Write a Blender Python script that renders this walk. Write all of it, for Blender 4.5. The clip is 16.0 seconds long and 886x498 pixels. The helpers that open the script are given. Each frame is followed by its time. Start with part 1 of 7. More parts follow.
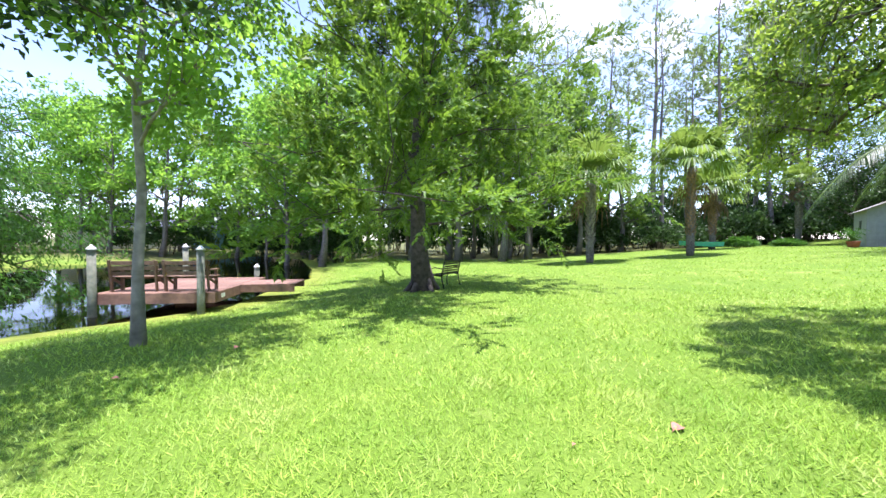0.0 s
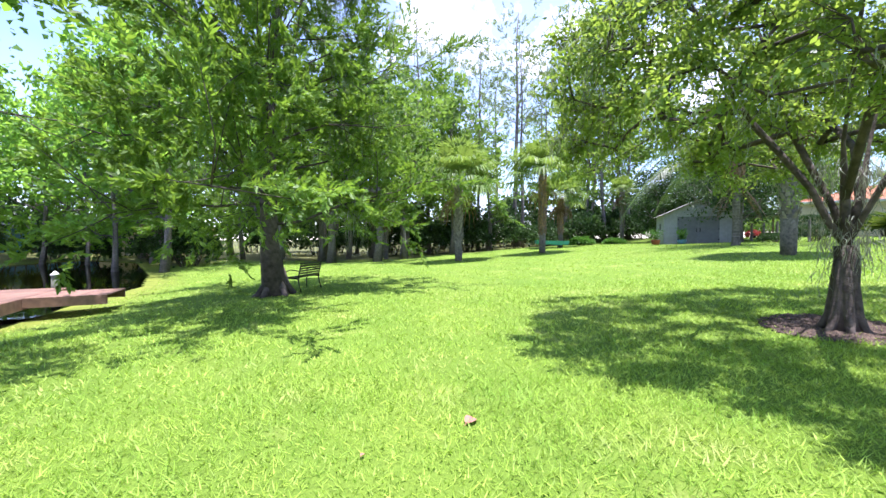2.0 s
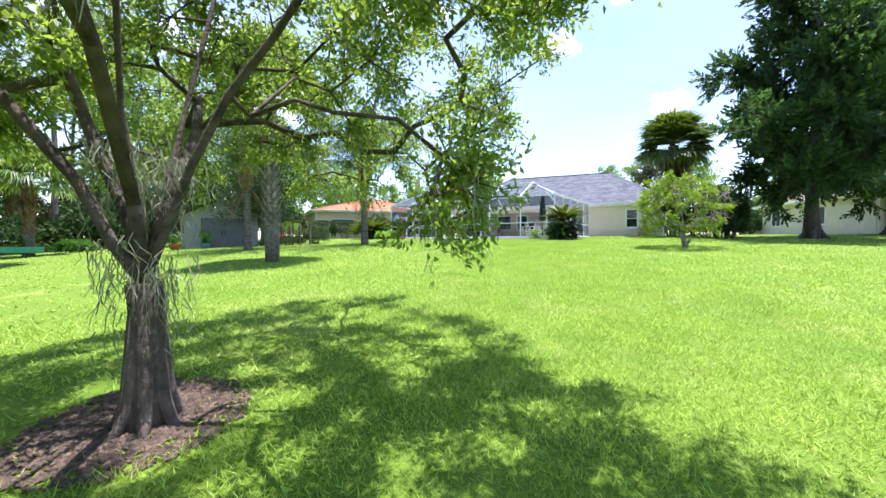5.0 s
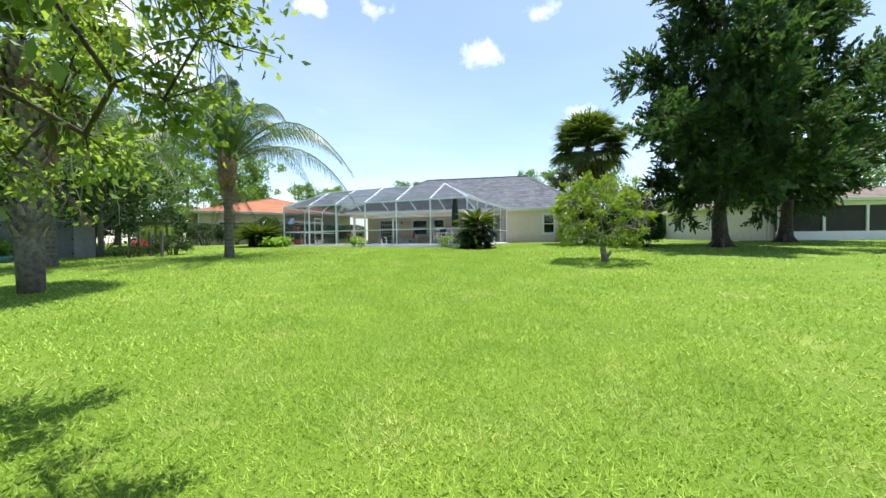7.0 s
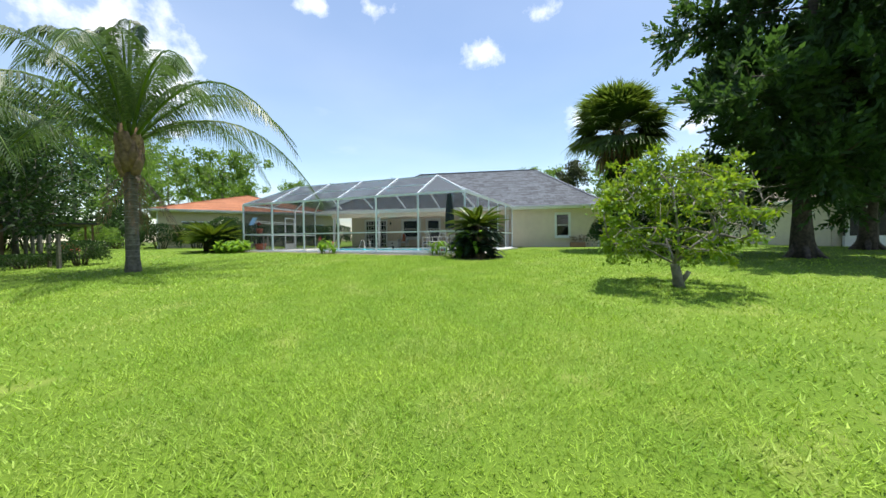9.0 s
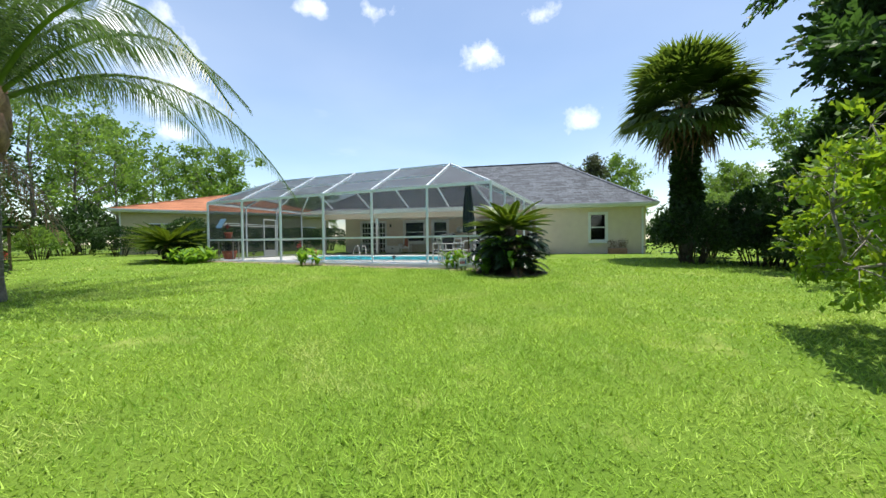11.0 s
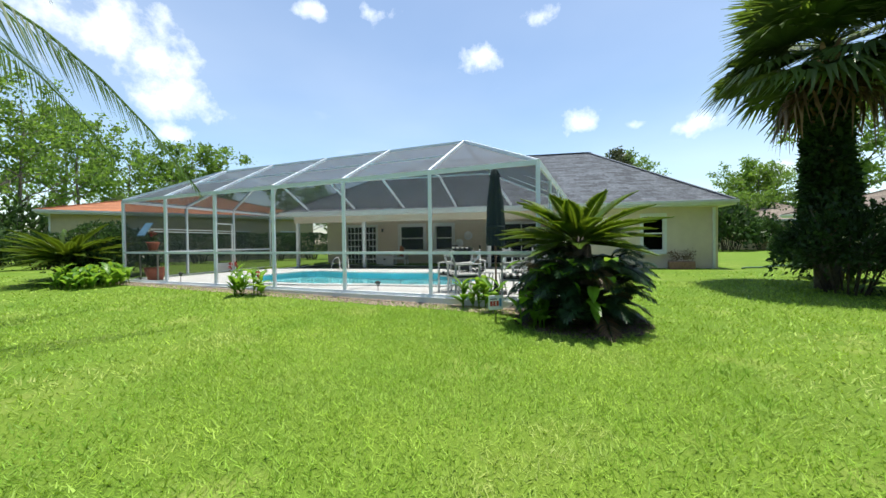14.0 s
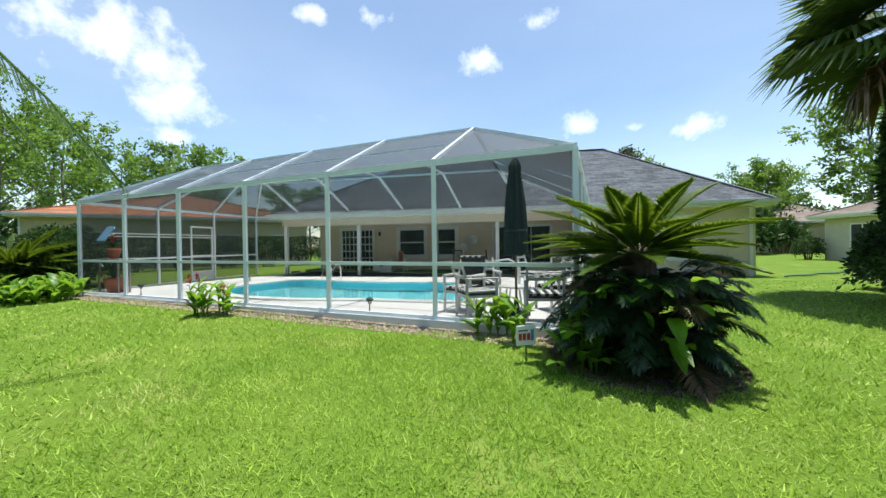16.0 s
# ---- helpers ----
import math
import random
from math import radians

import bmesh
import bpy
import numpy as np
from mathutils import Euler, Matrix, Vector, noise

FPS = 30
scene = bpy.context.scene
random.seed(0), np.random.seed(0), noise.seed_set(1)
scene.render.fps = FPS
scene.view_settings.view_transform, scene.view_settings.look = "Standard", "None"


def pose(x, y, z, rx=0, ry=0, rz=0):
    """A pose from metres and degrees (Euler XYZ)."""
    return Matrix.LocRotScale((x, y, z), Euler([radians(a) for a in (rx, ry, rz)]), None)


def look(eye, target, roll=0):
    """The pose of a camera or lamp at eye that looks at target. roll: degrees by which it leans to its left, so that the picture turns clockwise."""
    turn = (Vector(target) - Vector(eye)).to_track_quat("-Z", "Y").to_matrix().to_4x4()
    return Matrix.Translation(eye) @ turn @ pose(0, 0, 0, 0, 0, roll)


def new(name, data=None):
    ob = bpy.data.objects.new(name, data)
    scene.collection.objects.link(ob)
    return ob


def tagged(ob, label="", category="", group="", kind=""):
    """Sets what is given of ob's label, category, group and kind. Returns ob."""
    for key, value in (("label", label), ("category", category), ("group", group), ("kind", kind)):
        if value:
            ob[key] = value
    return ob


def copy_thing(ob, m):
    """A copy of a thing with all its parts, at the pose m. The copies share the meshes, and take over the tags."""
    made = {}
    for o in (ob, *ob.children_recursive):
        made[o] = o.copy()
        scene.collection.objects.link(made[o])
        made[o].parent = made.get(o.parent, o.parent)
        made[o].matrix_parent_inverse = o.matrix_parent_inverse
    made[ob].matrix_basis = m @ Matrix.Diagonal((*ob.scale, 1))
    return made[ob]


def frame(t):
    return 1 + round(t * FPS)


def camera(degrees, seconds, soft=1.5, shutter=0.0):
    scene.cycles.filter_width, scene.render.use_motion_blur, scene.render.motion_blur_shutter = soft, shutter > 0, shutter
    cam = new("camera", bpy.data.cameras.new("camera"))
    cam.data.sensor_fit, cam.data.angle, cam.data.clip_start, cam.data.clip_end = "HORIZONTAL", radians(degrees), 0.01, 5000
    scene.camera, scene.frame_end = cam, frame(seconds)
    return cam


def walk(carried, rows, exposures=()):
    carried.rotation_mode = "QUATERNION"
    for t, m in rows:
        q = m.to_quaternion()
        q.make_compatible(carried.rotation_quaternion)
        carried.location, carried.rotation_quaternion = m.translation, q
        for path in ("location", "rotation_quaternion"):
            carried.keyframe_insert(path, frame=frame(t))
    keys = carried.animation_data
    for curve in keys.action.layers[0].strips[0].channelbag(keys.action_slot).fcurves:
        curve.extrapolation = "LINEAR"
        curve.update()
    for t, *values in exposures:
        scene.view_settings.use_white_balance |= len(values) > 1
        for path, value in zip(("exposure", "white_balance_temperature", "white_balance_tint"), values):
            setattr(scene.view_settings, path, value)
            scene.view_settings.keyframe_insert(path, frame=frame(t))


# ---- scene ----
cam = camera(98.0, 16.0)
METRES, EYE, TILT, LEAN, TURN = 24.0, 1.4, -0.8, 0.6, 0.0
ROWS = [
    (0.0, 0.0, 0.0, 0.0, 0.01, -0.49, -0.85),
    (0.5, 0.004, 0.0009, 0.0001, -0.04, -0.47, -0.82),
    (1.0, 0.0096, 0.0013, 0.0, -2.12, -0.44, -0.78),
    (1.5, 0.0173, 0.0022, -0.0001, -8.67, -0.38, -0.59),
    (2.0, 0.0279, 0.0038, 0.0003, -17.2, -0.32, -0.35),
    (2.5, 0.0425, 0.0055, 0.0006, -26.27, -0.28, -0.07),
    (3.0, 0.0631, 0.0116, 0.0021, -37.03, -0.34, 0.21),
    (3.5, 0.0942, 0.0172, 0.0049, -46.1, -0.41, 0.58),
    (4.0, 0.1298, 0.0198, 0.0078, -56.58, -0.57, 0.79),
    (4.5, 0.1648, 0.0185, 0.0102, -67.45, -0.73, 1.03),
    (5.0, 0.1998, 0.0136, 0.0131, -75.66, -0.83, 1.15),
    (7.5, 0.3902, -0.0299, 0.0327, -86.32, -0.8, 1.44),
    (8.0, 0.4385, -0.0353, 0.036, -86.22, -0.79, 1.33),
    (8.5, 0.4879, -0.032, 0.0379, -86.21, -0.8, 1.29),
    (9.0, 0.5386, -0.0254, 0.0413, -86.2, -0.84, 1.3),
    (9.5, 0.5874, -0.0171, 0.0439, -86.19, -0.78, 1.33),
    (10.0, 0.6332, -0.0069, 0.0466, -86.17, -0.74, 1.34),
    (12.5, 0.8138, 0.0242, 0.0608, -86.38, -0.39, 1.45),
    (13.0, 0.8495, 0.0264, 0.064, -86.39, -0.39, 1.46),
    (13.5, 0.8841, 0.0299, 0.0661, -86.36, -0.34, 1.5),
    (14.0, 0.9144, 0.0349, 0.0689, -86.38, -0.31, 1.43),
    (14.5, 0.9411, 0.0385, 0.0703, -86.35, -0.2, 1.58),
    (15.0, 0.9623, 0.0406, 0.0712, -86.37, -0.15, 1.54),
    (15.5, 0.9762, 0.0434, 0.0732, -86.38, -0.06, 1.51),
    (16.0, 0.9829, 0.0444, 0.0738, -86.4, 0.07, 1.54),
]
EXPOSURES = [(0.0, 1.5, 5800, 29), (2.5, 1.46, 5800, 29), (3.5, 1.43, 5800, 28), (5.0, 1.38, 6000, 23), (7.5, 0.74, 6500, 12), (9.0, 0.6, 6550, 10), (12.5, 0.57, 6600, 9), (16.0, 0.53, 6450, 6)]
walk(cam, [(t, pose(0, 0, EYE, TILT, LEAN, TURN) @ pose(METRES * x, METRES * y, METRES * z, 90 + pitch, roll, yaw)) for t, x, y, z, yaw, pitch, roll in ROWS], EXPOSURES)

# ---- light ----
SUN_EL, SUN_AZ = 83.0, -55.0          # degrees above the horizon; degrees from +x towards +y
sun = new("sun", bpy.data.lights.new("sun", "SUN"))
sun.data.energy, sun.data.angle, sun.data.color = 5.0, radians(0.55), (1.0, 0.955, 0.88)
sdir = Vector((math.cos(radians(SUN_EL)) * math.cos(radians(SUN_AZ)), math.cos(radians(SUN_EL)) * math.sin(radians(SUN_AZ)), math.sin(radians(SUN_EL))))
sun.matrix_world = look(sdir * 60, (0, 0, 0))

world = bpy.data.worlds.new("sky")
world.use_nodes = True
scene.world = world
wn, wl = world.node_tree.nodes, world.node_tree.links
wn.clear()
sky = wn.new("ShaderNodeTexSky")
sky.sky_type, sky.sun_disc, sky.sun_elevation, sky.sun_rotation = "NISHITA", False, radians(SUN_EL), radians(90 - SUN_AZ)
sky.air_density, sky.dust_density, sky.ozone_density = 1.0, 0.3, 1.0
tc = wn.new("ShaderNodeTexCoord")
sep = wn.new("ShaderNodeSeparateXYZ")
wl.new(tc.outputs["Generated"], sep.inputs[0])


def wmath(op, a, b=None, c=None):
    n = wn.new("ShaderNodeMath")
    n.operation = op
    for i, v in enumerate((a, b, c)):
        if v is None:
            continue
        if isinstance(v, (int, float)):
            n.inputs[i].default_value = v
        else:
            wl.new(v, n.inputs[i])
    return n.outputs[0]


# clouds: fair-weather puffs on a flat layer, seen in perspective, and a thin veil
zz = wmath("MAXIMUM", sep.outputs[2], 0.02)
zp = wmath("ADD", zz, 0.06)
comb = wn.new("ShaderNodeCombineXYZ")
wl.new(wmath("DIVIDE", sep.outputs[0], zp), comb.inputs[0])
wl.new(wmath("DIVIDE", sep.outputs[1], zp), comb.inputs[1])
CLOUD_SHIFT = (3.1, 7.4, 0.0)
mp = wn.new("ShaderNodeMapping")
mp.inputs["Location"].default_value = CLOUD_SHIFT
wl.new(comb.outputs[0], mp.inputs[0])
puff = wn.new("ShaderNodeTexNoise")
puff.inputs["Scale"].default_value, puff.inputs["Detail"].default_value, puff.inputs["Roughness"].default_value = 1.15, 8, 0.55
wl.new(mp.outputs[0], puff.inputs["Vector"])
veil = wn.new("ShaderNodeTexNoise")
veil.inputs["Scale"].default_value, veil.inputs["Detail"].default_value = 0.35, 5
wl.new(mp.outputs[0], veil.inputs["Vector"])
cl = wmath("MULTIPLY", wmath("SUBTRACT", puff.outputs[0], 0.585), 6.0)
cln = wn.new("ShaderNodeClamp")
wl.new(cl, cln.inputs[0])
vl = wn.new("ShaderNodeClamp")
wl.new(wmath("MULTIPLY", wmath("SUBTRACT", veil.outputs[0], 0.36), 1.5), vl.inputs[0])
# larger fair-weather clouds: bearing as a unit direction, angular size
CLOUDS = [((0.594, 0.706, 0.385), 0.17), ((0.662, 0.645, 0.381), 0.13), ((0.718, 0.596, 0.359), 0.1), ((0.762, 0.573, 0.303), 0.12), ((0.801, 0.527, 0.285), 0.06), ((0.809, 0.315, 0.497), 0.035), ((0.839, 0.206, 0.503), 0.05), ((0.858, -0.152, 0.49), 0.045), ((0.902, -0.023, 0.431), 0.055), ((0.92, -0.278, 0.275), 0.06), ((0.891, -0.374, 0.259), 0.035), ((0.839, -0.484, 0.248), 0.06), ((0.768, 0.598, 0.23), 0.055), ((0.806, -0.578, 0.129), 0.045), ((0.215, 0.852, 0.477), 0.22), ((0.484, 0.754, 0.444), 0.2)]
fine = wn.new("ShaderNodeTexNoise")
fine.inputs["Scale"].default_value, fine.inputs["Detail"].default_value, fine.inputs["Roughness"].default_value = 9.0, 8, 0.62
wl.new(tc.outputs["Generated"], fine.inputs["Vector"])
heap = None
for (dx_, dy_, dz_), size_ in CLOUDS:
    q_ = math.sqrt(dx_ * dx_ + dy_ * dy_ + dz_ * dz_)
    sb = wn.new("ShaderNodeVectorMath")
    sb.operation = "SUBTRACT"
    wl.new(tc.outputs["Generated"], sb.inputs[0])
    sb.inputs[1].default_value = (dx_ / q_, dy_ / q_, dz_ / q_)
    ml = wn.new("ShaderNodeVectorMath")
    ml.operation = "MULTIPLY"
    wl.new(sb.outputs[0], ml.inputs[0])
    ml.inputs[1].default_value = (1 / size_, 1 / size_, 2.1 / size_)
    ln = wn.new("ShaderNodeVectorMath")
    ln.operation = "LENGTH"
    wl.new(ml.outputs[0], ln.inputs[0])
    one = wmath("SUBTRACT", 1.15, ln.outputs["Value"])
    heap = one if heap is None else wmath("MAXIMUM", heap, one)
hc = wn.new("ShaderNodeClamp")
wl.new(wmath("MULTIPLY", wmath("ADD", heap, wmath("MULTIPLY", wmath("SUBTRACT", fine.outputs[0], 0.56), 5.5)), 0.62), hc.inputs[0])
amount = wmath("MAXIMUM", wmath("MAXIMUM", wmath("MULTIPLY", cln.outputs[0], 0.12), hc.outputs[0]), wmath("MULTIPLY", vl.outputs[0], 0.28))
wmix = wn.new("ShaderNodeMix")
wmix.data_type = "RGBA"
wl.new(amount, wmix.inputs["Factor"])
wl.new(sky.outputs[0], wmix.inputs["A"])
wmix.inputs["B"].default_value = (7.6, 7.8, 8.1, 1)
wb = wn.new("ShaderNodeBackground")
wb.inputs["Strength"].default_value = 0.14
wl.new(wmix.outputs["Result"], wb.inputs["Color"])
wo = wn.new("ShaderNodeOutputWorld")
wl.new(wb.outputs[0], wo.inputs[0])

# ---- materials ----


def mat(name, col, rough=0.7, metal=0.0, col2=None, scale=8.0, bump=0.0, bscale=60.0, spec=0.5, rand=0.0, trans=0.0, tcol=None, island=False, stain=0.0, coords="Object"):
    """A two-scale procedural surface: broad stains and fine grain, relief, and per-piece variation."""
    m = bpy.data.materials.new(name)
    m.use_nodes = True
    n, l = m.node_tree.nodes, m.node_tree.links
    b = n["Principled BSDF"]
    b.inputs["Roughness"].default_value = rough
    b.inputs["Metallic"].default_value = metal
    b.inputs["Specular IOR Level"].default_value = spec
    t = n.new("ShaderNodeTexCoord")
    no = n.new("ShaderNodeTexNoise")
    no.inputs["Scale"].default_value, no.inputs["Detail"].default_value = scale, 6
    l.new(t.outputs[coords], no.inputs["Vector"])
    ra = n.new("ShaderNodeValToRGB")
    c2 = col2 or tuple(c * 0.75 for c in col)
    ra.color_ramp.elements[0].position, ra.color_ramp.elements[1].position = 0.32, 0.68
    ra.color_ramp.elements[0].color, ra.color_ramp.elements[1].color = (*c2, 1), (*col, 1)
    l.new(no.outputs[0], ra.inputs[0])
    out = ra.outputs[0]
    if stain:
        ns = n.new("ShaderNodeTexNoise")
        ns.inputs["Scale"].default_value, ns.inputs["Detail"].default_value = scale * 0.17, 4
        l.new(t.outputs[coords], ns.inputs["Vector"])
        mx = n.new("ShaderNodeMix")
        mx.data_type, mx.blend_type = "RGBA", "MULTIPLY"
        mx.inputs["Factor"].default_value = stain
        l.new(out, mx.inputs["A"])
        r2 = n.new("ShaderNodeValToRGB")
        r2.color_ramp.elements[0].position, r2.color_ramp.elements[1].position = 0.35, 0.65
        r2.color_ramp.elements[0].color, r2.color_ramp.elements[1].color = (0.45, 0.43, 0.4, 1), (1, 1, 1, 1)
        l.new(ns.outputs[0], r2.inputs[0])
        l.new(r2.outputs[0], mx.inputs["B"])
        out = mx.outputs["Result"]
    if rand:
        hs = n.new("ShaderNodeHueSaturation")
        src = n.new("ShaderNodeNewGeometry").outputs["Random Per Island"] if island else n.new("ShaderNodeObjectInfo").outputs["Random"]
        mr = n.new("ShaderNodeMapRange")
        mr.inputs["To Min"].default_value, mr.inputs["To Max"].default_value = 1 - rand, 1 + rand
        l.new(src, mr.inputs["Value"])
        l.new(mr.outputs[0], hs.inputs["Value"])
        l.new(out, hs.inputs["Color"])
        out = hs.outputs[0]
    l.new(out, b.inputs["Base Color"])
    if bump:
        nb = n.new("ShaderNodeTexNoise")
        nb.inputs["Scale"].default_value, nb.inputs["Detail"].default_value = bscale, 5
        l.new(t.outputs[coords], nb.inputs["Vector"])
        bp = n.new("ShaderNodeBump")
        bp.inputs["Strength"].default_value, bp.inputs["Distance"].default_value = bump, 0.02
        l.new(nb.outputs[0], bp.inputs["Height"])
        l.new(bp.outputs[0], b.inputs["Normal"])
    if trans:
        tr = n.new("ShaderNodeBsdfTranslucent")
        if tcol:
            tr.inputs["Color"].default_value = (*tcol, 1)
        else:
            l.new(out, tr.inputs["Color"])
        ms = n.new("ShaderNodeMixShader")
        ms.inputs[0].default_value = trans
        l.new(b.outputs[0], ms.inputs[1])
        l.new(tr.outputs[0], ms.inputs[2])
        l.new(ms.outputs[0], n["Material Output"].inputs[0])
    return m


def leafmat(name, col, col2, trans=0.42, scale=0.9, rough=0.5, rand=0.4, tcol=None):
    return mat(name, col, rough, 0, col2, scale, spec=0.35, rand=rand, trans=trans, island=True, tcol=tcol)


M = {}
M["cedar_leaf"] = leafmat("cedar_leaf", (0.15, 0.255, 0.036), (0.065, 0.135, 0.025), trans=0.45, tcol=(0.23, 0.39, 0.03))
M["cedar_dark"] = leafmat("cedar_dark", (0.05, 0.105, 0.03), (0.025, 0.06, 0.02), tcol=(0.07, 0.15, 0.025))
M["oak_leaf"] = leafmat("oak_leaf", (0.1, 0.17, 0.04), (0.04, 0.09, 0.02), trans=0.48, tcol=(0.36, 0.52, 0.055))
M["maple_leaf"] = leafmat("maple_leaf", (0.15, 0.3, 0.05), (0.08, 0.18, 0.03), trans=0.55, tcol=(0.34, 0.6, 0.06))
M["willow_leaf"] = leafmat("willow_leaf", (0.07, 0.17, 0.03), (0.035, 0.1, 0.02), trans=0.45, tcol=(0.13, 0.33, 0.03))
M["wood_leaf"] = leafmat("wood_leaf", (0.12, 0.2, 0.042), (0.05, 0.1, 0.025), trans=0.45, tcol=(0.25, 0.42, 0.05))
M["pine_leaf"] = leafmat("pine_leaf", (0.15, 0.21, 0.08), (0.08, 0.13, 0.05), trans=0.48, tcol=(0.26, 0.36, 0.09))
M["citrus_leaf"] = leafmat("citrus_leaf", (0.15, 0.26, 0.025), (0.06, 0.14, 0.018), trans=0.4, tcol=(0.36, 0.52, 0.025))
M["hedge_leaf"] = leafmat("hedge_leaf", (0.055, 0.11, 0.022), (0.025, 0.06, 0.015))
M["magnolia_leaf"] = leafmat("magnolia_leaf", (0.075, 0.1, 0.04), (0.05, 0.06, 0.03))
M["palm_leaf"] = leafmat("palm_leaf", (0.17, 0.25, 0.06), (0.09, 0.15, 0.04), trans=0.42, tcol=(0.3, 0.44, 0.06), rough=0.42)
# darker copy of palm_leaf, with the crown's shade put into its colour
M["palm_leaf_shaded"] = leafmat("palm_leaf_shaded", (0.08, 0.125, 0.03), (0.04, 0.07, 0.02), trans=0.3, tcol=(0.2, 0.3, 0.03), rough=0.42)
M["queen_leaf"] = leafmat("queen_leaf", (0.085, 0.135, 0.05), (0.045, 0.085, 0.035), trans=0.35, tcol=(0.13, 0.22, 0.05), rough=0.42)
M["cycad_leaf"] = leafmat("cycad_leaf", (0.11, 0.17, 0.022), (0.05, 0.1, 0.014), trans=0.3, tcol=(0.24, 0.34, 0.02), rough=0.35)
M["philo_leaf"] = leafmat("philo_leaf", (0.03, 0.07, 0.022), (0.012, 0.035, 0.012), trans=0.15, rough=0.35)
M["canna_leaf"] = leafmat("canna_leaf", (0.15, 0.29, 0.035), (0.08, 0.19, 0.02), trans=0.45, tcol=(0.3, 0.5, 0.04), rough=0.4)
M["dead_leaf"] = leafmat("dead_leaf", (0.21, 0.13, 0.065), (0.11, 0.07, 0.04), trans=0.25, tcol=(0.25, 0.15, 0.06))
M["moss"] = leafmat("moss", (0.25, 0.27, 0.2), (0.15, 0.17, 0.12), trans=0.4, tcol=(0.26, 0.3, 0.18))
M["bark"] = mat("bark", (0.13, 0.105, 0.085), 0.95, col2=(0.05, 0.04, 0.033), scale=9, bump=0.9, bscale=26, stain=0.5)
M["bark_grey"] = mat("bark_grey", (0.23, 0.205, 0.175), 0.95, col2=(0.10, 0.09, 0.078), scale=11, bump=0.8, bscale=30, stain=0.5)
M["bark_pale"] = mat("bark_pale", (0.32, 0.30, 0.26), 0.95, col2=(0.16, 0.15, 0.125), scale=7, bump=0.6, bscale=34, stain=0.4)
M["boots"] = mat("boots", (0.33, 0.21, 0.13), 0.95, col2=(0.15, 0.09, 0.055), scale=9, bump=0.6, rand=0.3, island=True)
M["boots_grey"] = mat("boots_grey", (0.30, 0.27, 0.22), 0.95, col2=(0.14, 0.12, 0.1), scale=9, bump=0.6, rand=0.3, island=True)
M["mulch"] = mat("mulch", (0.14, 0.095, 0.065), 0.95, col2=(0.05, 0.036, 0.028), scale=30, bump=0.9, bscale=80, rand=0.4, island=True)
M["pebble"] = mat("pebble", (0.42, 0.34, 0.26), 0.8, col2=(0.25, 0.18, 0.13), scale=20, rand=0.4, island=True)
M["stucco"] = mat("stucco", (0.74, 0.63, 0.5), 0.9, col2=(0.69, 0.58, 0.46), scale=3, bump=0.35, bscale=140, stain=0.10)
M["stucco_tan"] = mat("stucco_tan", (0.6, 0.5, 0.32), 0.9, col2=(0.54, 0.45, 0.29), scale=3, bump=0.35, bscale=140, stain=0.12)
M["siding"] = mat("siding", (0.62, 0.57, 0.44), 0.7, col2=(0.56, 0.51, 0.4), scale=3, stain=0.10)
M["white"] = mat("white", (0.78, 0.79, 0.78), 0.5, col2=(0.72, 0.73, 0.72), scale=5, stain=0.08)
M["alu"] = mat("alu", (0.78, 0.83, 0.88), 0.45, col2=(0.71, 0.76, 0.81), scale=4, stain=0.08)
M["soffit"] = mat("soffit", (0.72, 0.71, 0.68), 0.7, col2=(0.66, 0.65, 0.62), scale=6)
M["shingle"] = mat("shingle", (0.135, 0.152, 0.178), 0.92, col2=(0.07, 0.08, 0.095), scale=9, bump=0.5, bscale=160, rand=0.36, island=True, stain=0.25)
M["shingle_orange"] = mat("shingle_orange", (0.46, 0.20, 0.10), 0.92, col2=(0.33, 0.125, 0.06), scale=16, bump=0.5, bscale=120, rand=0.22, island=True, stain=0.2)
M["shingle_brown"] = mat("shingle_brown", (0.27, 0.22, 0.18), 0.92, col2=(0.17, 0.14, 0.11), scale=16, bump=0.4, bscale=120, rand=0.22, island=True, stain=0.2)
M["concrete"] = mat("concrete", (0.74, 0.745, 0.74), 0.85, col2=(0.66, 0.665, 0.66), scale=5, bump=0.2, bscale=120, stain=0.15)
M["pool_shell"] = mat("pool_shell", (0.2, 0.62, 0.7), 0.6, col2=(0.17, 0.57, 0.66), scale=3)
M["tile_blue"] = mat("tile_blue", (0.10, 0.26, 0.36), 0.25, col2=(0.06, 0.18, 0.28), scale=14, rand=0.25)
M["dark"] = mat("dark", (0.03, 0.032, 0.035), 0.6, col2=(0.018, 0.019, 0.021), scale=6)
M["black_metal"] = mat("black_metal", (0.022, 0.022, 0.024), 0.45, 0.5, scale=20)
M["green_cloth"] = mat("green_cloth", (0.012, 0.04, 0.04), 0.85, col2=(0.007, 0.025, 0.026), scale=14, bump=0.4, bscale=200)
M["dock_wood"] = mat("dock_wood", (0.27, 0.155, 0.105), 0.85, col2=(0.17, 0.095, 0.065), scale=7, bump=0.5, bscale=50, rand=0.22, stain=0.3)
M["bench_wood"] = mat("bench_wood", (0.23, 0.145, 0.09), 0.8, col2=(0.14, 0.085, 0.055), scale=9, bump=0.5, bscale=60, rand=0.2, stain=0.3)
M["pile"] = mat("pile", (0.26, 0.27, 0.20), 0.9, col2=(0.13, 0.16, 0.11), scale=8, bump=0.6, bscale=50, stain=0.5)
M["shed_metal"] = mat("shed_metal", (0.33, 0.34, 0.35), 0.6, 0.1, col2=(0.27, 0.28, 0.29), scale=4, stain=0.25)
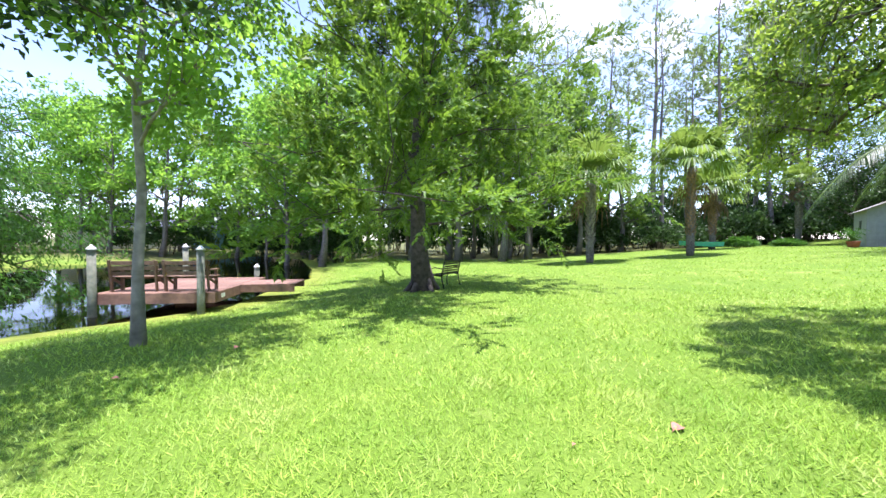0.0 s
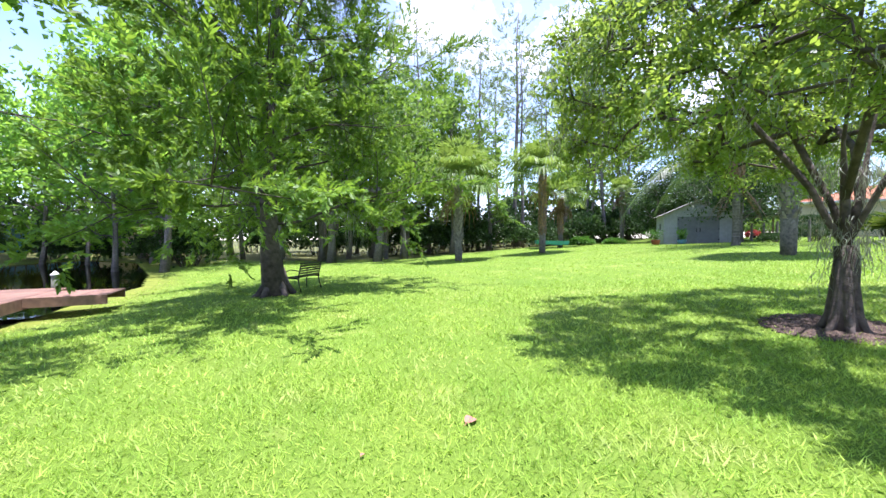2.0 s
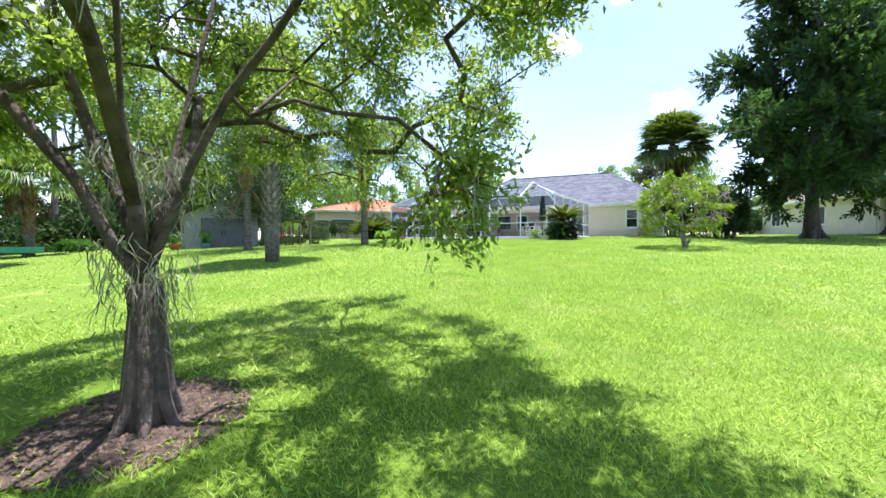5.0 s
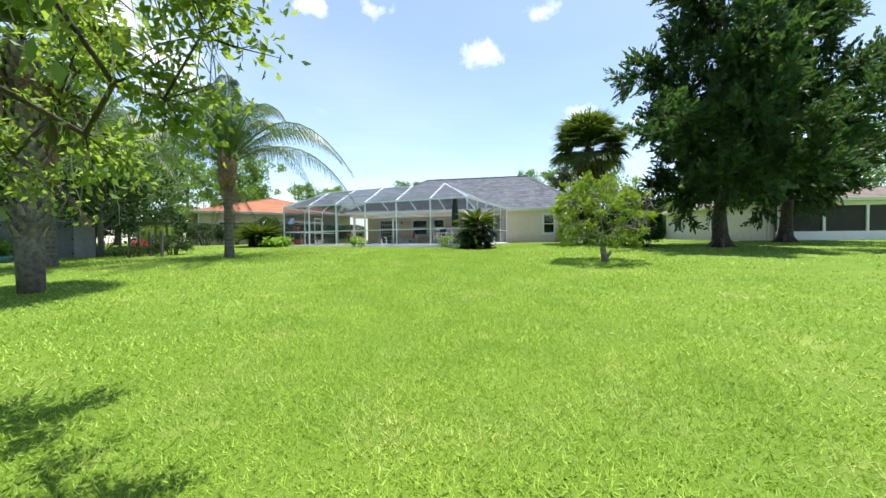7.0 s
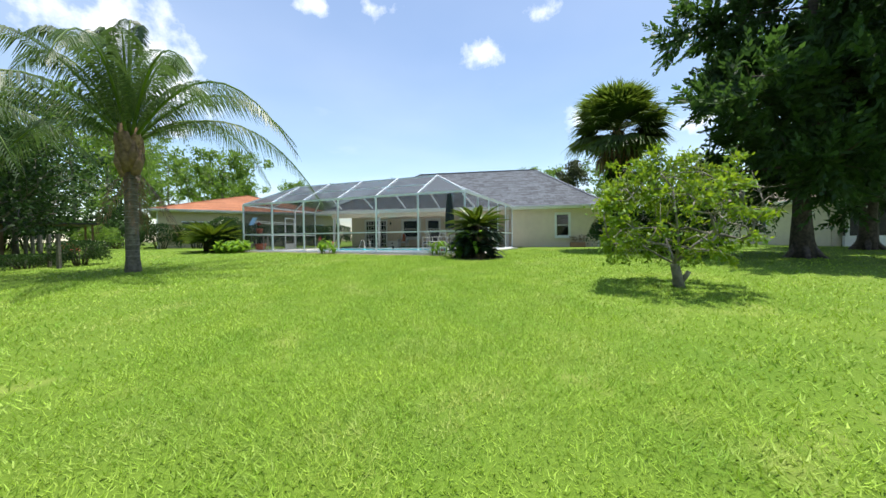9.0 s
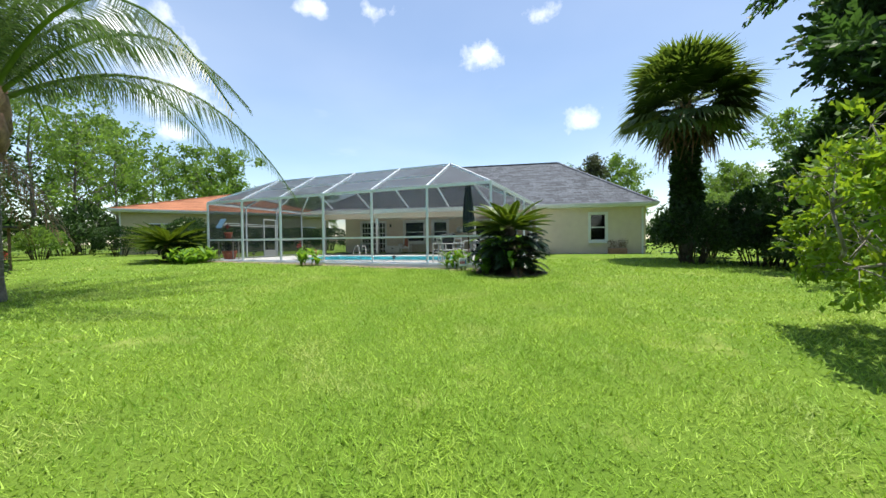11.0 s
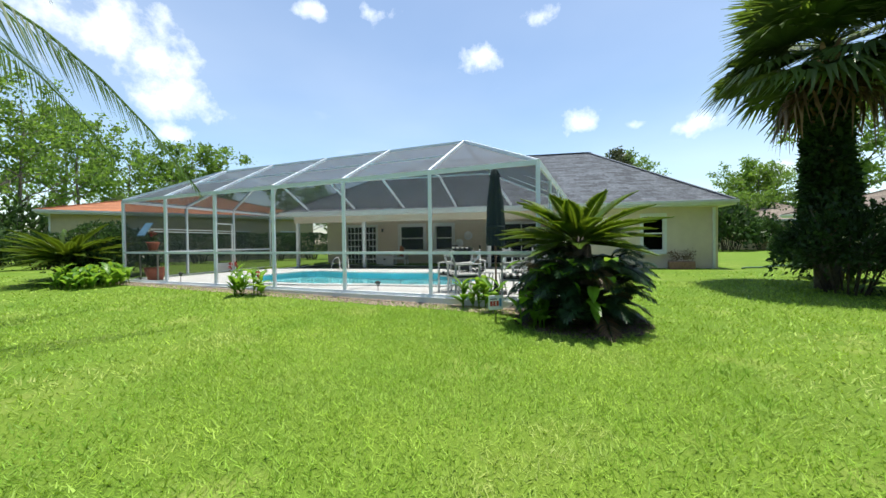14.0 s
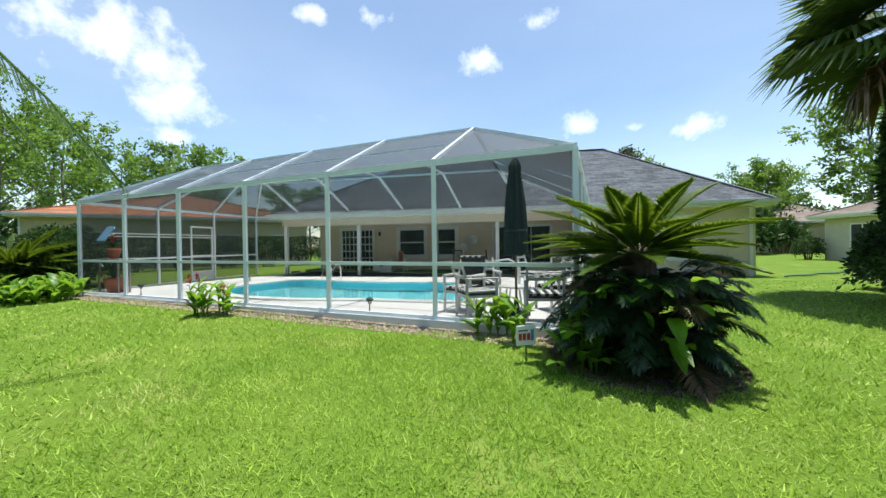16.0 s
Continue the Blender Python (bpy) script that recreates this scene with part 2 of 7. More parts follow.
M["shed_door"] = mat("shed_door", (0.16, 0.17, 0.185), 0.6, 0.1, col2=(0.13, 0.135, 0.15), scale=4, stain=0.2)
M["tin"] = mat("tin", (0.42, 0.41, 0.38), 0.55, 0.3, col2=(0.27, 0.25, 0.22), scale=4, stain=0.4)
M["teal"] = mat("teal", (0.05, 0.36, 0.36), 0.35, col2=(0.04, 0.29, 0.30), scale=4, stain=0.25)
M["terracotta"] = mat("terracotta", (0.38, 0.11, 0.06), 0.85, col2=(0.28, 0.08, 0.05), scale=8, bump=0.3)
M["red"] = mat("red", (0.45, 0.05, 0.035), 0.6, col2=(0.36, 0.04, 0.03), scale=9)
M["orange"] = mat("orange", (0.55, 0.16, 0.05), 0.7, col2=(0.4, 0.07, 0.04), scale=18)
M["blue"] = mat("blue", (0.12, 0.27, 0.42), 0.6, col2=(0.1, 0.22, 0.36), scale=6)
M["steel"] = mat("steel", (0.75, 0.76, 0.77), 0.18, 1.0, scale=10)
M["rust_dirt"] = mat("rust_dirt", (0.34, 0.2, 0.16), 0.9, col2=(0.22, 0.12, 0.09), scale=12)
M["curtain"] = mat("curtain", (0.3, 0.3, 0.29), 0.9, scale=5)
# dark grey that puts the darkness of an unlit room into a sheet's colour
M["unlit_room"] = mat("unlit_room", (0.1, 0.095, 0.09), 0.9, scale=5)
M["bloom_red"] = mat("bloom_red", (0.5, 0.06, 0.05), 0.6, scale=12)
M["fallen"] = mat("fallen_leaf", (0.42, 0.19, 0.13), 0.8, col2=(0.28, 0.11, 0.07), scale=30)
M["hosegreen"] = mat("hosegreen", (0.09, 0.18, 0.13), 0.5, scale=12)


def glassmat(name, tint, rough=0.02):
    m = bpy.data.materials.new(name)
    m.use_nodes = True
    n, l = m.node_tree.nodes, m.node_tree.links
    n.remove(n["Principled BSDF"])
    g, t, ms, fr = n.new("ShaderNodeBsdfGlossy"), n.new("ShaderNodeBsdfTransparent"), n.new("ShaderNodeMixShader"), n.new("ShaderNodeFresnel")
    g.inputs["Roughness"].default_value = rough
    t.inputs[0].default_value = (*tint, 1)
    fr.inputs[0].default_value = 1.5
    l.new(fr.outputs[0], ms.inputs[0])
    l.new(t.outputs[0], ms.inputs[1])
    l.new(g.outputs[0], ms.inputs[2])
    l.new(ms.outputs[0], n["Material Output"].inputs[0])
    return m


def meshmat(name, col, cover):
    """Insect screen: a fine weave that lets most light through."""
    m = bpy.data.materials.new(name)
    m.use_nodes = True
    n, l = m.node_tree.nodes, m.node_tree.links
    b = n["Principled BSDF"]
    b.inputs["Base Color"].default_value = (*col, 1)
    b.inputs["Roughness"].default_value = 0.6
    t, ms = n.new("ShaderNodeBsdfTransparent"), n.new("ShaderNodeMixShader")
    ms.inputs[0].default_value = cover
    l.new(t.outputs[0], ms.inputs[1])
    l.new(b.outputs[0], ms.inputs[2])
    l.new(ms.outputs[0], n["Material Output"].inputs[0])
    return m


def watermat(name, col, bscale, bump, ior=1.33):
    m = bpy.data.materials.new(name)
    m.use_nodes = True
    n, l = m.node_tree.nodes, m.node_tree.links
    n.remove(n["Principled BSDF"])
    g, t, ms, fr = n.new("ShaderNodeBsdfGlossy"), n.new("ShaderNodeBsdfRefraction"), n.new("ShaderNodeMixShader"), n.new("ShaderNodeFresnel")
    g.inputs["Roughness"].default_value = 0.03
    t.inputs["Roughness"].default_value, t.inputs["IOR"].default_value = 0.0, ior
    t.inputs[0].default_value = (*col, 1)
    fr.inputs[0].default_value = ior
    no, bp, tcx = n.new("ShaderNodeTexNoise"), n.new("ShaderNodeBump"), n.new("ShaderNodeTexCoord")
    no.inputs["Scale"].default_value, no.inputs["Detail"].default_value = bscale, 3
    bp.inputs["Strength"].default_value, bp.inputs["Distance"].default_value = bump, 0.05
    l.new(tcx.outputs["Object"], no.inputs["Vector"])
    l.new(no.outputs[0], bp.inputs["Height"])
    for s in (g, fr):
        l.new(bp.outputs[0], s.inputs["Normal"])
    l.new(fr.outputs[0], ms.inputs[0])
    l.new(t.outputs[0], ms.inputs[1])
    l.new(g.outputs[0], ms.inputs[2])
    l.new(ms.outputs[0], n["Material Output"].inputs[0])
    return m


M["glass"] = glassmat("window_glass", (0.5, 0.53, 0.55))
M["screen"] = meshmat("insect_screen", (0.022, 0.027, 0.034), 0.42)
# porch weave, made denser and near black to hold the porch's shade too
M["porch_screen"] = meshmat("porch_screen", (0.012, 0.013, 0.014), 0.72)
M["screen_roof"] = meshmat("roof_screen", (0.05, 0.064, 0.084), 0.7)
M["pool_water"] = watermat("pool_water", (0.9, 0.99, 1.0), 3.5, 0.1)
M["pond_water"] = watermat("pond_water", (0.25, 0.22, 0.12), 1.2, 0.1)


def groundmat():
    """Lawn soil and thatch under the blades: mown stripes, worn and yellow patches, leaf litter under the woods."""
    m = bpy.data.materials.new("lawn")
    m.use_nodes = True
    n, l = m.node_tree.nodes, m.node_tree.links
    b = n["Principled BSDF"]
    b.inputs["Roughness"].default_value = 0.9
    b.inputs["Specular IOR Level"].default_value = 0.15
    t = n.new("ShaderNodeTexCoord")

    def nz(scale, detail=5, rough=0.6):
        k = n.new("ShaderNodeTexNoise")
        k.inputs["Scale"].default_value, k.inputs["Detail"].default_value, k.inputs["Roughness"].default_value = scale, detail, rough
        l.new(t.outputs["Object"], k.inputs["Vector"])
        return k.outputs[0]

    def ramp(src, p0, c0, p1, c1):
        r = n.new("ShaderNodeValToRGB")
        r.color_ramp.elements[0].position, r.color_ramp.elements[1].position = p0, p1
        r.color_ramp.elements[0].color, r.color_ramp.elements[1].color = (*c0, 1), (*c1, 1)
        l.new(src, r.inputs[0])
        return r.outputs[0]

    def mixc(f, a, c, blend="MIX"):
        x = n.new("ShaderNodeMix")
        x.data_type, x.blend_type = "RGBA", blend
        if isinstance(f, float):
            x.inputs["Factor"].default_value = f
        else:
            l.new(f, x.inputs["Factor"])
        l.new(a, x.inputs["A"])
        if isinstance(c, tuple):
            x.inputs["B"].default_value = (*c, 1)
        else:
            l.new(c, x.inputs["B"])
        return x.outputs["Result"]

    grain = ramp(nz(38, 8, 0.7), 0.3, (0.08, 0.14, 0.016), 0.7, (0.165, 0.26, 0.032))
    broad = ramp(nz(0.35), 0.35, (0.85, 0.92, 0.8), 0.7, (1.1, 1.04, 1.1))
    col = mixc(1.0, grain, broad, "MULTIPLY")
    wv = n.new("ShaderNodeTexWave")
    wv.inputs["Scale"].default_value, wv.inputs["Distortion"].default_value, wv.inputs["Detail"].default_value = 0.16, 2.5, 3
    l.new(t.outputs["Object"], wv.inputs["Vector"])
    col = mixc(0.35, col, ramp(wv.outputs["Fac"], 0.3, (0.86, 0.9, 0.84), 0.7, (1.08, 1.05, 1.0)), "MULTIPLY")
    col = mixc(ramp(nz(0.9, 6), 0.58, (0, 0, 0), 0.72, (0.55, 0.55, 0.55)), col, (0.30, 0.34, 0.09))
    attr = n.new("ShaderNodeAttribute")
    attr.attribute_name = "litter"
    litter = ramp(nz(5, 8, 0.7), 0.35, (0.05, 0.045, 0.02), 0.65, (0.13, 0.105, 0.05))
    col = mixc(attr.outputs["Fac"], col, litter)
    a2 = n.new("ShaderNodeAttribute")
    a2.attribute_name = "marsh"
    col = mixc(a2.outputs["Fac"], col, ramp(nz(2.2, 6), 0.35, (0.11, 0.15, 0.025), 0.65, (0.2, 0.23, 0.035)))
    l.new(col, b.inputs["Base Color"])
    bp = n.new("ShaderNodeBump")
    bp.inputs["Strength"].default_value, bp.inputs["Distance"].default_value = 0.6, 0.03
    l.new(nz(60, 6, 0.7), bp.inputs["Height"])
    l.new(bp.outputs[0], b.inputs["Normal"])
    return m


M["lawn"] = groundmat()
M["blade"] = leafmat("grass_blade", (0.34, 0.48, 0.06), (0.19, 0.34, 0.034), trans=0.27, scale=1.1, rand=0.34, tcol=(0.37, 0.54, 0.055), rough=0.6)


def straw_patches(m):
    """Adds pale, dry patches a stride or so across to the lawn's blades."""
    n, l = m.node_tree.nodes, m.node_tree.links
    b = n["Principled BSDF"]
    old = b.inputs["Base Color"].links[0].from_socket
    t, no, ra, mx = n.new("ShaderNodeTexCoord"), n.new("ShaderNodeTexNoise"), n.new("ShaderNodeValToRGB"), n.new("ShaderNodeMix")
    no.inputs["Scale"].default_value, no.inputs["Detail"].default_value = 0.75, 7
    l.new(t.outputs["Object"], no.inputs["Vector"])
    ra.color_ramp.elements[0].position, ra.color_ramp.elements[1].position = 0.55, 0.72
    ra.color_ramp.elements[0].color, ra.color_ramp.elements[1].color = (0, 0, 0, 1), (0.75, 0.75, 0.75, 1)
    l.new(no.outputs[0], ra.inputs[0])
    mx.data_type = "RGBA"
    l.new(ra.outputs[0], mx.inputs["Factor"])
    l.new(old, mx.inputs["A"])
    mx.inputs["B"].default_value = (0.5, 0.52, 0.17, 1)
    l.new(mx.outputs["Result"], b.inputs["Base Color"])


straw_patches(M["blade"])

# ---- builders ----
RNG = np.random.default_rng(7)


def mesh_of(name, verts, faces, material, smooth=False):
    me = bpy.data.meshes.new(name)
    me.from_pydata([tuple(v) for v in verts], [], [tuple(f) for f in faces])
    if material:
        me.materials.append(material)
    if smooth:
        me.polygons.foreach_set("use_smooth", [True] * len(me.polygons))
    me.update()
    return me


def quads_mesh(name, v, per, material):
    """A mesh of len(v)/per loose polygons of per corners each, from an array of corners."""
    v = np.asarray(v, dtype=np.float32).reshape(-1, 3)
    k = len(v) // per
    me = bpy.data.meshes.new(name)
    me.vertices.add(len(v))
    me.vertices.foreach_set("co", v.ravel())
    me.loops.add(len(v))
    me.loops.foreach_set("vertex_index", np.arange(len(v), dtype=np.int32))
    me.polygons.add(k)
    me.polygons.foreach_set("loop_start", np.arange(0, len(v), per, dtype=np.int32))
    me.materials.append(material)
    me.update(calc_edges=True)
    return me


def put(name, me, parent=None, label="", m=None):
    ob = new(name, me)
    if parent is not None:
        ob.parent = parent
    if m is not None:
        ob.matrix_basis = m
    if label:
        ob["label"] = label
    return ob


def part(name, bm, material, parent=None, label="", m=None, bevel=0.0):
    """Links a bmesh as one mesh object under a thing or a part."""
    if bevel:
        bmesh.ops.bevel(bm, geom=list(bm.edges), offset=bevel, segments=1, affect="EDGES", profile=0.7)
    me = bpy.data.meshes.new(name)
    bm.to_mesh(me)
    bm.free()
    me.materials.append(material)
    return put(name, me, parent, label, m)


def thing(name, label, category, m=None, group="", kind=""):
    ob = new(name)
    ob.empty_display_size = 0.2
    if m is not None:
        ob.matrix_basis = m
    return tagged(ob, label, category, group, kind)


def box(*specs, rot=None):
    """A bmesh of boxes, each (x0, x1, y0, y1, z0, z1)."""
    bm = bmesh.new()
    for x0, x1, y0, y1, z0, z1 in specs:
        bmesh.ops.create_cube(bm, size=1, matrix=Matrix.LocRotScale(((x0 + x1) / 2, (y0 + y1) / 2, (z0 + z1) / 2), None, (x1 - x0, y1 - y0, z1 - z0)))
    return bm


def bar(a, b, w, h, up=(0, 0, 1), bm=None):
    """A rectangular bar from a to b, w wide and h high."""
    bm = bm or bmesh.new()
    a, b = Vector(a), Vector(b)
    d = (b - a)
    y = d.normalized()
    upv = Vector(up)
    if abs(y.dot(upv)) > 0.98:
        upv = Vector((1, 0, 0))
    x = y.cross(upv).normalized()
    z = x.cross(y)
    rot = Matrix((x, y, z)).transposed().to_4x4()
    bmesh.ops.create_cube(bm, size=1, matrix=Matrix.Translation((a + b) / 2) @ rot @ Matrix.Diagonal((w, d.length, h, 1)))
    return bm


def tube_arrays(paths, seg=7):
    """Vertices and faces of tapered tubes; each path is (points, radii)."""
    V, F = [], []
    for pts, rad in paths:
        pts = np.asarray(pts, float)
        o = len(V)
        k = len(pts)
        ref = np.array([0.31, 0.17, 0.93])
        for i in range(k):
            d = pts[min(i + 1, k - 1)] - pts[max(i - 1, 0)]
            d = d / (np.linalg.norm(d) + 1e-9)
            if i == 0 and abs(d @ ref) > 0.9:
                ref = np.array([0.9, 0.3, 0.1])
            a = np.cross(d, ref)
            a /= np.linalg.norm(a) + 1e-9
            b = np.cross(d, a)
            for j in range(seg):
                t = 2 * math.pi * j / seg
                V.append(pts[i] + rad[i] * (a * math.cos(t) + b * math.sin(t)))
        for i in range(k - 1):
            for j in range(seg):
                F.append((o + i * seg + j, o + i * seg + (j + 1) % seg, o + (i + 1) * seg + (j + 1) % seg, o + (i + 1) * seg + j))
        F.append(tuple(o + j for j in range(seg))[::-1])
        F.append(tuple(o + (k - 1) * seg + j for j in range(seg)))
    return V, F


def tubes(name, paths, material, parent=None, seg=7, label="", m=None):
    V, F = tube_arrays(paths, seg)
    return put(name, mesh_of(name, V, F, material, True), parent, label, m)


def unit(v):
    v = np.asarray(v, float)
    return v / (np.linalg.norm(v, axis=-1, keepdims=True) + 1e-9)


def leaf_quads(pos, direc, length, width, rng, droop=0.0, fold=0.25):
    """Leaf rhombs at pos along direc, in random roll."""
    n = len(pos)
    d = unit(direc)
    d[:, 2] -= droop
    d = unit(d)
    r = unit(rng.normal(size=(n, 3)))
    s = unit(np.cross(d, r))
    L = (length * rng.uniform(0.65, 1.25, n))[:, None]
    W = (width * rng.uniform(0.7, 1.25, n))[:, None]
    nrm = np.cross(d, s)
    a = pos
    b = pos + d * L * 0.45 + s * W * 0.5 + nrm * W * fold
    c = pos + d * L - nrm * L * 0.08
    e = pos + d * L * 0.45 - s * W * 0.5 + nrm * W * fold
    return np.stack([a, b, c, e], 1)


def grow(rng, base, height, r0, spread, limbs, first, up=0.35, twigs=5, lean=(0, 0), wob=0.06, taper=0.85, droop=0.0, steps=9, shape=None, forks=2, limb=0.5):
    """A trunk with limbs and twigs: returns tube paths and the twig lines that bear leaves."""
    paths, tw = [], []
    zs = np.linspace(0, 1, steps)
    off = np.cumsum(rng.normal(0, wob, (steps, 2)), 0) * height / steps
    off -= off[0]
    tp = np.stack([base[0] + lean[0] * zs * height + off[:, 0], base[1] + lean[1] * zs * height + off[:, 1], base[2] + zs * height], 1)
    rad = r0 * (1 - taper * zs)
    rad[0] *= 1.35
    paths.append((tp, rad))
    for i in range(limbs):
        f = first + (1 - first) * (i + rng.uniform(0, 0.8)) / limbs
        f = min(f, 0.98)
        p = np.array([np.interp(f, zs, tp[:, k]) for k in range(3)])
        az = i * 2.399 + rng.uniform(-0.5, 0.5)
        reach = spread * (shape(f) if shape else (1 - 0.6 * f)) * rng.uniform(0.75, 1.15)
        elev = up + rng.uniform(-0.15, 0.2) + 0.35 * f
        d = np.array([math.cos(az) * math.cos(elev), math.sin(az) * math.cos(elev), math.sin(elev)])
        k = 6
        ts = np.linspace(0, 1, k)
        lp = p + d * reach * ts[:, None]
        lp[:, 2] -= droop * reach * ts ** 2
        lp += np.cumsum(rng.normal(0, 0.035 * reach, (k, 3)), 0) * (ts[:, None] > 0)
        lr0 = max(0.014, np.interp(f, zs, rad) * limb)
        paths.append((lp, lr0 * (1 - 0.8 * ts)))
        for q in range(twigs):
            g = rng.uniform(0.25, 1.0)
            s = np.array([np.interp(g, ts, lp[:, kk]) for kk in range(3)])
            dd = unit(d + rng.normal(0, 0.75, 3) + [0, 0, 0.1 - droop])
            ln = reach * rng.uniform(0.22, 0.45)
            e = s + dd * ln
            e[2] -= droop * ln * 0.5
            paths.append((np.array([s, (s + e) / 2 + rng.normal(0, 0.05 * ln, 3), e]), np.array([lr0 * 0.35, lr0 * 0.22, 0.006])))
            tw.append((s, e))
            for _ in range(forks):
                h = rng.uniform(0.2, 0.9)
                s2 = s + (e - s) * h
                e2 = s2 + unit(dd + rng.normal(0, 0.8, 3)) * ln * rng.uniform(0.4, 0.8)
                e2[2] -= droop * ln * 0.4
                tw.append((s2, e2))
    return paths, tw


def leaves_on(tw, rng, count, length, width, scatter, droop=0.1, along=0.6, clump=24):
    """Leaf corners gathered in loose clumps along the twig lines."""
    S, E = np.array([t[0] for t in tw]), np.array([t[1] for t in tw])
    w = np.linalg.norm(E - S, axis=1) + 0.05
    k = max(1, count // clump) if count > 1000 else count
    idx = rng.choice(len(tw), k, p=w / w.sum())
    cen = S[idx] + (E[idx] - S[idx]) * rng.uniform(0.1, 1.08, k)[:, None]
    mine = rng.integers(0, k, count)
    idx = idx[mine]
    along_twig = (E[idx] - S[idx]) * rng.normal(0, 0.14, count)[:, None]
    pos = cen[mine] + along_twig + rng.normal(0, 1, (count, 3)) * scatter * [1.0, 1.0, 0.7]
    d = unit(E[idx] - S[idx]) * along + rng.normal(0, 0.6, (count, 3))
    return leaf_quads(pos, d, length, width, rng, droop)


def sprays_on(tw, rng, count, per, size, length, width, rise=0.3):
    """Feathery sprays: each an axis off a twig with leaflets to both sides, shorter towards its tip."""
    S, E = np.array([t[0] for t in tw]), np.array([t[1] for t in tw])
    w = np.linalg.norm(E - S, axis=1) + 0.05
    idx = rng.choice(len(tw), count, p=w / w.sum())
    o = S[idx] + (E[idx] - S[idx]) * rng.uniform(0.2, 1.05, count)[:, None]
    a = unit(unit(E[idx] - S[idx]) * 0.8 + rng.normal(0, 0.42, (count, 3)) + [0, 0, rise])
    b = unit(np.cross(a, rng.normal(0, 1, (count, 3))))
    t = np.linspace(0.0, 1.0, per)[None, :, None]
    sg = np.where(np.arange(per) % 2 == 0, 1.0, -1.0)[None, :, None]
    sz = (size * rng.uniform(0.6, 1.25, count))[:, None, None]
    pos = o[:, None] + a[:, None] * sz * t
    d = a[:, None] * (0.75 + 0.6 * t) + b[:, None] * sg * (0.75 - 0.35 * t) + rng.normal(0, 0.22, (count, per, 3))
    ln = np.broadcast_to(length * (1.1 - 0.5 * t[..., 0]), (count, per)).reshape(-1)
    return leaf_quads(pos.reshape(-1, 3), d.reshape(-1, 3), ln, width, rng, 0.0)


def branching(rng, stems, targets, tip_r, step=0.35):
    """Grows limbs from given stems to every target, each from the nearest wood; thickness by what it bears."""
    pos, par, chains = [], [], []
    for start, pts in stems:
        chain = [] if start is None else [start]
        for p in pts:
            pos.append(np.asarray(p, float))
            par.append(chain[-1] if chain else -1)
            chain.append(len(pos) - 1)
        chains.append(chain)
    root = pos[0]
    order = np.argsort([np.linalg.norm(t - root) + (9 if t[2] < 1.9 * stems[0][1][-1][2] else 0) for t in targets])
    ends = []
    for k in order:
        t = np.asarray(targets[k], float)
        P = np.array(pos)
        cost = np.linalg.norm(P - t, axis=1) + 0.8 * np.maximum(0, P[:, 2] - t[2]) + 3.0 * (P[:, 2] < 0.9 * stems[0][1][-1][2]) + 1.2 * np.maximum(0, t[2] - P[:, 2] - 0.9)
        j = int(np.argmin(cost))
        a = pos[j]
        L = np.linalg.norm(t - a)
        m = max(1, int(L / step))
        chain = [j]
        for i in range(1, m + 1):
            f = i / m
            q = a + (t - a) * f
            q[2] += 0.16 * L * math.sin(math.pi * f)
            if i < m:
                q += rng.normal(0, 0.06 * L / m ** 0.5, 3)
            pos.append(q)
            par.append(chain[-1])
            chain.append(len(pos) - 1)
        chains.append(chain)
        ends.append(chain)
    load = np.zeros(len(pos))
    for c in ends:
        n = c[-1]
        while n >= 0:
            load[n] += 1
            n = par[n]
    rad = tip_r * np.maximum(load, 0.6) ** 0.37
    paths = []
    for c in chains:
        r = rad[c].copy()
        if len(c) > 1:
            r[0] = min(r[0], r[1] * 1.15)
            paths.append((np.array([pos[n] for n in c]), r))
    tips = [(pos[c[-1]], unit(pos[c[-1]] - pos[c[-2]])) for c in ends]
    return paths, tips


def twig_fans(rng, tips, k, reach, spread=0.8, r=0.006):
    """Short twigs fanning from each branch end."""
    paths, tw = [], []
    for p, d in tips:
        for _ in range(k):
            e = p + unit(d + rng.normal(0, spread, 3)) * reach * rng.uniform(0.5, 1.2)
            e[2] -= 0.05
            paths.append((np.array([p, (p + e) / 2 + rng.normal(0, 0.02, 3), e]), np.array([r, r * 0.8, r * 0.4])))
            tw.append((p, e))
    return paths, tw


def moss_on(tw, rng, count, length):
    """Hanging moss: thin crinkled ribbons."""
    out = []
    for _ in range(count):
        s, e = tw[rng.integers(len(tw))]
        p = s + (e - s) * rng.uniform(0, 1)
        n = rng.integers(6, 13)
        for _ in range(n):
            q = p + rng.normal(0, 0.09, 3) * [1, 1, 0.3]
            L = length * rng.uniform(0.35, 1.1)
            k = 4
            x = q.copy()
            for j in range(k):
                y = x + np.array([rng.normal(0, 0.03), rng.normal(0, 0.03), -L / k])
                a = rng.uniform(0, math.pi)
                w = 0.0055 * (1 - 0.15 * j)
                sv = np.array([math.cos(a), math.sin(a), 0]) * w
                out.append([x - sv, x + sv, y + sv * 0.8, y - sv * 0.8])
                x = y
    return np.array(out)


FAR = ("woods", "trees behind the houses")


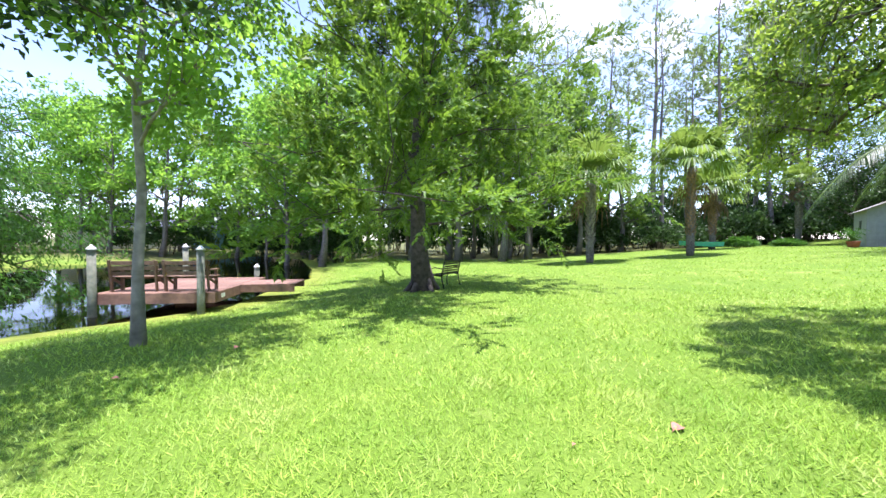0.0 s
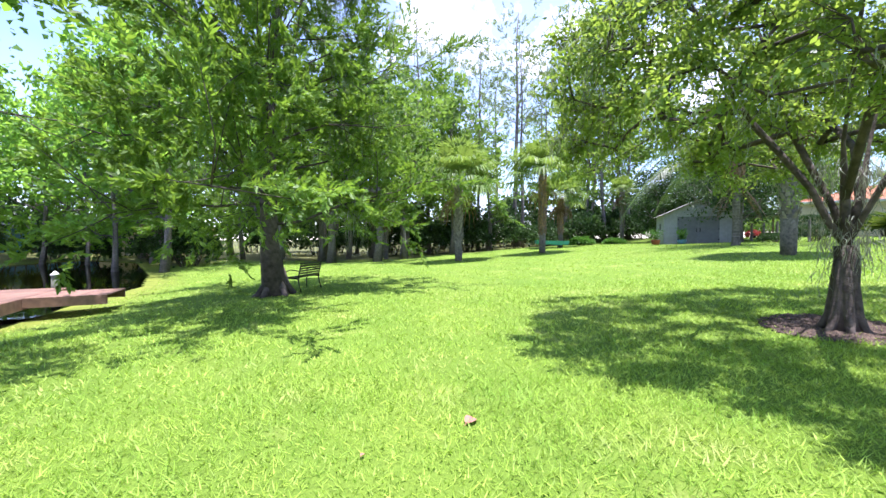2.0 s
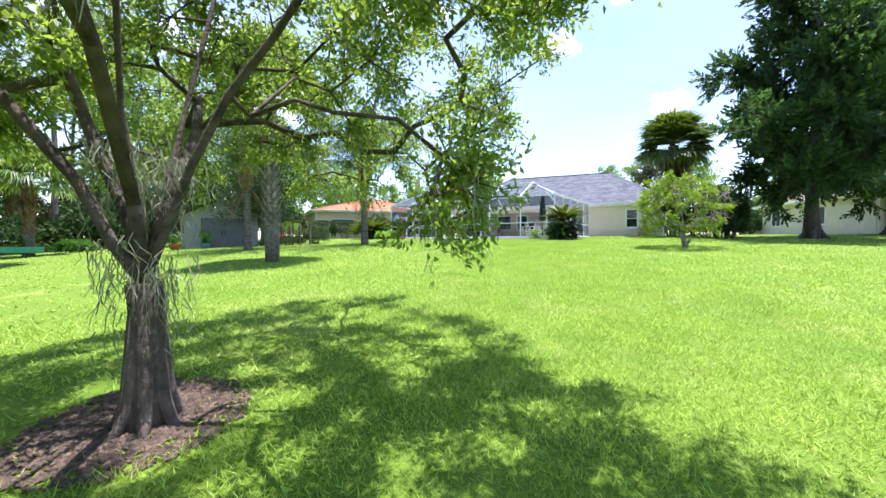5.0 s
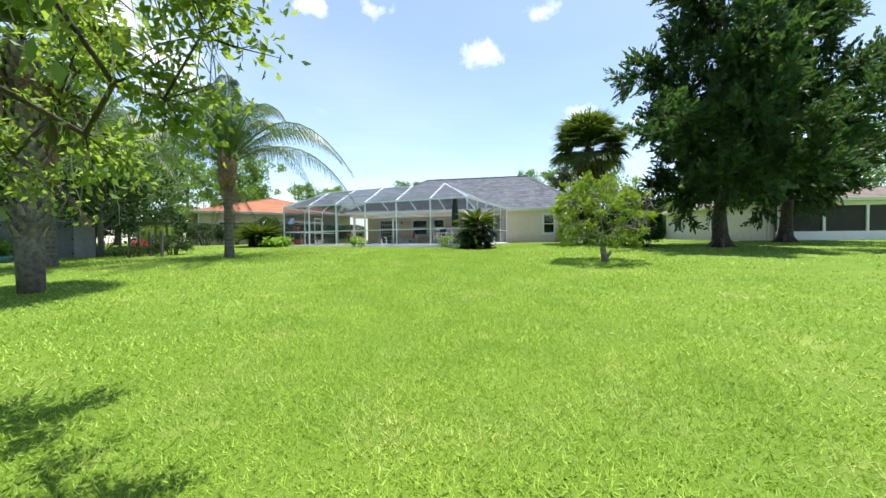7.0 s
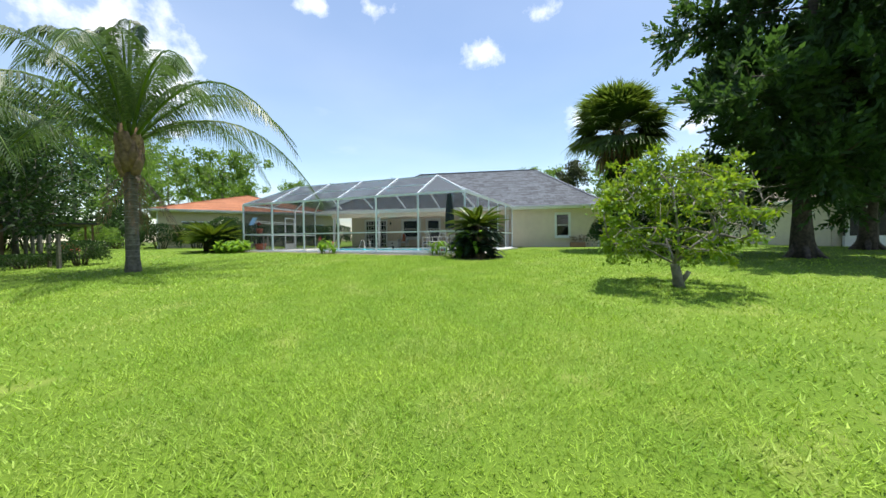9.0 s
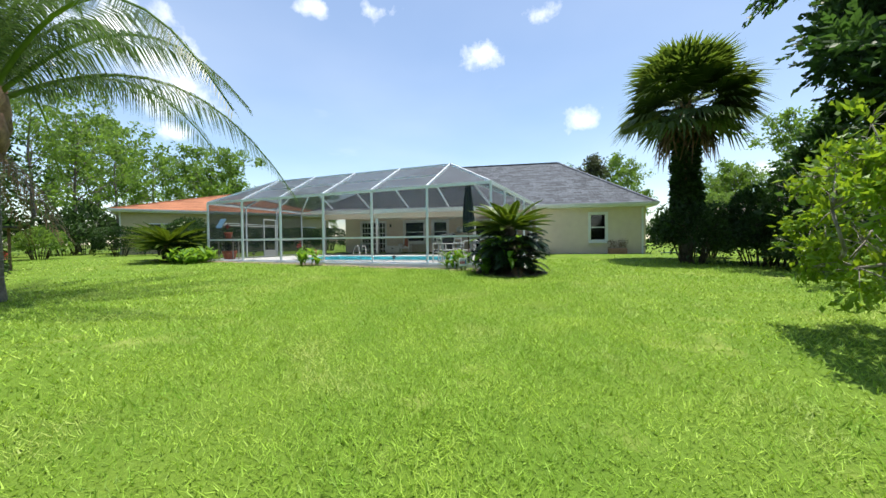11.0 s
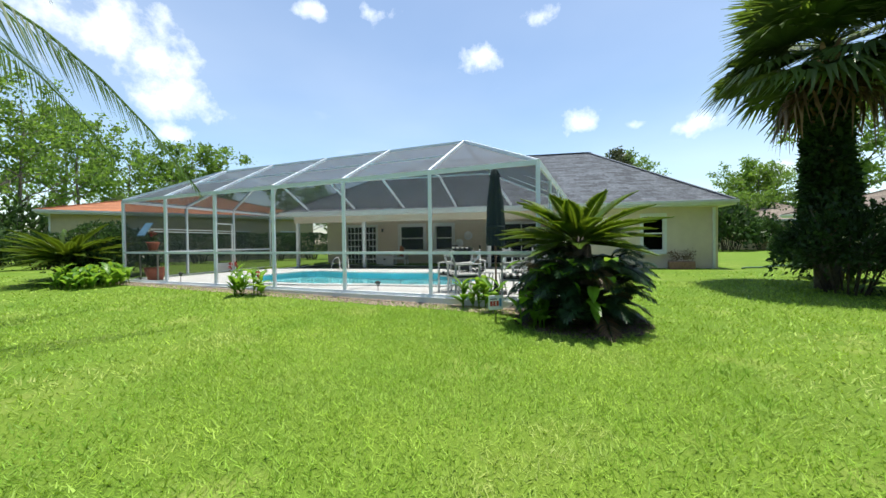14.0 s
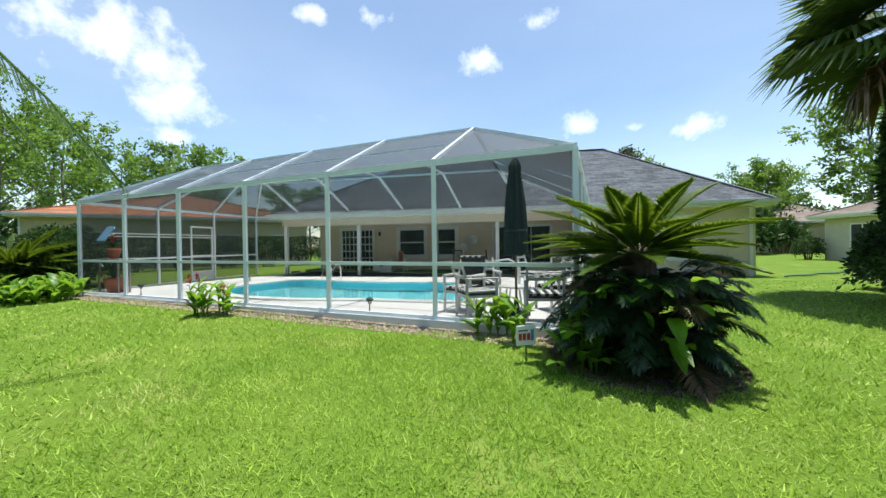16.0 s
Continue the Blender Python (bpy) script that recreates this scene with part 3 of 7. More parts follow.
def tree(name, label, base, seed, height, r0, spread, limbs, first, leaves, length, width, leaf, bark, scatter=0.25, up=0.35, twigs=5, droop=0.0, ldroop=0.1, moss=0, moss_len=0.7, category="tree", group="", lean=(0, 0), wob=0.06, shape=None, forks=2, along=0.6, flare=0, spray=None, limb=0.5):
    rng = np.random.default_rng(seed)
    root = thing(name, label, category, pose(*base), group)
    paths, tw = grow(rng, (0, 0, -0.08), height, r0, spread, limbs, first, up, twigs, lean, wob, droop=droop, shape=shape, forks=forks, limb=limb)
    if flare:
        for i in range(flare):
            a = i * 2 * math.pi / flare + rng.uniform(-0.3, 0.3)
            c, s = math.cos(a), math.sin(a)
            paths.append((np.array([[c * r0 * 0.55, s * r0 * 0.55, 0.75], [c * r0 * 0.95, s * r0 * 0.95, 0.28], [c * r0 * 1.7, s * r0 * 1.7, 0.03], [c * r0 * 2.5, s * r0 * 2.5, -0.1]]), np.array([r0 * 0.3, r0 * 0.42, r0 * 0.3, r0 * 0.1])))
    far = group in FAR
    if far:
        paths = [p for p in paths if max(p[1]) > 0.026]
    tubes("trunk", paths, M[bark], root, 4 if far else 7)
    q = sprays_on(tw, rng, *spray, length, width) if spray else leaves_on(tw, rng, leaves, length, width, scatter, ldroop, along)
    put("crown", quads_mesh("crown", q, 4, M[leaf]), root)
    if moss:
        put("hanging_moss", quads_mesh("hanging_moss", moss_on([t for t in tw if math.hypot(t[0][0], t[0][1]) < 0.42 * spread] or tw, rng, moss, moss_len), 4, M["moss"]), root, "grey-green hanging moss")
    return root

# ---- ground and water ----
WATER_Z, SLAB_Z = -0.6, 1.68


def smooth(t):
    t = np.clip(t, 0, 1)
    return t * t * (3 - 2 * t)


def shore(x, y):
    """Metres outside the pond (negative inside)."""
    east = np.interp(y, (-60, -20, 2, 5, 8, 10, 12, 20, 26, 40, 46), (-40, -26, -13, -11, -8.7, -7.2, -6.6, -7.0, -9.0, -15, -22))
    west = np.interp(y, (-60, 0, 12, 24, 34, 46), (-75, -62, -46, -31, -24, -22))
    return np.maximum((x - east) * 0.8, (west - x) * 0.75)


def height_at(x, y):
    x, y = np.asarray(x, float), np.asarray(y, float)
    rise = np.interp(x, (-80, -30, -12, -4, 0, 7, 14, 21, 28, 33, 45, 120), (0.3, 0.0, -0.28, -0.16, -0.08, 0.23, 0.68, 1.22, 1.5, 1.66, 1.74, 1.74))
    fall = -0.021 * np.clip(y - 10, 0, 32) * np.clip((36 - x) / 8, 0, 1) * np.clip((x + 6) / 12, 0, 1)
    z = rise + fall
    z = z + 0.03 * np.sin(x * 0.7 + 0.4 * y) * np.sin(y * 0.53 - 0.2 * x) * np.clip((26 - x) / 4, 0.15, 1)
    d = shore(x, y)
    bank = WATER_Z + (z - WATER_Z) * smooth(d / 5.0)
    bank = np.where(d < 0, WATER_Z - 0.9 * smooth(-d / 3), bank)
    return np.where(d < 5, bank, z)


def gz(x, y):
    return float(height_at(x, y))


def axis(a, b, step, far):
    core = np.arange(a, b + step / 2, step)
    out = []
    d, x = step, b
    while x < far:
        d *= 1.25
        x += d
        out.append(x)
    inn = []
    d, x = step, a
    while x > -far:
        d *= 1.25
        x -= d
        inn.append(x)
    return np.array(inn[::-1] + list(core) + out)


# pool outline, in the patio's own frame: s along the front, v towards the house
F0, BAY, FRONT = Vector((29.95, 1.63)), 2.22, radians(20.5)
U, N = Vector((math.sin(FRONT), math.cos(FRONT))), Vector((math.cos(FRONT), -math.sin(FRONT)))


def sv(s, v, z=None):
    p = F0 + U * s + N * v
    return Vector((p.x, p.y, SLAB_Z if z is None else z))


gx, gy = axis(-16, 46, 0.4, 900), axis(-14, 44, 0.4, 900)
X, Y = np.meshgrid(gx, gy)
Zg = height_at(X, Y)
# the lawn stays under the patio and houses
ps = (X - F0.x) * U.x + (Y - F0.y) * U.y
pv = (X - F0.x) * N.x + (Y - F0.y) * N.y
under = (ps > -2.6) & (ps < 11.6) & (pv > 0.5) & (pv < 9.5)
Zg = np.where(under, Zg - 3.0, Zg)
nx, ny = len(gx), len(gy)
idx = np.arange(nx * ny).reshape(ny, nx)
ground_me = bpy.data.meshes.new("ground")
gv = np.stack([X, Y, Zg], -1).reshape(-1, 3).astype(np.float32)
gf = np.stack([idx[:-1, :-1], idx[:-1, 1:], idx[1:, 1:], idx[1:, :-1]], -1).reshape(-1, 4).astype(np.int32)
ground_me.vertices.add(len(gv))
ground_me.vertices.foreach_set("co", gv.ravel())
ground_me.loops.add(gf.size)
ground_me.loops.foreach_set("vertex_index", gf.ravel())
ground_me.polygons.add(len(gf))
ground_me.polygons.foreach_set("loop_start", np.arange(0, gf.size, 4, dtype=np.int32))
ground_me.polygons.foreach_set("use_smooth", np.ones(len(gf), bool))
ground_me.materials.append(M["lawn"])
ground_me.update(calc_edges=True)
woods = smooth((Y - 33 - 0.12 * np.clip(X - 10, -30, 30)) / 5) * smooth((34 - X) / 6)
woods = np.maximum(woods, smooth((np.hypot(X - 15, Y - 10) - 75) / 20) * 0.5)
for nm, arr in (("litter", woods * 0.75), ("marsh", smooth((1.9 - shore(X, Y)) / 1.6))):
    ground_me.attributes.new(nm, "FLOAT", "POINT").data.foreach_set("value", arr.ravel().astype(np.float32))
tagged(put("ground", ground_me), "sunlit mown green lawn sloping down to the pond", "lawn", kind="structure")

water = put("water", mesh_of("water", [(-90, -70, WATER_Z), (0, -70, WATER_Z), (0, 60, WATER_Z), (-90, 60, WATER_Z)], [(0, 1, 2, 3)], M["pond_water"]))
tagged(water, "still dark pond water reflecting the trees", "pond", kind="structure")

# ---- patio slab and pool ----
SL, SR, BACK = 5 * BAY, -BAY, 9.3
bm = bmesh.new()
pool_pts = []
for k in range(40):
    a = 2 * math.pi * k / 40
    ca, sa = math.cos(a), math.sin(a)
    e = 0.55
    px = 4.15 + 4.15 * math.copysign(abs(ca) ** e, ca)
    py = 3.3 + 2.15 * math.copysign(abs(sa) ** e, sa) + (0.35 * math.sin(px * 0.9))
    pool_pts.append((px, py))
outer = [(SR - 0.1, -0.12), (SL + 0.1, -0.12), (SL + 0.1, BACK), (SR - 0.1, BACK)]
ov = [bm.verts.new(sv(s, v)) for s, v in outer]
iv = [bm.verts.new(sv(s, v)) for s, v in pool_pts]
edges = [bm.edges.new((ov[i], ov[(i + 1) % 4])) for i in range(4)] + [bm.edges.new((iv[i], iv[(i + 1) % 40])) for i in range(40)]
bmesh.ops.triangle_fill(bm, use_beauty=True, use_dissolve=False, edges=edges)
kill = [f for f in bm.faces if all(v in iv for v in f.verts)]
bmesh.ops.delete(bm, geom=kill, context="FACES_ONLY")
ob_ = [bm.verts.new(v.co - Vector((0, 0, 0.45))) for v in ov]
for i in range(4):
    bm.faces.new((ov[i], ov[(i + 1) % 4], ob_[(i + 1) % 4], ob_[i]))
bmesh.ops.recalc_face_normals(bm, faces=bm.faces)
slab = tagged(part("patio", bm, M["concrete"]), "pale painted concrete pool deck", "pool deck", kind="structure")
pool = thing("swimming_pool", "freeform swimming pool with clear turquoise water", "pool")
bm = bmesh.new()
rings = []
for dz in (0.0, -0.18, -1.4):
    rings.append([bm.verts.new(sv(s, v, SLAB_Z + dz)) for s, v in pool_pts])
for r in (0, 1):
    for i in range(40):
        bm.faces.new((rings[r][i], rings[r][(i + 1) % 40], rings[r + 1][(i + 1) % 40], rings[r + 1][i]))
cen = bm.verts.new(sv(4.15, 3.2, SLAB_Z - 1.4))
for i in range(40):
    bm.faces.new((rings[2][i], rings[2][(i + 1) % 40], cen))
bmesh.ops.recalc_face_normals(bm, faces=bm.faces)
part("shell", bm, M["pool_shell"], pool, "light blue plaster shell")
bm = bmesh.new()
bm.faces.new([bm.verts.new(sv(s, v, SLAB_Z - 0.11)) for s, v in reversed(pool_pts)])
part("water_surface", bm, M["pool_water"], pool).visible_shadow = False
bm = bmesh.new()
for i in range(40):
    a, b = Vector(pool_pts[i]), Vector(pool_pts[(i + 1) % 40])
    bar(sv(a.x, a.y, SLAB_Z + 0.012), sv(b.x, b.y, SLAB_Z + 0.012), 0.3, 0.05, bm=bm)
part("coping", bm, M["white"], pool, "white coping")

# ---- screen enclosure ----
EAVE, RIDGE, INSET = 4.27, 5.36, 2.05
cage = thing("pool_enclosure", "white aluminium screen enclosure over the pool", "screen enclosure")
post_s = [SR] + [i * BAY for i in range(6)]
HOUSE_A, HOUSE_B = Vector((38.05, -3.4)), Vector((40.45, 10.6))     # line of the house fascia behind the pool
OUTL = [sv(SR, 0), sv(SL, 0)]


def back_at(s):
    """Where the rib from the front at s meets the house fascia."""
    t = (s - SR) / (SL - SR)
    p = HOUSE_A + (HOUSE_B - HOUSE_A) * t
    return Vector((p.x, p.y, EAVE + 0.02))


def member(a, b, w=0.06, h=0.11, name="beam"):
    return part(name, bar(a, b, w, h), M["alu"], cage)


tops = [sv(s, 0, EAVE) for s in post_s]
for s, t in zip(post_s, tops):
    member(sv(s, 0, SLAB_Z), t, 0.075, 0.065, "post")
for a, b in zip(tops, tops[1:]):
    member(a, b, 0.06, 0.09)
    member(Vector((*a.xy, SLAB_Z + 0.92)), Vector((*b.xy, SLAB_Z + 0.92)), 0.05, 0.06, "chair_rail")
    member(Vector((*a.xy, SLAB_Z + 0.03)), Vector((*b.xy, SLAB_Z + 0.03)), 0.06, 0.06, "sill_rail")
rid = [sv(min(max(s, 0.0), SL - INSET), INSET, RIDGE) for s in post_s]
bkr = []
for s in post_s:
    e = back_at(min(max(s, 0.6), SL - INSET))
    f = sv(min(max(s, 0.0), SL - INSET), INSET, RIDGE)
    d = (f - Vector((e.x, e.y, RIDGE)))
    bkr.append(Vector((e.x, e.y, RIDGE)) + d.normalized() * 2.3)
backs = [back_at(s) for s in post_s]
for i in range(len(post_s)):
    member(tops[i], rid[i], 0.055, 0.12)
    if 1 <= i <= 5:
        member(rid[i], bkr[i], 0.05, 0.1)
    member(bkr[i], backs[i], 0.055, 0.12)
for i in range(1, len(post_s) - 1):
    member(rid[i], rid[i + 1], 0.05, 0.1)
    member(bkr[i], bkr[i + 1], 0.05, 0.1)
    member((rid[i] + bkr[i]) / 2, (rid[i + 1] + bkr[i + 1]) / 2, 0.05, 0.06, "purlin")
for i in range(len(backs) - 1):
    member(backs[i], backs[i + 1], 0.06, 0.12)
for i in range(1, len(post_s) - 2):
    member((tops[i] + rid[i]) / 2, (tops[i + 1] + rid[i + 1]) / 2, 0.04, 0.05, "purlin")
# end walls
side_posts = {}
for key, a, b, k in (("right", tops[0], backs[0], 5), ("left", tops[-1], backs[-1], 3)):
    pts = [a.lerp(b, i / k) for i in range(k + 1)]
    for p in pts[1:]:
        member(Vector((p.x, p.y, SLAB_Z)), p, 0.07, 0.07, "post")
    member(a, b, 0.06, 0.13)
    for z, nm in ((SLAB_Z + 0.92, "chair_rail"), (SLAB_Z + 0.03, "sill_rail")):
        member(Vector((*a.xy, z)), Vector((*b.xy, z)), 0.05, 0.06, nm)
    i = 1 if key == "right" else len(rid) - 1
    r0, r1 = (rid[0], bkr[0]) if key == "right" else (rid[-1], bkr[-1])
    member(r0, r1, 0.05, 0.1)
    for t in (0.33, 0.66):
        member(a.lerp(b, t), r0.lerp(r1, t), 0.05, 0.1)
    side_posts[key] = pts

def sheet(name, quads, material):
    bm = bmesh.new()
    for q in quads:
        bm.faces.new([bm.verts.new(c) for c in q])
    ob = part(name, bm, material, cage)
    ob.visible_shadow = False
    return ob


for i in range(len(post_s) - 1):
    a, b = post_s[i], post_s[i + 1]
    sheet("screen_panel", [(sv(a, 0, SLAB_Z), sv(b, 0, SLAB_Z), tops[i + 1], tops[i])], M["screen"])
for key, r0, r1 in (("right", rid[0], bkr[0]), ("left", rid[-1], bkr[-1])):
    p, q = side_posts[key][0], side_posts[key][-1]
    sheet("screen_panel", [(Vector((*p.xy, SLAB_Z)), Vector((*q.xy, SLAB_Z)), q, p)], M["screen"])
    sheet("roof_screen_panel", [(p, q, r1, r0)], M["screen_roof"])
for i in range(1, len(post_s) - 1):
    sheet("roof_screen_panel", [(tops[i], tops[i + 1], rid[i + 1], rid[i])], M["screen_roof"])
    sheet("roof_screen_panel", [(rid[i], rid[i + 1], bkr[i + 1], bkr[i])], M["screen_roof"])
    sheet("roof_screen_panel", [(bkr[i], bkr[i + 1], backs[i + 1], backs[i])], M["screen_roof"])
sheet("roof_screen_panel", [(tops[0], tops[1], rid[1])], M["screen_roof"])
sheet("roof_screen_panel", [(tops[-2], tops[-1], rid[-1])], M["screen_roof"])
# screen door in the left end wall
pa, pb = side_posts["left"][1], side_posts["left"][2]
da, db = pa.lerp(pb, 0.55), pa.lerp(pb, 0.95)
door = part("screen_door", bar(Vector((*da.xy, SLAB_Z + 0.05)), Vector((*da.xy, SLAB_Z + 2.05)), 0.06, 0.05), M["white"], cage, "white screen door")
for a, b in (((*db.xy, SLAB_Z + 0.05), (*db.xy, SLAB_Z + 2.05)), ((*da.xy, SLAB_Z + 2.03), (*db.xy, SLAB_Z + 2.03)), ((*da.xy, SLAB_Z + 0.95), (*db.xy, SLAB_Z + 0.95))):
    part("door_rail", bar(a, b, 0.06, 0.06), M["white"], door)
part("kick_panel", bar((*da.xy, SLAB_Z + 0.2), (*db.xy, SLAB_Z + 0.2), 0.03, 0.36), M["white"], door)

# ---- houses ----


def frame_of(origin, angle):
    return Matrix.Translation(origin) @ Matrix.Rotation(angle, 4, "Z")


def hip_roof(parent, x0, x1, y0, y1, z, rise, inset0, inset1, material, over=0.5, course=0.19, ridge_along="y", shingles=True):
    """Hip roof as courses of shingles over a deck; ridge along y, from y0+inset0 to y1-inset1."""
    x0, x1, y0, y1 = x0 - over, x1 + over, y0 - over, y1 + over
    xm = (x0 + x1) / 2
    A, B, C, D = Vector((x0, y0, z)), Vector((x1, y0, z)), Vector((x1, y1, z)), Vector((x0, y1, z))
    R0, R1 = Vector((xm, y0 + inset0, z + rise)), Vector((xm, y1 - inset1, z + rise))
    faces = [(D, A, R0, R1), (B, C, R1, R0), (A, B, R0, R0), (C, D, R1, R1)]
    bm = bmesh.new()
    for a, b, c, d in faces:
        vs = [a, b, c] if c == d else [a, b, c, d]
        bm.faces.new([bm.verts.new(v) for v in vs])
    roof = part("roof", bm, material, parent)
    # shingle courses as thin lapped tabs
    rng = np.random.default_rng(3)
    quads = []
    for a, b, c, d in faces:
        nrm = (b - a).cross(d - a).normalized() if (d - a).length > 0.01 else Vector((0, 0, 1))
        if nrm.z < 0:
            nrm = -nrm
        slope = ((d + c) / 2 - (a + b) / 2).length
        k = max(1, int(slope / course))
        for i in range(k):
            t0, t1 = i / k, min(1.0, (i + 1.04) / k)
            p0, p1 = a.lerp(d, t0), b.lerp(c, t0)
            q0, q1 = a.lerp(d, t1), b.lerp(c, t1)
            w = (p1 - p0).length
            m = max(1, int(w / (0.42 if shingles else 1.6)))
            cuts = np.sort(np.clip((np.arange(m + 1) + rng.uniform(-0.3, 0.3, m + 1)) / m, 0, 1))
            cuts[0], cuts[-1] = 0, 1
            lift = 0.012 + 0.006 * rng.random(m)
            for j in range(m):
                u0, u1 = cuts[j], cuts[j + 1]
                if u1 - u0 < 1e-4:
                    continue
                quads.append([p0.lerp(p1, u0) + nrm * lift[j], p0.lerp(p1, u1) + nrm * lift[j], q0.lerp(q1, u1) + nrm * 0.004, q0.lerp(q1, u0) + nrm * 0.004])
    ob = put("shingles", quads_mesh("shingles", np.array([[tuple(v) for v in q] for q in quads]), 4, material), parent)
    tagged(ob, kind="stuff")
    # ridge caps
    bm = bmesh.new()
    for a, b in ((R0, R1), (A, R0), (B, R0), (C, R1), (D, R1)):
        bar(a + Vector((0, 0, 0.02)), b + Vector((0, 0, 0.02)), 0.24, 0.03, bm=bm)
    part("ridge_cap", bm, material, parent)
    # fascia, gutter and soffit
    bm = bmesh.new()
    for a, b in ((A, B), (B, C), (C, D), (D, A)):
        bar(a - Vector((0, 0, 0.1)), b - Vector((0, 0, 0.1)), 0.03, 0.19, bm=bm)
    part("fascia", bm, M["white"], parent, "white fascia")
    bm = bmesh.new()
    cx, cy = (x0 + x1) / 2, (y0 + y1) / 2
    for a, b in ((A, B), (B, C), (C, D), (D, A)):
        o = (Vector(((a.x + b.x) / 2 - cx, (a.y + b.y) / 2 - cy, 0))).normalized() * 0.07
        bar(a + o - Vector((0, 0, 0.05)), b + o - Vector((0, 0, 0.05)), 0.11, 0.1, bm=bm)
    part("gutter", bm, M["white"], parent, "white gutter")
    part("soffit", box((x0 + 0.02, x1 - 0.02, y0 + 0.02, y1 - 0.02, z - 0.2, z - 0.18)), M["soffit"], parent)
    return roof


def wall_x(parent, x, y0, y1, z0, z1, openings, material, th=0.18, name="wall"):
    """A wall in the plane x, its outer face towards -x, with openings (ya, yb, za, zb) through it."""
    ys = sorted({y0, y1, *[o[0] for o in openings], *[o[1] for o in openings]})
    bm = bmesh.new()
    for a, b in zip(ys, ys[1:]):
        holes = sorted([(o[2], o[3]) for o in openings if o[0] <= a + 1e-6 and o[1] >= b - 1e-6])
        z = z0
        for h0, h1 in holes + [(z1, z1)]:
            if h0 > z + 1e-4:
                bmesh.ops.create_cube(bm, size=1, matrix=Matrix.LocRotScale((x + th / 2, (a + b) / 2, (z + h0) / 2), None, (th, b - a, h0 - z)))
            z = h1
    bmesh.ops.remove_doubles(bm, verts=bm.verts, dist=1e-4)
    return part(name, bm, material, parent)


def window_x(parent, x, ya, yb, za, zb, trim=0.1, rails=(0.5,), name="window", mullions=()):
    """A sash window in a wall facing -x: trim, sash bars, sill and dark glazing."""
    w = part(name, box((x - 0.03, x + 0.02, ya - trim, ya, za - trim, zb + trim), (x - 0.03, x + 0.02, yb, yb + trim, za - trim, zb + trim), (x - 0.03, x + 0.02, ya, yb, zb, zb + trim), (x - 0.03, x + 0.02, ya, yb, za - trim, za)), M["white"], parent)
    specs = [(x + 0.03, x + 0.07, ya, ya + 0.04, za, zb), (x + 0.03, x + 0.07, yb - 0.04, yb, za, zb), (x + 0.03, x + 0.07, ya + 0.04, yb - 0.04, za, za + 0.05), (x + 0.03, x + 0.07, ya + 0.04, yb - 0.04, zb - 0.04, zb)]
    for r in rails:
        zr = za + (zb - za) * r
        specs.append((x + 0.025, x + 0.075, ya + 0.04, yb - 0.04, zr - 0.025, zr + 0.025))
    for q in mullions:
        ym = ya + (yb - ya) * q
        specs.append((x + 0.028, x + 0.072, ym - 0.015, ym + 0.015, za + 0.05, zb - 0.04))
    part("sash", box(*specs), M["white"], w)
    part("pane", box((x + 0.048, x + 0.054, ya + 0.03, yb - 0.03, za + 0.03, zb - 0.03)), M["glass"], w, "dark reflecting glass")
    part("sill", box((x - 0.08, x - 0.032, ya - 0.08, yb + 0.08, za - trim - 0.04, za - trim + 0.02)), M["white"], w)
    # dark sheet added behind the glass in place of the unlit room
    part("blind", box((x + 0.14, x + 0.15, ya, yb, za, zb)), M["unlit_room"], w)
    return w


HZ = SLAB_Z - 0.02
house = thing("house", "cream stucco house with a grey shingle hip roof", "house", frame_of((37.55, -8.85, HZ), radians(-8)))
# local frame: x into the house, y along the back wall (0 at the corner, 18.2 at the far corner), z from the slab
HL, HD, WH = 18.2, 10.6, 2.45
LAN0, LAN1, LDEPTH = 5.6, 18.2, 3.2
wall_x(house, 0, 0, LAN0, -0.3, WH, [(1.92, 2.7, 0.72, 2.12)], M["stucco"])
window_x(house, 0, 1.92, 2.7, 0.72, 2.12, 0.1)
part("wall", box((0.18, HD, -0.001, 0.18, -0.3, WH)), M["stucco"], house)
part("wall", box((HD - 0.18, HD, 0.18, HL, -0.3, WH)), M["stucco"], house)
part("wall", box((LDEPTH, HD - 0.18, HL - 0.18, HL, -0.3, WH)), M["stucco"], house)
part("wall", box((0.18, LDEPTH, LAN0 - 0.18, LAN0, -0.3, WH)), M["stucco"], house)
OPEN = [(6.6, 9.2, 0.03, 2.1), (11.05, 11.95, 0.75, 2.05), (12.6, 13.9, 0.75, 2.05), (15.3, 17.0, 0.03, 2.08)]
wall_x(house, LDEPTH, LAN0, HL - 0.18, -0.3, WH, OPEN, M["stucco"])
window_x(house, LDEPTH, 11.05, 11.95, 0.75, 2.05, 0.14)
window_x(house, LDEPTH, 12.6, 13.9, 0.75, 2.05, 0.14)
window_x(house, LDEPTH, 6.6, 9.2, 0.03, 2.1, 0.08, rails=(), name="sliding_door", mullions=(0.34, 0.67))
fd = window_x(house, LDEPTH, 15.3, 17.0, 0.03, 2.08, 0.1, rails=(0.12, 0.3, 0.47, 0.64, 0.82), name="french_door", mullions=(0.12, 0.25, 0.38, 0.5, 0.62, 0.75, 0.88))
part("door_handle", box((LDEPTH - 0.04, LDEPTH + 0.02, 16.02, 16.08, 0.98, 1.06)), M["steel"], fd, "chrome handle")
part("lanai_floor", box((-0.4, LDEPTH, LAN0, HL, -0.3, 0.02)), M["concrete"], house, "pale concrete floor")
part("lanai_ceiling", box((0.0, LDEPTH, LAN0, HL, WH - 0.06, WH - 0.02)), M["soffit"], house)
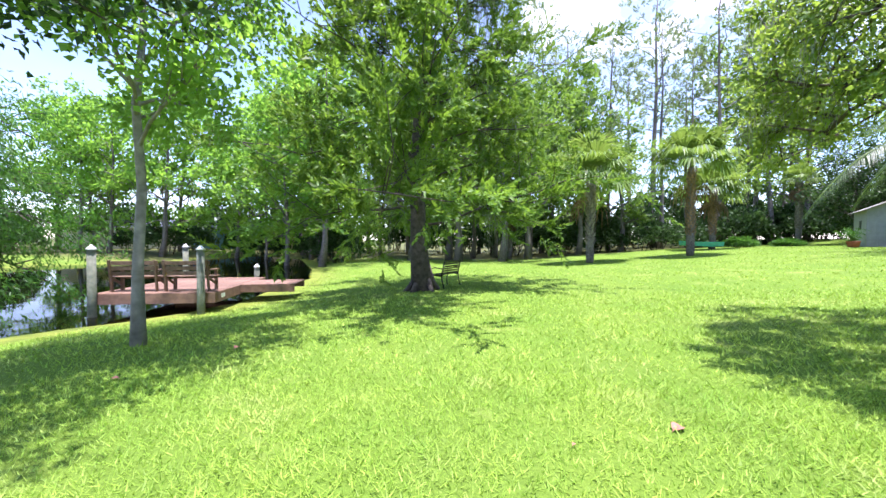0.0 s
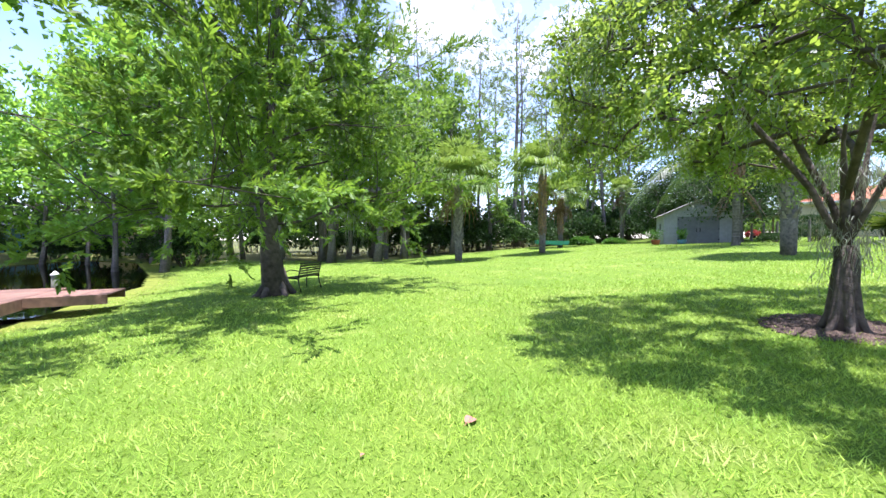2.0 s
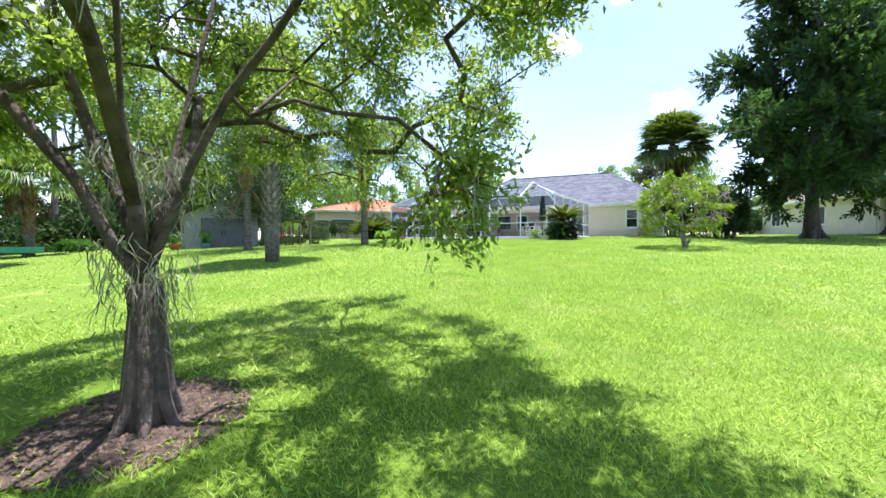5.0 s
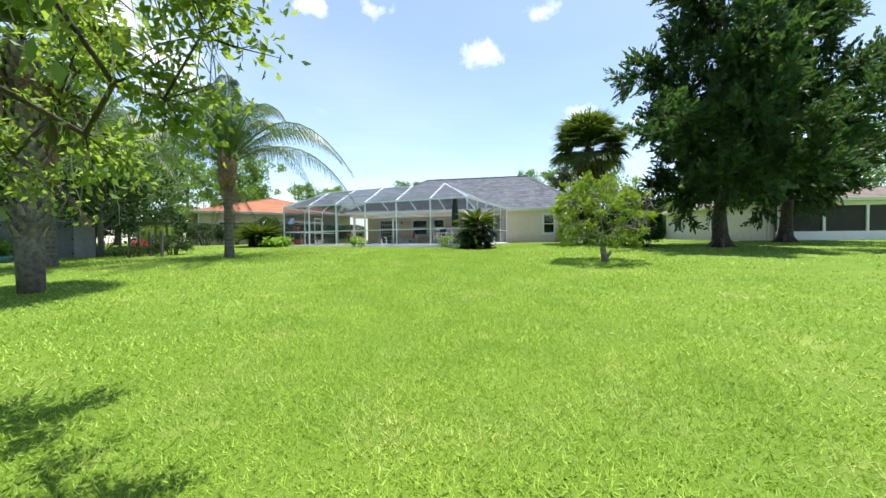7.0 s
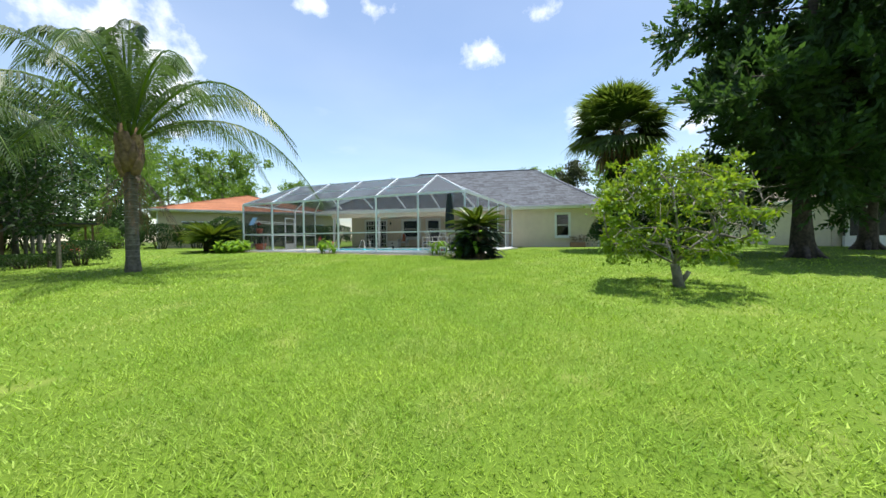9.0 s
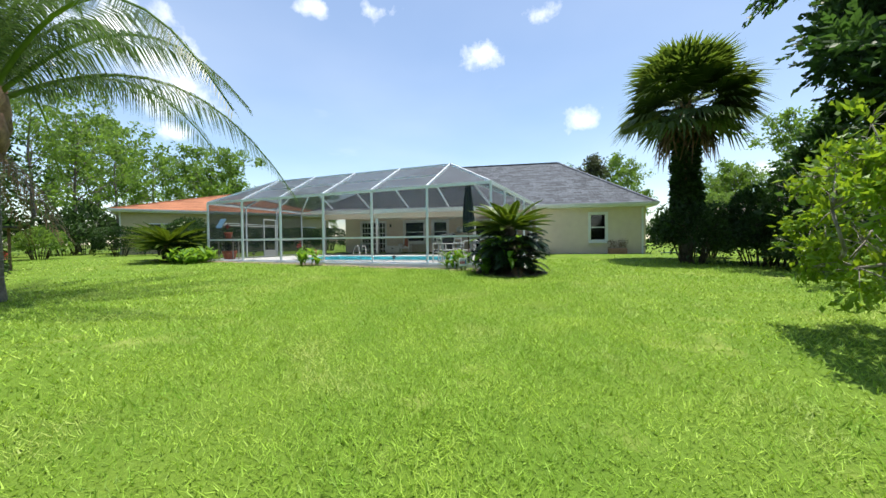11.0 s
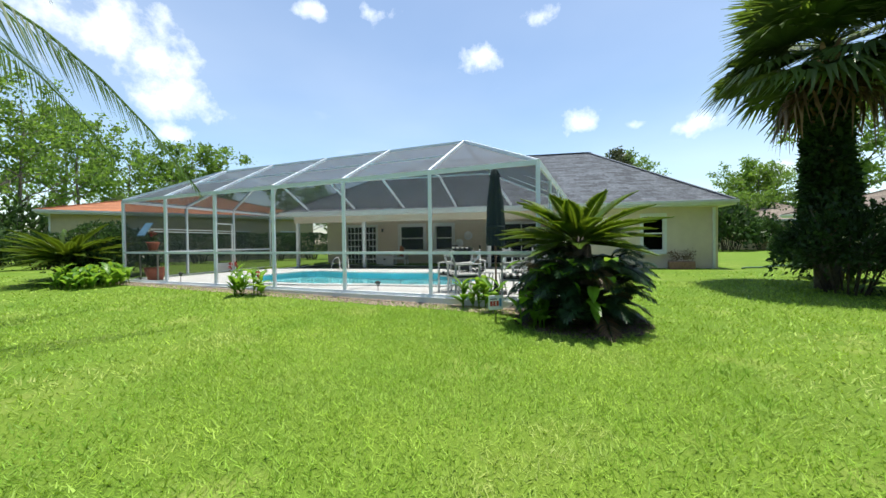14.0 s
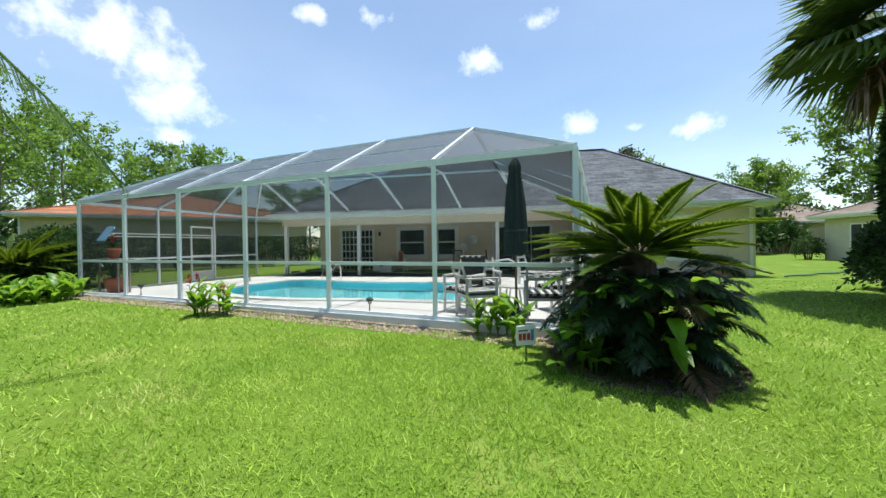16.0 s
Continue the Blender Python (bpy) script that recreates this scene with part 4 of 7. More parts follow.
part("lanai_beam", box((-0.02, 0.2, LAN0, HL, WH - 0.3, WH)), M["stucco"], house)
for y in (LAN0 + 0.15, 8.85, 14.66, HL - 0.12):
    part("lanai_post", box((0.02, 0.16, y - 0.07, y + 0.07, 0.0, WH - 0.3)), M["white"], house, "white square post")
hip_roof(house, 0, HD, 0, HL, WH + 0.2, 3.25, 4.3, 5.6, M["shingle"], 0.42)
for y in (0.12,):
    part("downspout", box((-0.09, -0.01, y, y + 0.08, -0.1, WH - 0.05)), M["white"], house, "white downspout")
part("vent_pipe", box((5.0, 5.08, 5.2, 5.28, 4.4, 5.5)), M["dark"], house)

house2 = thing("neighbour_house", "tan stucco house with a terracotta shingle roof", "house", frame_of((42.0, 24.0, gz(42, 24)), radians(-50)))
wall_x(house2, 0, 0, 12, -0.4, 3.0, [(1.0, 1.9, 0.85, 2.15)], M["stucco_tan"])
window_x(house2, 0, 1.0, 1.9, 0.85, 2.15, 0.08)
part("wall", box((0.18, 14.5, -0.001, 0.18, -0.4, 3.0)), M["stucco_tan"], house2)
part("wall", box((0.18, 14.5, 11.82, 12, -0.4, 3.0)), M["stucco_tan"], house2)
part("wall", box((14.32, 14.5, 0.18, 11.82, -0.4, 3.0)), M["stucco_tan"], house2)
hip_roof(house2, 0, 14.5, 0, 12, 3.15, 1.9, 5.0, 5.0, M["shingle_orange"], 0.5, shingles=False)
part("downspout", box((-0.09, -0.01, 0.02, 0.11, -0.1, 3.0)), M["white"], house2, "white downspout")
for i, x in enumerate((1.6, 9.0, 12.2)):
    w = part("window", box((x - 0.1, x + (2.7 if i == 0 else 1.1), -0.05, 0.0, 2.13 if i == 0 else 2.0, 2.2 if i == 0 else 2.08), (x - 0.1, x + (2.7 if i == 0 else 1.1), -0.05, 0.0, 1.55 if i == 0 else 0.85, 1.62 if i == 0 else 0.92)), M["white"], house2)
    part("pane", box((x, x + (2.6 if i == 0 else 1.0), -0.02, -0.004, 1.62 if i == 0 else 0.92, 2.13 if i == 0 else 2.0)), M["dark"], w, "dark glass")

house3 = thing("neighbour_house", "cream lap-sided house with a screened porch", "house", frame_of((34.5, -31.0, gz(36, -22)), 0))
for k in range(13):
    z = -0.2 + k * 0.2
    part("siding_board", bar((0.4, 11.02, z + 0.1), (13.2, 11.02, z + 0.1), 0.03, 0.205), M["siding"], house3)
part("wall", box((0.2, 13.2, 10.7, 11.0, -0.3, 2.45)), M["siding"], house3)
part("wall", box((13.0, 13.2, 0, 10.7, -0.3, 2.45)), M["siding"], house3)
part("wall", box((3.4, 3.6, 0, 10.7, -0.3, 2.45)), M["siding"], house3)
part("porch_low_wall", box((0.0, 0.15, 0, 10.7, -0.3, 0.55)), M["white"], house3, "white low wall")
part("porch_beam", box((0.0, 0.2, 0, 10.7, 2.2, 2.45)), M["white"], house3)
for y in (0.2, 2.6, 5.2, 7.8, 10.55):
    part("porch_post", box((0.0, 0.16, y - 0.08, y + 0.08, 0.55, 2.2)), M["white"], house3, "white square post")
sc = part("porch_screen", bar((0.08, 0, 1.38), (0.08, 10.7, 1.38), 0.01, 1.64), M["porch_screen"], house3)
for x in (4.9, 10.4):
    w = part("window", box((x - 0.08, x + 1.28, 11.03, 11.07, 0.72, 0.8), (x - 0.08, x + 1.28, 11.03, 11.07, 2.05, 2.12), (x - 0.08, x, 11.03, 11.07, 0.8, 2.05), (x + 1.2, x + 1.28, 11.03, 11.07, 0.8, 2.05), (x + 0.57, x + 0.63, 11.03, 11.07, 0.8, 2.05)), M["white"], house3)
    part("pane", box((x, x + 1.2, 11.035, 11.05, 0.8, 2.05)), M["dark"], w, "dark glass")
hip_roof(house3, 0, 13.2, 0, 11, 2.65, 2.2, 5.5, 5.5, M["shingle_brown"], 0.55, shingles=False)

# ---- trees ----


def conical(f):
    return 1.05 - 0.8 * f


def ragged(f):
    return 0.95 - 0.5 * f + 0.12 * math.sin(f * 23)


def roundish(f):
    return 0.55 + 0.6 * math.sin(math.pi * min(1, max(0, f)))


def at(x, y, dz=0.0):
    return (x, y, gz(x, y) + dz)


tree("cedar_tree", "large feathery green conifer hung with grey moss", at(-0.6, 11.6), 14, 12.5, 0.27, 5.5, 64, 0.15, 0, 0.16, 0.05, "cedar_leaf", "bark", up=0.16, twigs=8, droop=0.12, moss=420, moss_len=1.2, shape=conical, forks=3, flare=6, spray=(7600, 16, 0.44), limb=0.19)
tree("maple_tree", "slender pale-barked tree with broad bright green leaves", at(-4.45, 5.6), 5, 9.5, 0.082, 2.4, 30, 0.3, 24000, 0.1, 0.085, "maple_leaf", "bark_pale", 0.2, up=0.45, twigs=7, shape=roundish, forks=3)
big = tree("cedar_tree", "tall dark conifer beside the neighbouring house", at(27.5, -12.5), 41, 13.4, 0.3, 4.5, 34, 0.17, 0, 0.34, 0.12, "cedar_dark", "bark", up=0.1, twigs=8, droop=0.1, shape=ragged, forks=3, flare=5, spray=(4300, 13, 0.85), limb=0.25)
copy_thing(big, pose(*at(31.5, -18.5), 0, 0, 130))


def oak(base, seed):
    """An oak that forks low into several crooked stems under a wide, airy crown."""
    rng = np.random.default_rng(seed)
    root = thing("oak_tree", "spreading oak with hanging moss and several rising stems", "tree", pose(*base))
    ea, eb = np.array([0.486, -0.874, 0.0]), np.array([0.874, 0.486, 0.0])

    def pts(*rows):
        return [ea * a + eb * b + np.array([0, 0, z]) for a, b, z in rows]

    stems = [(None, pts((0, 0, -0.1), (0.0, 0.0, 0.4), (0.02, 0.0, 0.8), (0.0, 0.0, 1.1))),
             (3, pts((-0.12, 0.05, 1.6), (-0.32, 0.1, 2.1), (-0.55, 0.2, 2.7), (-0.68, 0.3, 3.3), (-0.85, 0.35, 3.9), (-1.1, 0.5, 5.0))),
             (3, pts((-0.02, -0.08, 1.7), (-0.05, -0.15, 2.4), (0.03, -0.35, 3.4), (0.1, -0.6, 4.4), (0.05, -0.85, 5.6))),
             (3, pts((0.12, 0.1, 1.7), (0.2, 0.25, 2.4), (0.35, 0.5, 3.4), (0.5, 0.8, 4.6), (0.45, 1.0, 5.8))),
             (3, pts((0.2, -0.03, 1.6), (0.36, -0.06, 2.0), (0.65, -0.12, 2.55), (1.0, -0.2, 3.0), (1.3, -0.28, 3.45), (1.9, -0.42, 4.1), (2.6, -0.5, 4.7))),
             (3, pts((-0.16, -0.08, 1.4), (-0.34, -0.12, 1.85), (-0.62, -0.22, 2.3), (-0.95, -0.3, 2.8))),
             (22, pts((0.75, 0.1, 2.45), (1.1, 0.2, 2.85))),
             (10, pts((0.12, -0.8, 2.55), (0.2, -1.4, 3.1), (0.35, -2.1, 3.4))),
             (15, pts((0.1, 0.9, 2.5), (-0.1, 1.6, 3.0), (-0.3, 2.4, 3.4)))]
    R, cx, cy = 3.85, 0.15, -0.6
    targets = []
    for _ in range(560):
        r, a = math.sqrt(rng.uniform(0.03, 1.0)), rng.uniform(0, 2 * math.pi)
        edge = 1 + 0.12 * math.sin(3 * a + 1) + 0.08 * math.sin(7 * a)
        lo, hi = 2.35 + 0.5 * (1 - r), 3.5 + 3.4 * (1 - r * r)
        py = cy + R * r * edge * math.sin(a)
        lo += 1.7 * min(1.0, max(0.0, (-py - 2.3) / 1.1))
        targets.append(np.array([cx + R * r * edge * math.cos(a), py, rng.uniform(lo, max(hi, lo + 0.5))]))
    for _ in range(11):
        targets.append(np.array([rng.normal(1.1, 0.35), rng.normal(-2.2, 0.18), rng.uniform(1.45, 2.3)]))
    paths, tips = branching(rng, stems, targets, 0.0076)
    fans, tw = twig_fans(rng, tips, 6, 0.42)
    paths[0][1][:] = (0.2, 0.14, 0.12, 0.125)
    for i in range(7):
        a = i * 0.9 + 0.3
        c, s = math.cos(a), math.sin(a)
        paths.append((np.array([[c * 0.06, s * 0.06, 1.05], [c * 0.095, s * 0.095, 0.55], [c * 0.13, s * 0.13, 0.2], [c * 0.21, s * 0.21, 0.03], [c * 0.36, s * 0.36, -0.07]]), np.array([0.04, 0.055, 0.06, 0.045, 0.015])))
    tubes("trunk", paths, M["bark"], root, 8)
    tagged(tubes("twig", fans, M["bark"], root, 3), kind="stuff")
    put("crown", quads_mesh("crown", leaves_on(tw, rng, 125000, 0.076, 0.036, 0.08, 0.12), 4, M["oak_leaf"]), root)
    low = [t for t in tw if t[0][2] < 3.4]
    trunk_tw = [(np.array([0.19 * math.cos(a), 0.19 * math.sin(a), z]), np.array([0.22 * math.cos(a + 0.4), 0.22 * math.sin(a + 0.4), z + 0.35])) for a in np.linspace(0, 6.2, 12) for z in (0.7, 1.1, 1.5, 1.9)]
    mq = np.concatenate([moss_on(low, rng, 90, 0.45), moss_on(trunk_tw, rng, 46, 0.42)])
    put("hanging_moss", quads_mesh("hanging_moss", mq, 4, M["moss"]), root, "grey-green hanging moss")
    return root


oak(at(7.1, 3.3), 23)


def citrus(base, seed):
    """A low citrus with open, bunched foliage and bare twigs on its shaded side."""
    rng = np.random.default_rng(seed)
    root = thing("citrus_tree", "small yellow-green citrus tree with bare grey twigs", "tree", pose(*base))
    V3 = np.array
    stems = [(None, [V3((0, 0, -0.06)), V3((0.01, 0.03, 0.2)), V3((0, 0.1, 0.48))]),
             (2, [V3((0.05, 0.4, 0.66)), V3((0.1, 0.8, 0.92)), V3((0.1, 1.1, 1.3))]),
             (2, [V3((-0.1, -0.15, 0.8)), V3((-0.2, -0.5, 1.1)), V3((-0.2, -0.8, 1.5))]),
             (2, [V3((0.25, 0.1, 0.85)), V3((0.5, 0.15, 1.3)), V3((0.6, 0.1, 1.8))]),
             (2, [V3((-0.25, 0.15, 0.9)), V3((-0.45, 0.3, 1.4)), V3((-0.4, 0.35, 2.0))])]
    targets, bare = [], []
    while len(targets) < 150:
        u = rng.normal(size=3)
        u = u / np.linalg.norm(u) * rng.uniform(0.45, 1.0) ** 0.5
        p = V3((u[0] * 1.5, 0.05 + u[1] * 1.62, 1.6 + u[2] * 1.1))
        if p[2] < 0.72:
            continue
        (bare if p[1] < -0.9 and p[2] < 2.1 and len(bare) < 26 else targets).append(p)
    paths, tips = branching(rng, stems, targets + bare, 0.0068, 0.3)
    paths[0][1][:] = (0.125, 0.1, 0.085)
    paths.append((V3([[0.02, -0.02, 0.1], [-0.04, -0.12, 0.26], [-0.05, -0.16, 0.33]]), V3([0.06, 0.05, 0.045])))
    dead = {tuple(np.round(p, 4)) for p in bare}
    fans, _ = twig_fans(rng, tips, 4, 0.32)
    _, tw = twig_fans(rng, [t for t in tips if tuple(np.round(t[0], 4)) not in dead], 5, 0.3)
    tubes("trunk", paths, M["bark_pale"], root, 7)
    tagged(tubes("twig", fans, M["bark_pale"], root, 3), kind="stuff")
    put("crown", quads_mesh("crown", leaves_on(tw, rng, 9000, 0.11, 0.05, 0.07, 0.05), 4, M["citrus_leaf"]), root)
    return root


citrus(at(21.2, -4.95), 31)


# ---- palms ----


def fan_frond(rng, origin, d, petiole, L, segs=32, droop=0.35):
    d = unit(d)
    s = unit(np.cross(d, [0, 0, 1.0]) + 1e-6)
    n = np.cross(s, d)
    hub = origin + d * petiole + np.array([0, 0, -0.12 * petiole])
    q = [[origin - s * 0.025, origin + s * 0.025, hub + s * 0.015, hub - s * 0.015]]
    for i in range(segs):
        th = math.radians(-125 + 250 * i / (segs - 1)) + rng.normal(0, 0.03)
        dr = d * math.cos(th) + s * math.sin(th)
        ll = L * (0.75 + 0.25 * math.cos(th)) * rng.uniform(0.9, 1.1)
        side = unit(-d * math.sin(th) + s * math.cos(th)) * ll * 0.042
        arch = n * 0.12 * math.cos(th * 0.5)
        m = hub + dr * ll * 0.58 + arch * ll + [0, 0, -0.06 * droop * ll]
        e = hub + dr * ll * 0.92 + [0, 0, -droop * ll * rng.uniform(0.5, 1.2)]
        q.append([hub, m + side, m + (e - m) * 0.15, m - side])
        q.append([m + side * 0.85, e + side * 0.1, e - side * 0.1, m - side * 0.85])
    return q


def fan_palm(base, seed, h, r, label, fronds=46, L=0.95, boots="boots", dead=12, lean=(0.0, 0.0), petiole=1.0, seedhead=True, leaf="palm_leaf", low=98):
    rng = np.random.default_rng(seed)
    root = thing("sabal_palm", label, "palm tree", pose(*base))
    zs = np.linspace(-0.1, h, 9)
    pts = np.stack([lean[0] * zs ** 2 / h, lean[1] * zs ** 2 / h, zs], 1)
    tubes("trunk", [(pts, np.full(9, r * 0.86) + 0.02 * np.sin(np.arange(9)))], M["bark_grey"], root, 12)
    # leaf bases left on the trunk, in crossing spirals
    q = []
    rows = int(h / 0.16)
    for i in range(int(rows * 0.25), rows):
        z = i * 0.16
        for j in range(6):
            a = j * math.pi / 3 + (i % 2) * math.pi / 6 + rng.normal(0, 0.1)
            c = np.array([math.cos(a), math.sin(a), 0])
            t = np.array([-math.sin(a), math.cos(a), 0])
            o = np.array([lean[0] * z * z / h, lean[1] * z * z / h, z])
            lo, hi = o + c * r * 0.86, o + c * (r * 1.2 + rng.uniform(0, 0.07)) + [0, 0, 0.27]
            q.append([lo - t * 0.085, lo + t * 0.085, hi + t * 0.028, hi - t * 0.028])
            hi2 = hi - c * 0.05
            q.append([hi - t * 0.028, hi + t * 0.028, hi2 + t * 0.028 - [0, 0, 0.02], lo - t * 0.085])
    ob = put("leaf_base", quads_mesh("leaf_bases", np.array(q), 4, M[boots]), root, "ragged old leaf bases")
    tagged(ob, kind="stuff")
    top = pts[-1]
    for i in range(fronds):
        a = i * 2.399963
        el = math.radians(84 - low * (i / fronds) ** 0.9 + rng.normal(0, 5 if low < 100 else 16))
        d = np.array([math.cos(a) * math.cos(el), math.sin(a) * math.cos(el), math.sin(el)])
        put("frond", quads_mesh("frond", np.array(fan_frond(rng, top + [0, 0, 0.1], d, petiole * rng.uniform(0.8, 1.1), L, droop=(0.12 + 0.4 * i / fronds) * (1.0 if low < 100 else 0.25))), 4, M[leaf]), root)
    for i in range(dead):
        a = rng.uniform(0, 6.28)
        d = np.array([math.cos(a) * 0.5, math.sin(a) * 0.5, -0.85])
        put("dead_frond", quads_mesh("dead_frond", np.array(fan_frond(rng, top + [0, 0, -0.05], d, petiole * 0.7, L * 0.8, 12, 0.5)), 4, M["dead_leaf"]), root, "dry brown hanging frond")
    if seedhead:
        tw = [(top + [0, 0, 0.2], top + np.array([-0.75 + rng.normal(0, 0.12), -0.55 + rng.normal(0, 0.12), 0.15 + rng.normal(0, 0.1)])) for _ in range(9)]
        put("seed_head", quads_mesh("seed_head", leaves_on(tw, rng, 500, 0.09, 0.025, 0.05, 0.2), 4, M["moss"]), root, "pale flower stalk")
    return root


fan_palm(at(9.0, 23.6), 3, 5.0, 0.26, "cabbage palm with a criss-cross grey trunk at the lawn's edge", boots="boots_grey", L=1.55, petiole=1.75, seedhead=False, dead=4)
fan_palm(at(15.4, 24.0), 4, 5.5, 0.25, "cabbage palm with a ragged reddish brown trunk", boots="boots", L=1.5, petiole=1.7, dead=4)
fan_palm(at(21.3, 30.5), 5, 4.6, 0.24, "cabbage palm standing in the shade of the woods", boots="boots", L=1.4, petiole=1.5)
fan_palm(at(29.5, 32), 6, 5.2, 0.22, "cabbage palm with a skirt of dead fronds", fronds=30, dead=30, boots="boots_grey")
fan_palm(at(31.6, -7.6), 8, 5.6, 0.25, "tall cabbage palm with vines round its trunk", fronds=96, dead=14, L=1.4, petiole=1.25, seedhead=False, leaf="palm_leaf_shaded", low=114)
fan_palm(at(16.55, 9.6), 10, 5.7, 0.27, "tall palm with a thick pale grey trunk on the lawn", boots="boots_grey", L=1.3, petiole=1.4, dead=14, seedhead=False, leaf="palm_leaf_shaded", low=110)
fan_palm(at(6.2, 36), 9, 3.8, 0.24, "young cabbage palm among the cypress trunks", fronds=34, boots="boots_grey", seedhead=False)


def pinnate(rng, o, d, L, n, leaflet, width, arch, bend=2.2, ldroop=0.3, vee=0.5, roll=0.0):
    """A feather frond: rachis path and leaflet corners."""
    d = unit(np.asarray(d, float))
    k = 12
    ts = np.linspace(0, 1, k)
    hor = unit(np.array([d[0], d[1], 1e-6]))
    pts = o + d * L * ts[:, None]
    pts[:, 2] -= arch * L * ts ** bend
    pts += hor * (0.12 * arch * L * ts ** 2)[:, None]
    tt = np.repeat(np.linspace(0.12, 1.0, n), 2)
    sg = np.tile([1.0, -1.0], n)
    P = np.stack([np.interp(tt, ts, pts[:, c]) for c in range(3)], 1)
    tan = unit(np.gradient(pts, axis=0))
    T = unit(np.stack([np.interp(tt, ts, tan[:, c]) for c in range(3)], 1))
    S = unit(np.cross(T, [0, 0, 1.0]))
    Nn = np.cross(S, T)
    ll = leaflet * np.sin(np.clip(tt * 2.75 + 0.32, 0.25, math.pi * 0.93)) * rng.uniform(0.85, 1.1, len(tt))
    D = unit(S * sg[:, None] + T * (0.35 + 0.5 * tt[:, None]) + Nn * vee + rng.normal(0, 0.06, (len(tt), 3)))
    w = width * 0.5
    m = P + D * (ll * 0.5)[:, None]
    e = P + D * ll[:, None]
    m[:, 2] -= ldroop * ll * 0.2
    e[:, 2] -= ldroop * ll
    q = np.stack([P, m + T * w, e, m - T * w], 1)
    return (pts, 0.018 * (1 - 0.85 * ts) * (L / 2) ** 0.5 + 0.003), q


def queen_palm(base, seed, h, label, lean=(0, 0)):
    rng = np.random.default_rng(seed)
    root = thing("queen_palm", label, "palm tree", pose(*base))
    zs = np.linspace(-0.1, h, 14)
    pts = np.stack([lean[0] * zs, lean[1] * zs, zs], 1)
    rad = 0.17 + 0.05 * np.exp(-zs * 3) + 0.008 * np.sin(zs * 9)
    tubes("trunk", [(pts, rad)], M["bark_grey"], root, 12)
    ringq = [(np.array([[lean[0] * z, lean[1] * z, z], [lean[0] * z, lean[1] * z, z + 0.03]]), np.array([0.184, 0.18])) for z in np.arange(0.3, h, 0.17)]
    tubes("trunk_ring", ringq, M["bark_pale"], root, 12)
    top = pts[-1]
    boots = []
    for i in range(18):
        a = i * 2.4
        c = np.array([math.cos(a), math.sin(a), 0])
        boots.append((np.array([top + c * 0.1 + [0, 0, -0.25 + 0.05 * i], top + c * 0.24 + [0, 0, 0.15 + 0.05 * i], top + c * 0.3 + [0, 0, 0.5 + 0.05 * i]]), np.array([0.15, 0.16, 0.05])))
    tubes("leaf_base", boots, M["boots"], root, 6)
    rach, q = [], []
    for i in range(25):
        a = i * 2.399963 + 0.5
        el = math.radians(88 - 54 * (i / 24) + rng.normal(0, 5))
        d = np.array([math.cos(a) * math.cos(el), math.sin(a) * math.cos(el), math.sin(el)])
        r, qq = pinnate(rng, top + [0, 0, 0.75], d, 6.7 * rng.uniform(0.82, 1.08), 120, 0.8, 0.034, 0.44 + 0.42 * i / 24, bend=2.6, ldroop=0.9, vee=0.15)
        fr_ = put("frond", quads_mesh("frond", qq, 4, M["queen_leaf"]), root)
        tubes("rachis", [(r[0], r[1] * 1.5)], M["palm_leaf"], fr_, 5)
    for i in range(5):
        a = rng.uniform(0, 6.28)
        r, qq = pinnate(rng, top + [0, 0, 0.1], [math.cos(a) * 0.5, math.sin(a) * 0.5, -0.6], 1.9, 50, 0.4, 0.03, 0.3, ldroop=0.8)
        put("dead_frond", quads_mesh("dead_frond", qq, 4, M["dead_leaf"]), root, "dry brown hanging frond")
    return root


queen_palm(at(24.05, 9.65), 12, 3.1, "queen palm with a ringed grey trunk and arching fronds")
queen_palm(at(21.8, 15.2), 14, 3.3, "queen palm with drooping fronds by the fence")


def cycad(base, seed, trunk, fronds, L, label, lift=1.0):
    rng = np.random.default_rng(seed)
    root = thing("sago_palm", label, "cycad", pose(*base))
    tubes("trunk", [(np.array([[0, 0, -0.05], [0, 0, trunk * 0.5], [0, 0, trunk], [0, 0, trunk + 0.15]]), np.array([0.24, 0.23, 0.2, 0.08]))], M["bark"], root, 12)
    rach, q = [], []
    for i in range(fronds):
        a = i * 2.399963
        el = math.radians(54 - 56 * (i / fronds) ** 0.75 * lift + rng.normal(0, 3))
        d = np.array([math.cos(a) * math.cos(el), math.sin(a) * math.cos(el), math.sin(el)])
        r, qq = pinnate(rng, np.array([0, 0, trunk + 0.05]) + d * 0.1, d, L * rng.uniform(0.85, 1.1), 110, 0.2, 0.036, 0.2 - 0.1 * i / fronds, ldroop=0.05, vee=0.45)
        fr_ = put("frond", quads_mesh("frond", qq, 4, M["cycad_leaf"]), root)
        tubes("rachis", [r], M["cycad_leaf"], fr_, 5)
    return root


cycad((28.3, -0.92, gz(28.3, -0.92)), 20, 1.22, 36, 1.24, "sago palm with a crown of stiff fronds by the pool")
cycad(at(33.6, 13.7), 21, 0.7, 56, 1.7, "large sago palm beside the screen enclosure")
cycad(at(35.3, 15.2), 22, 0.5, 44, 1.4, "sago palm against the dark hedge")

# ---- leafy plants at the cage ----


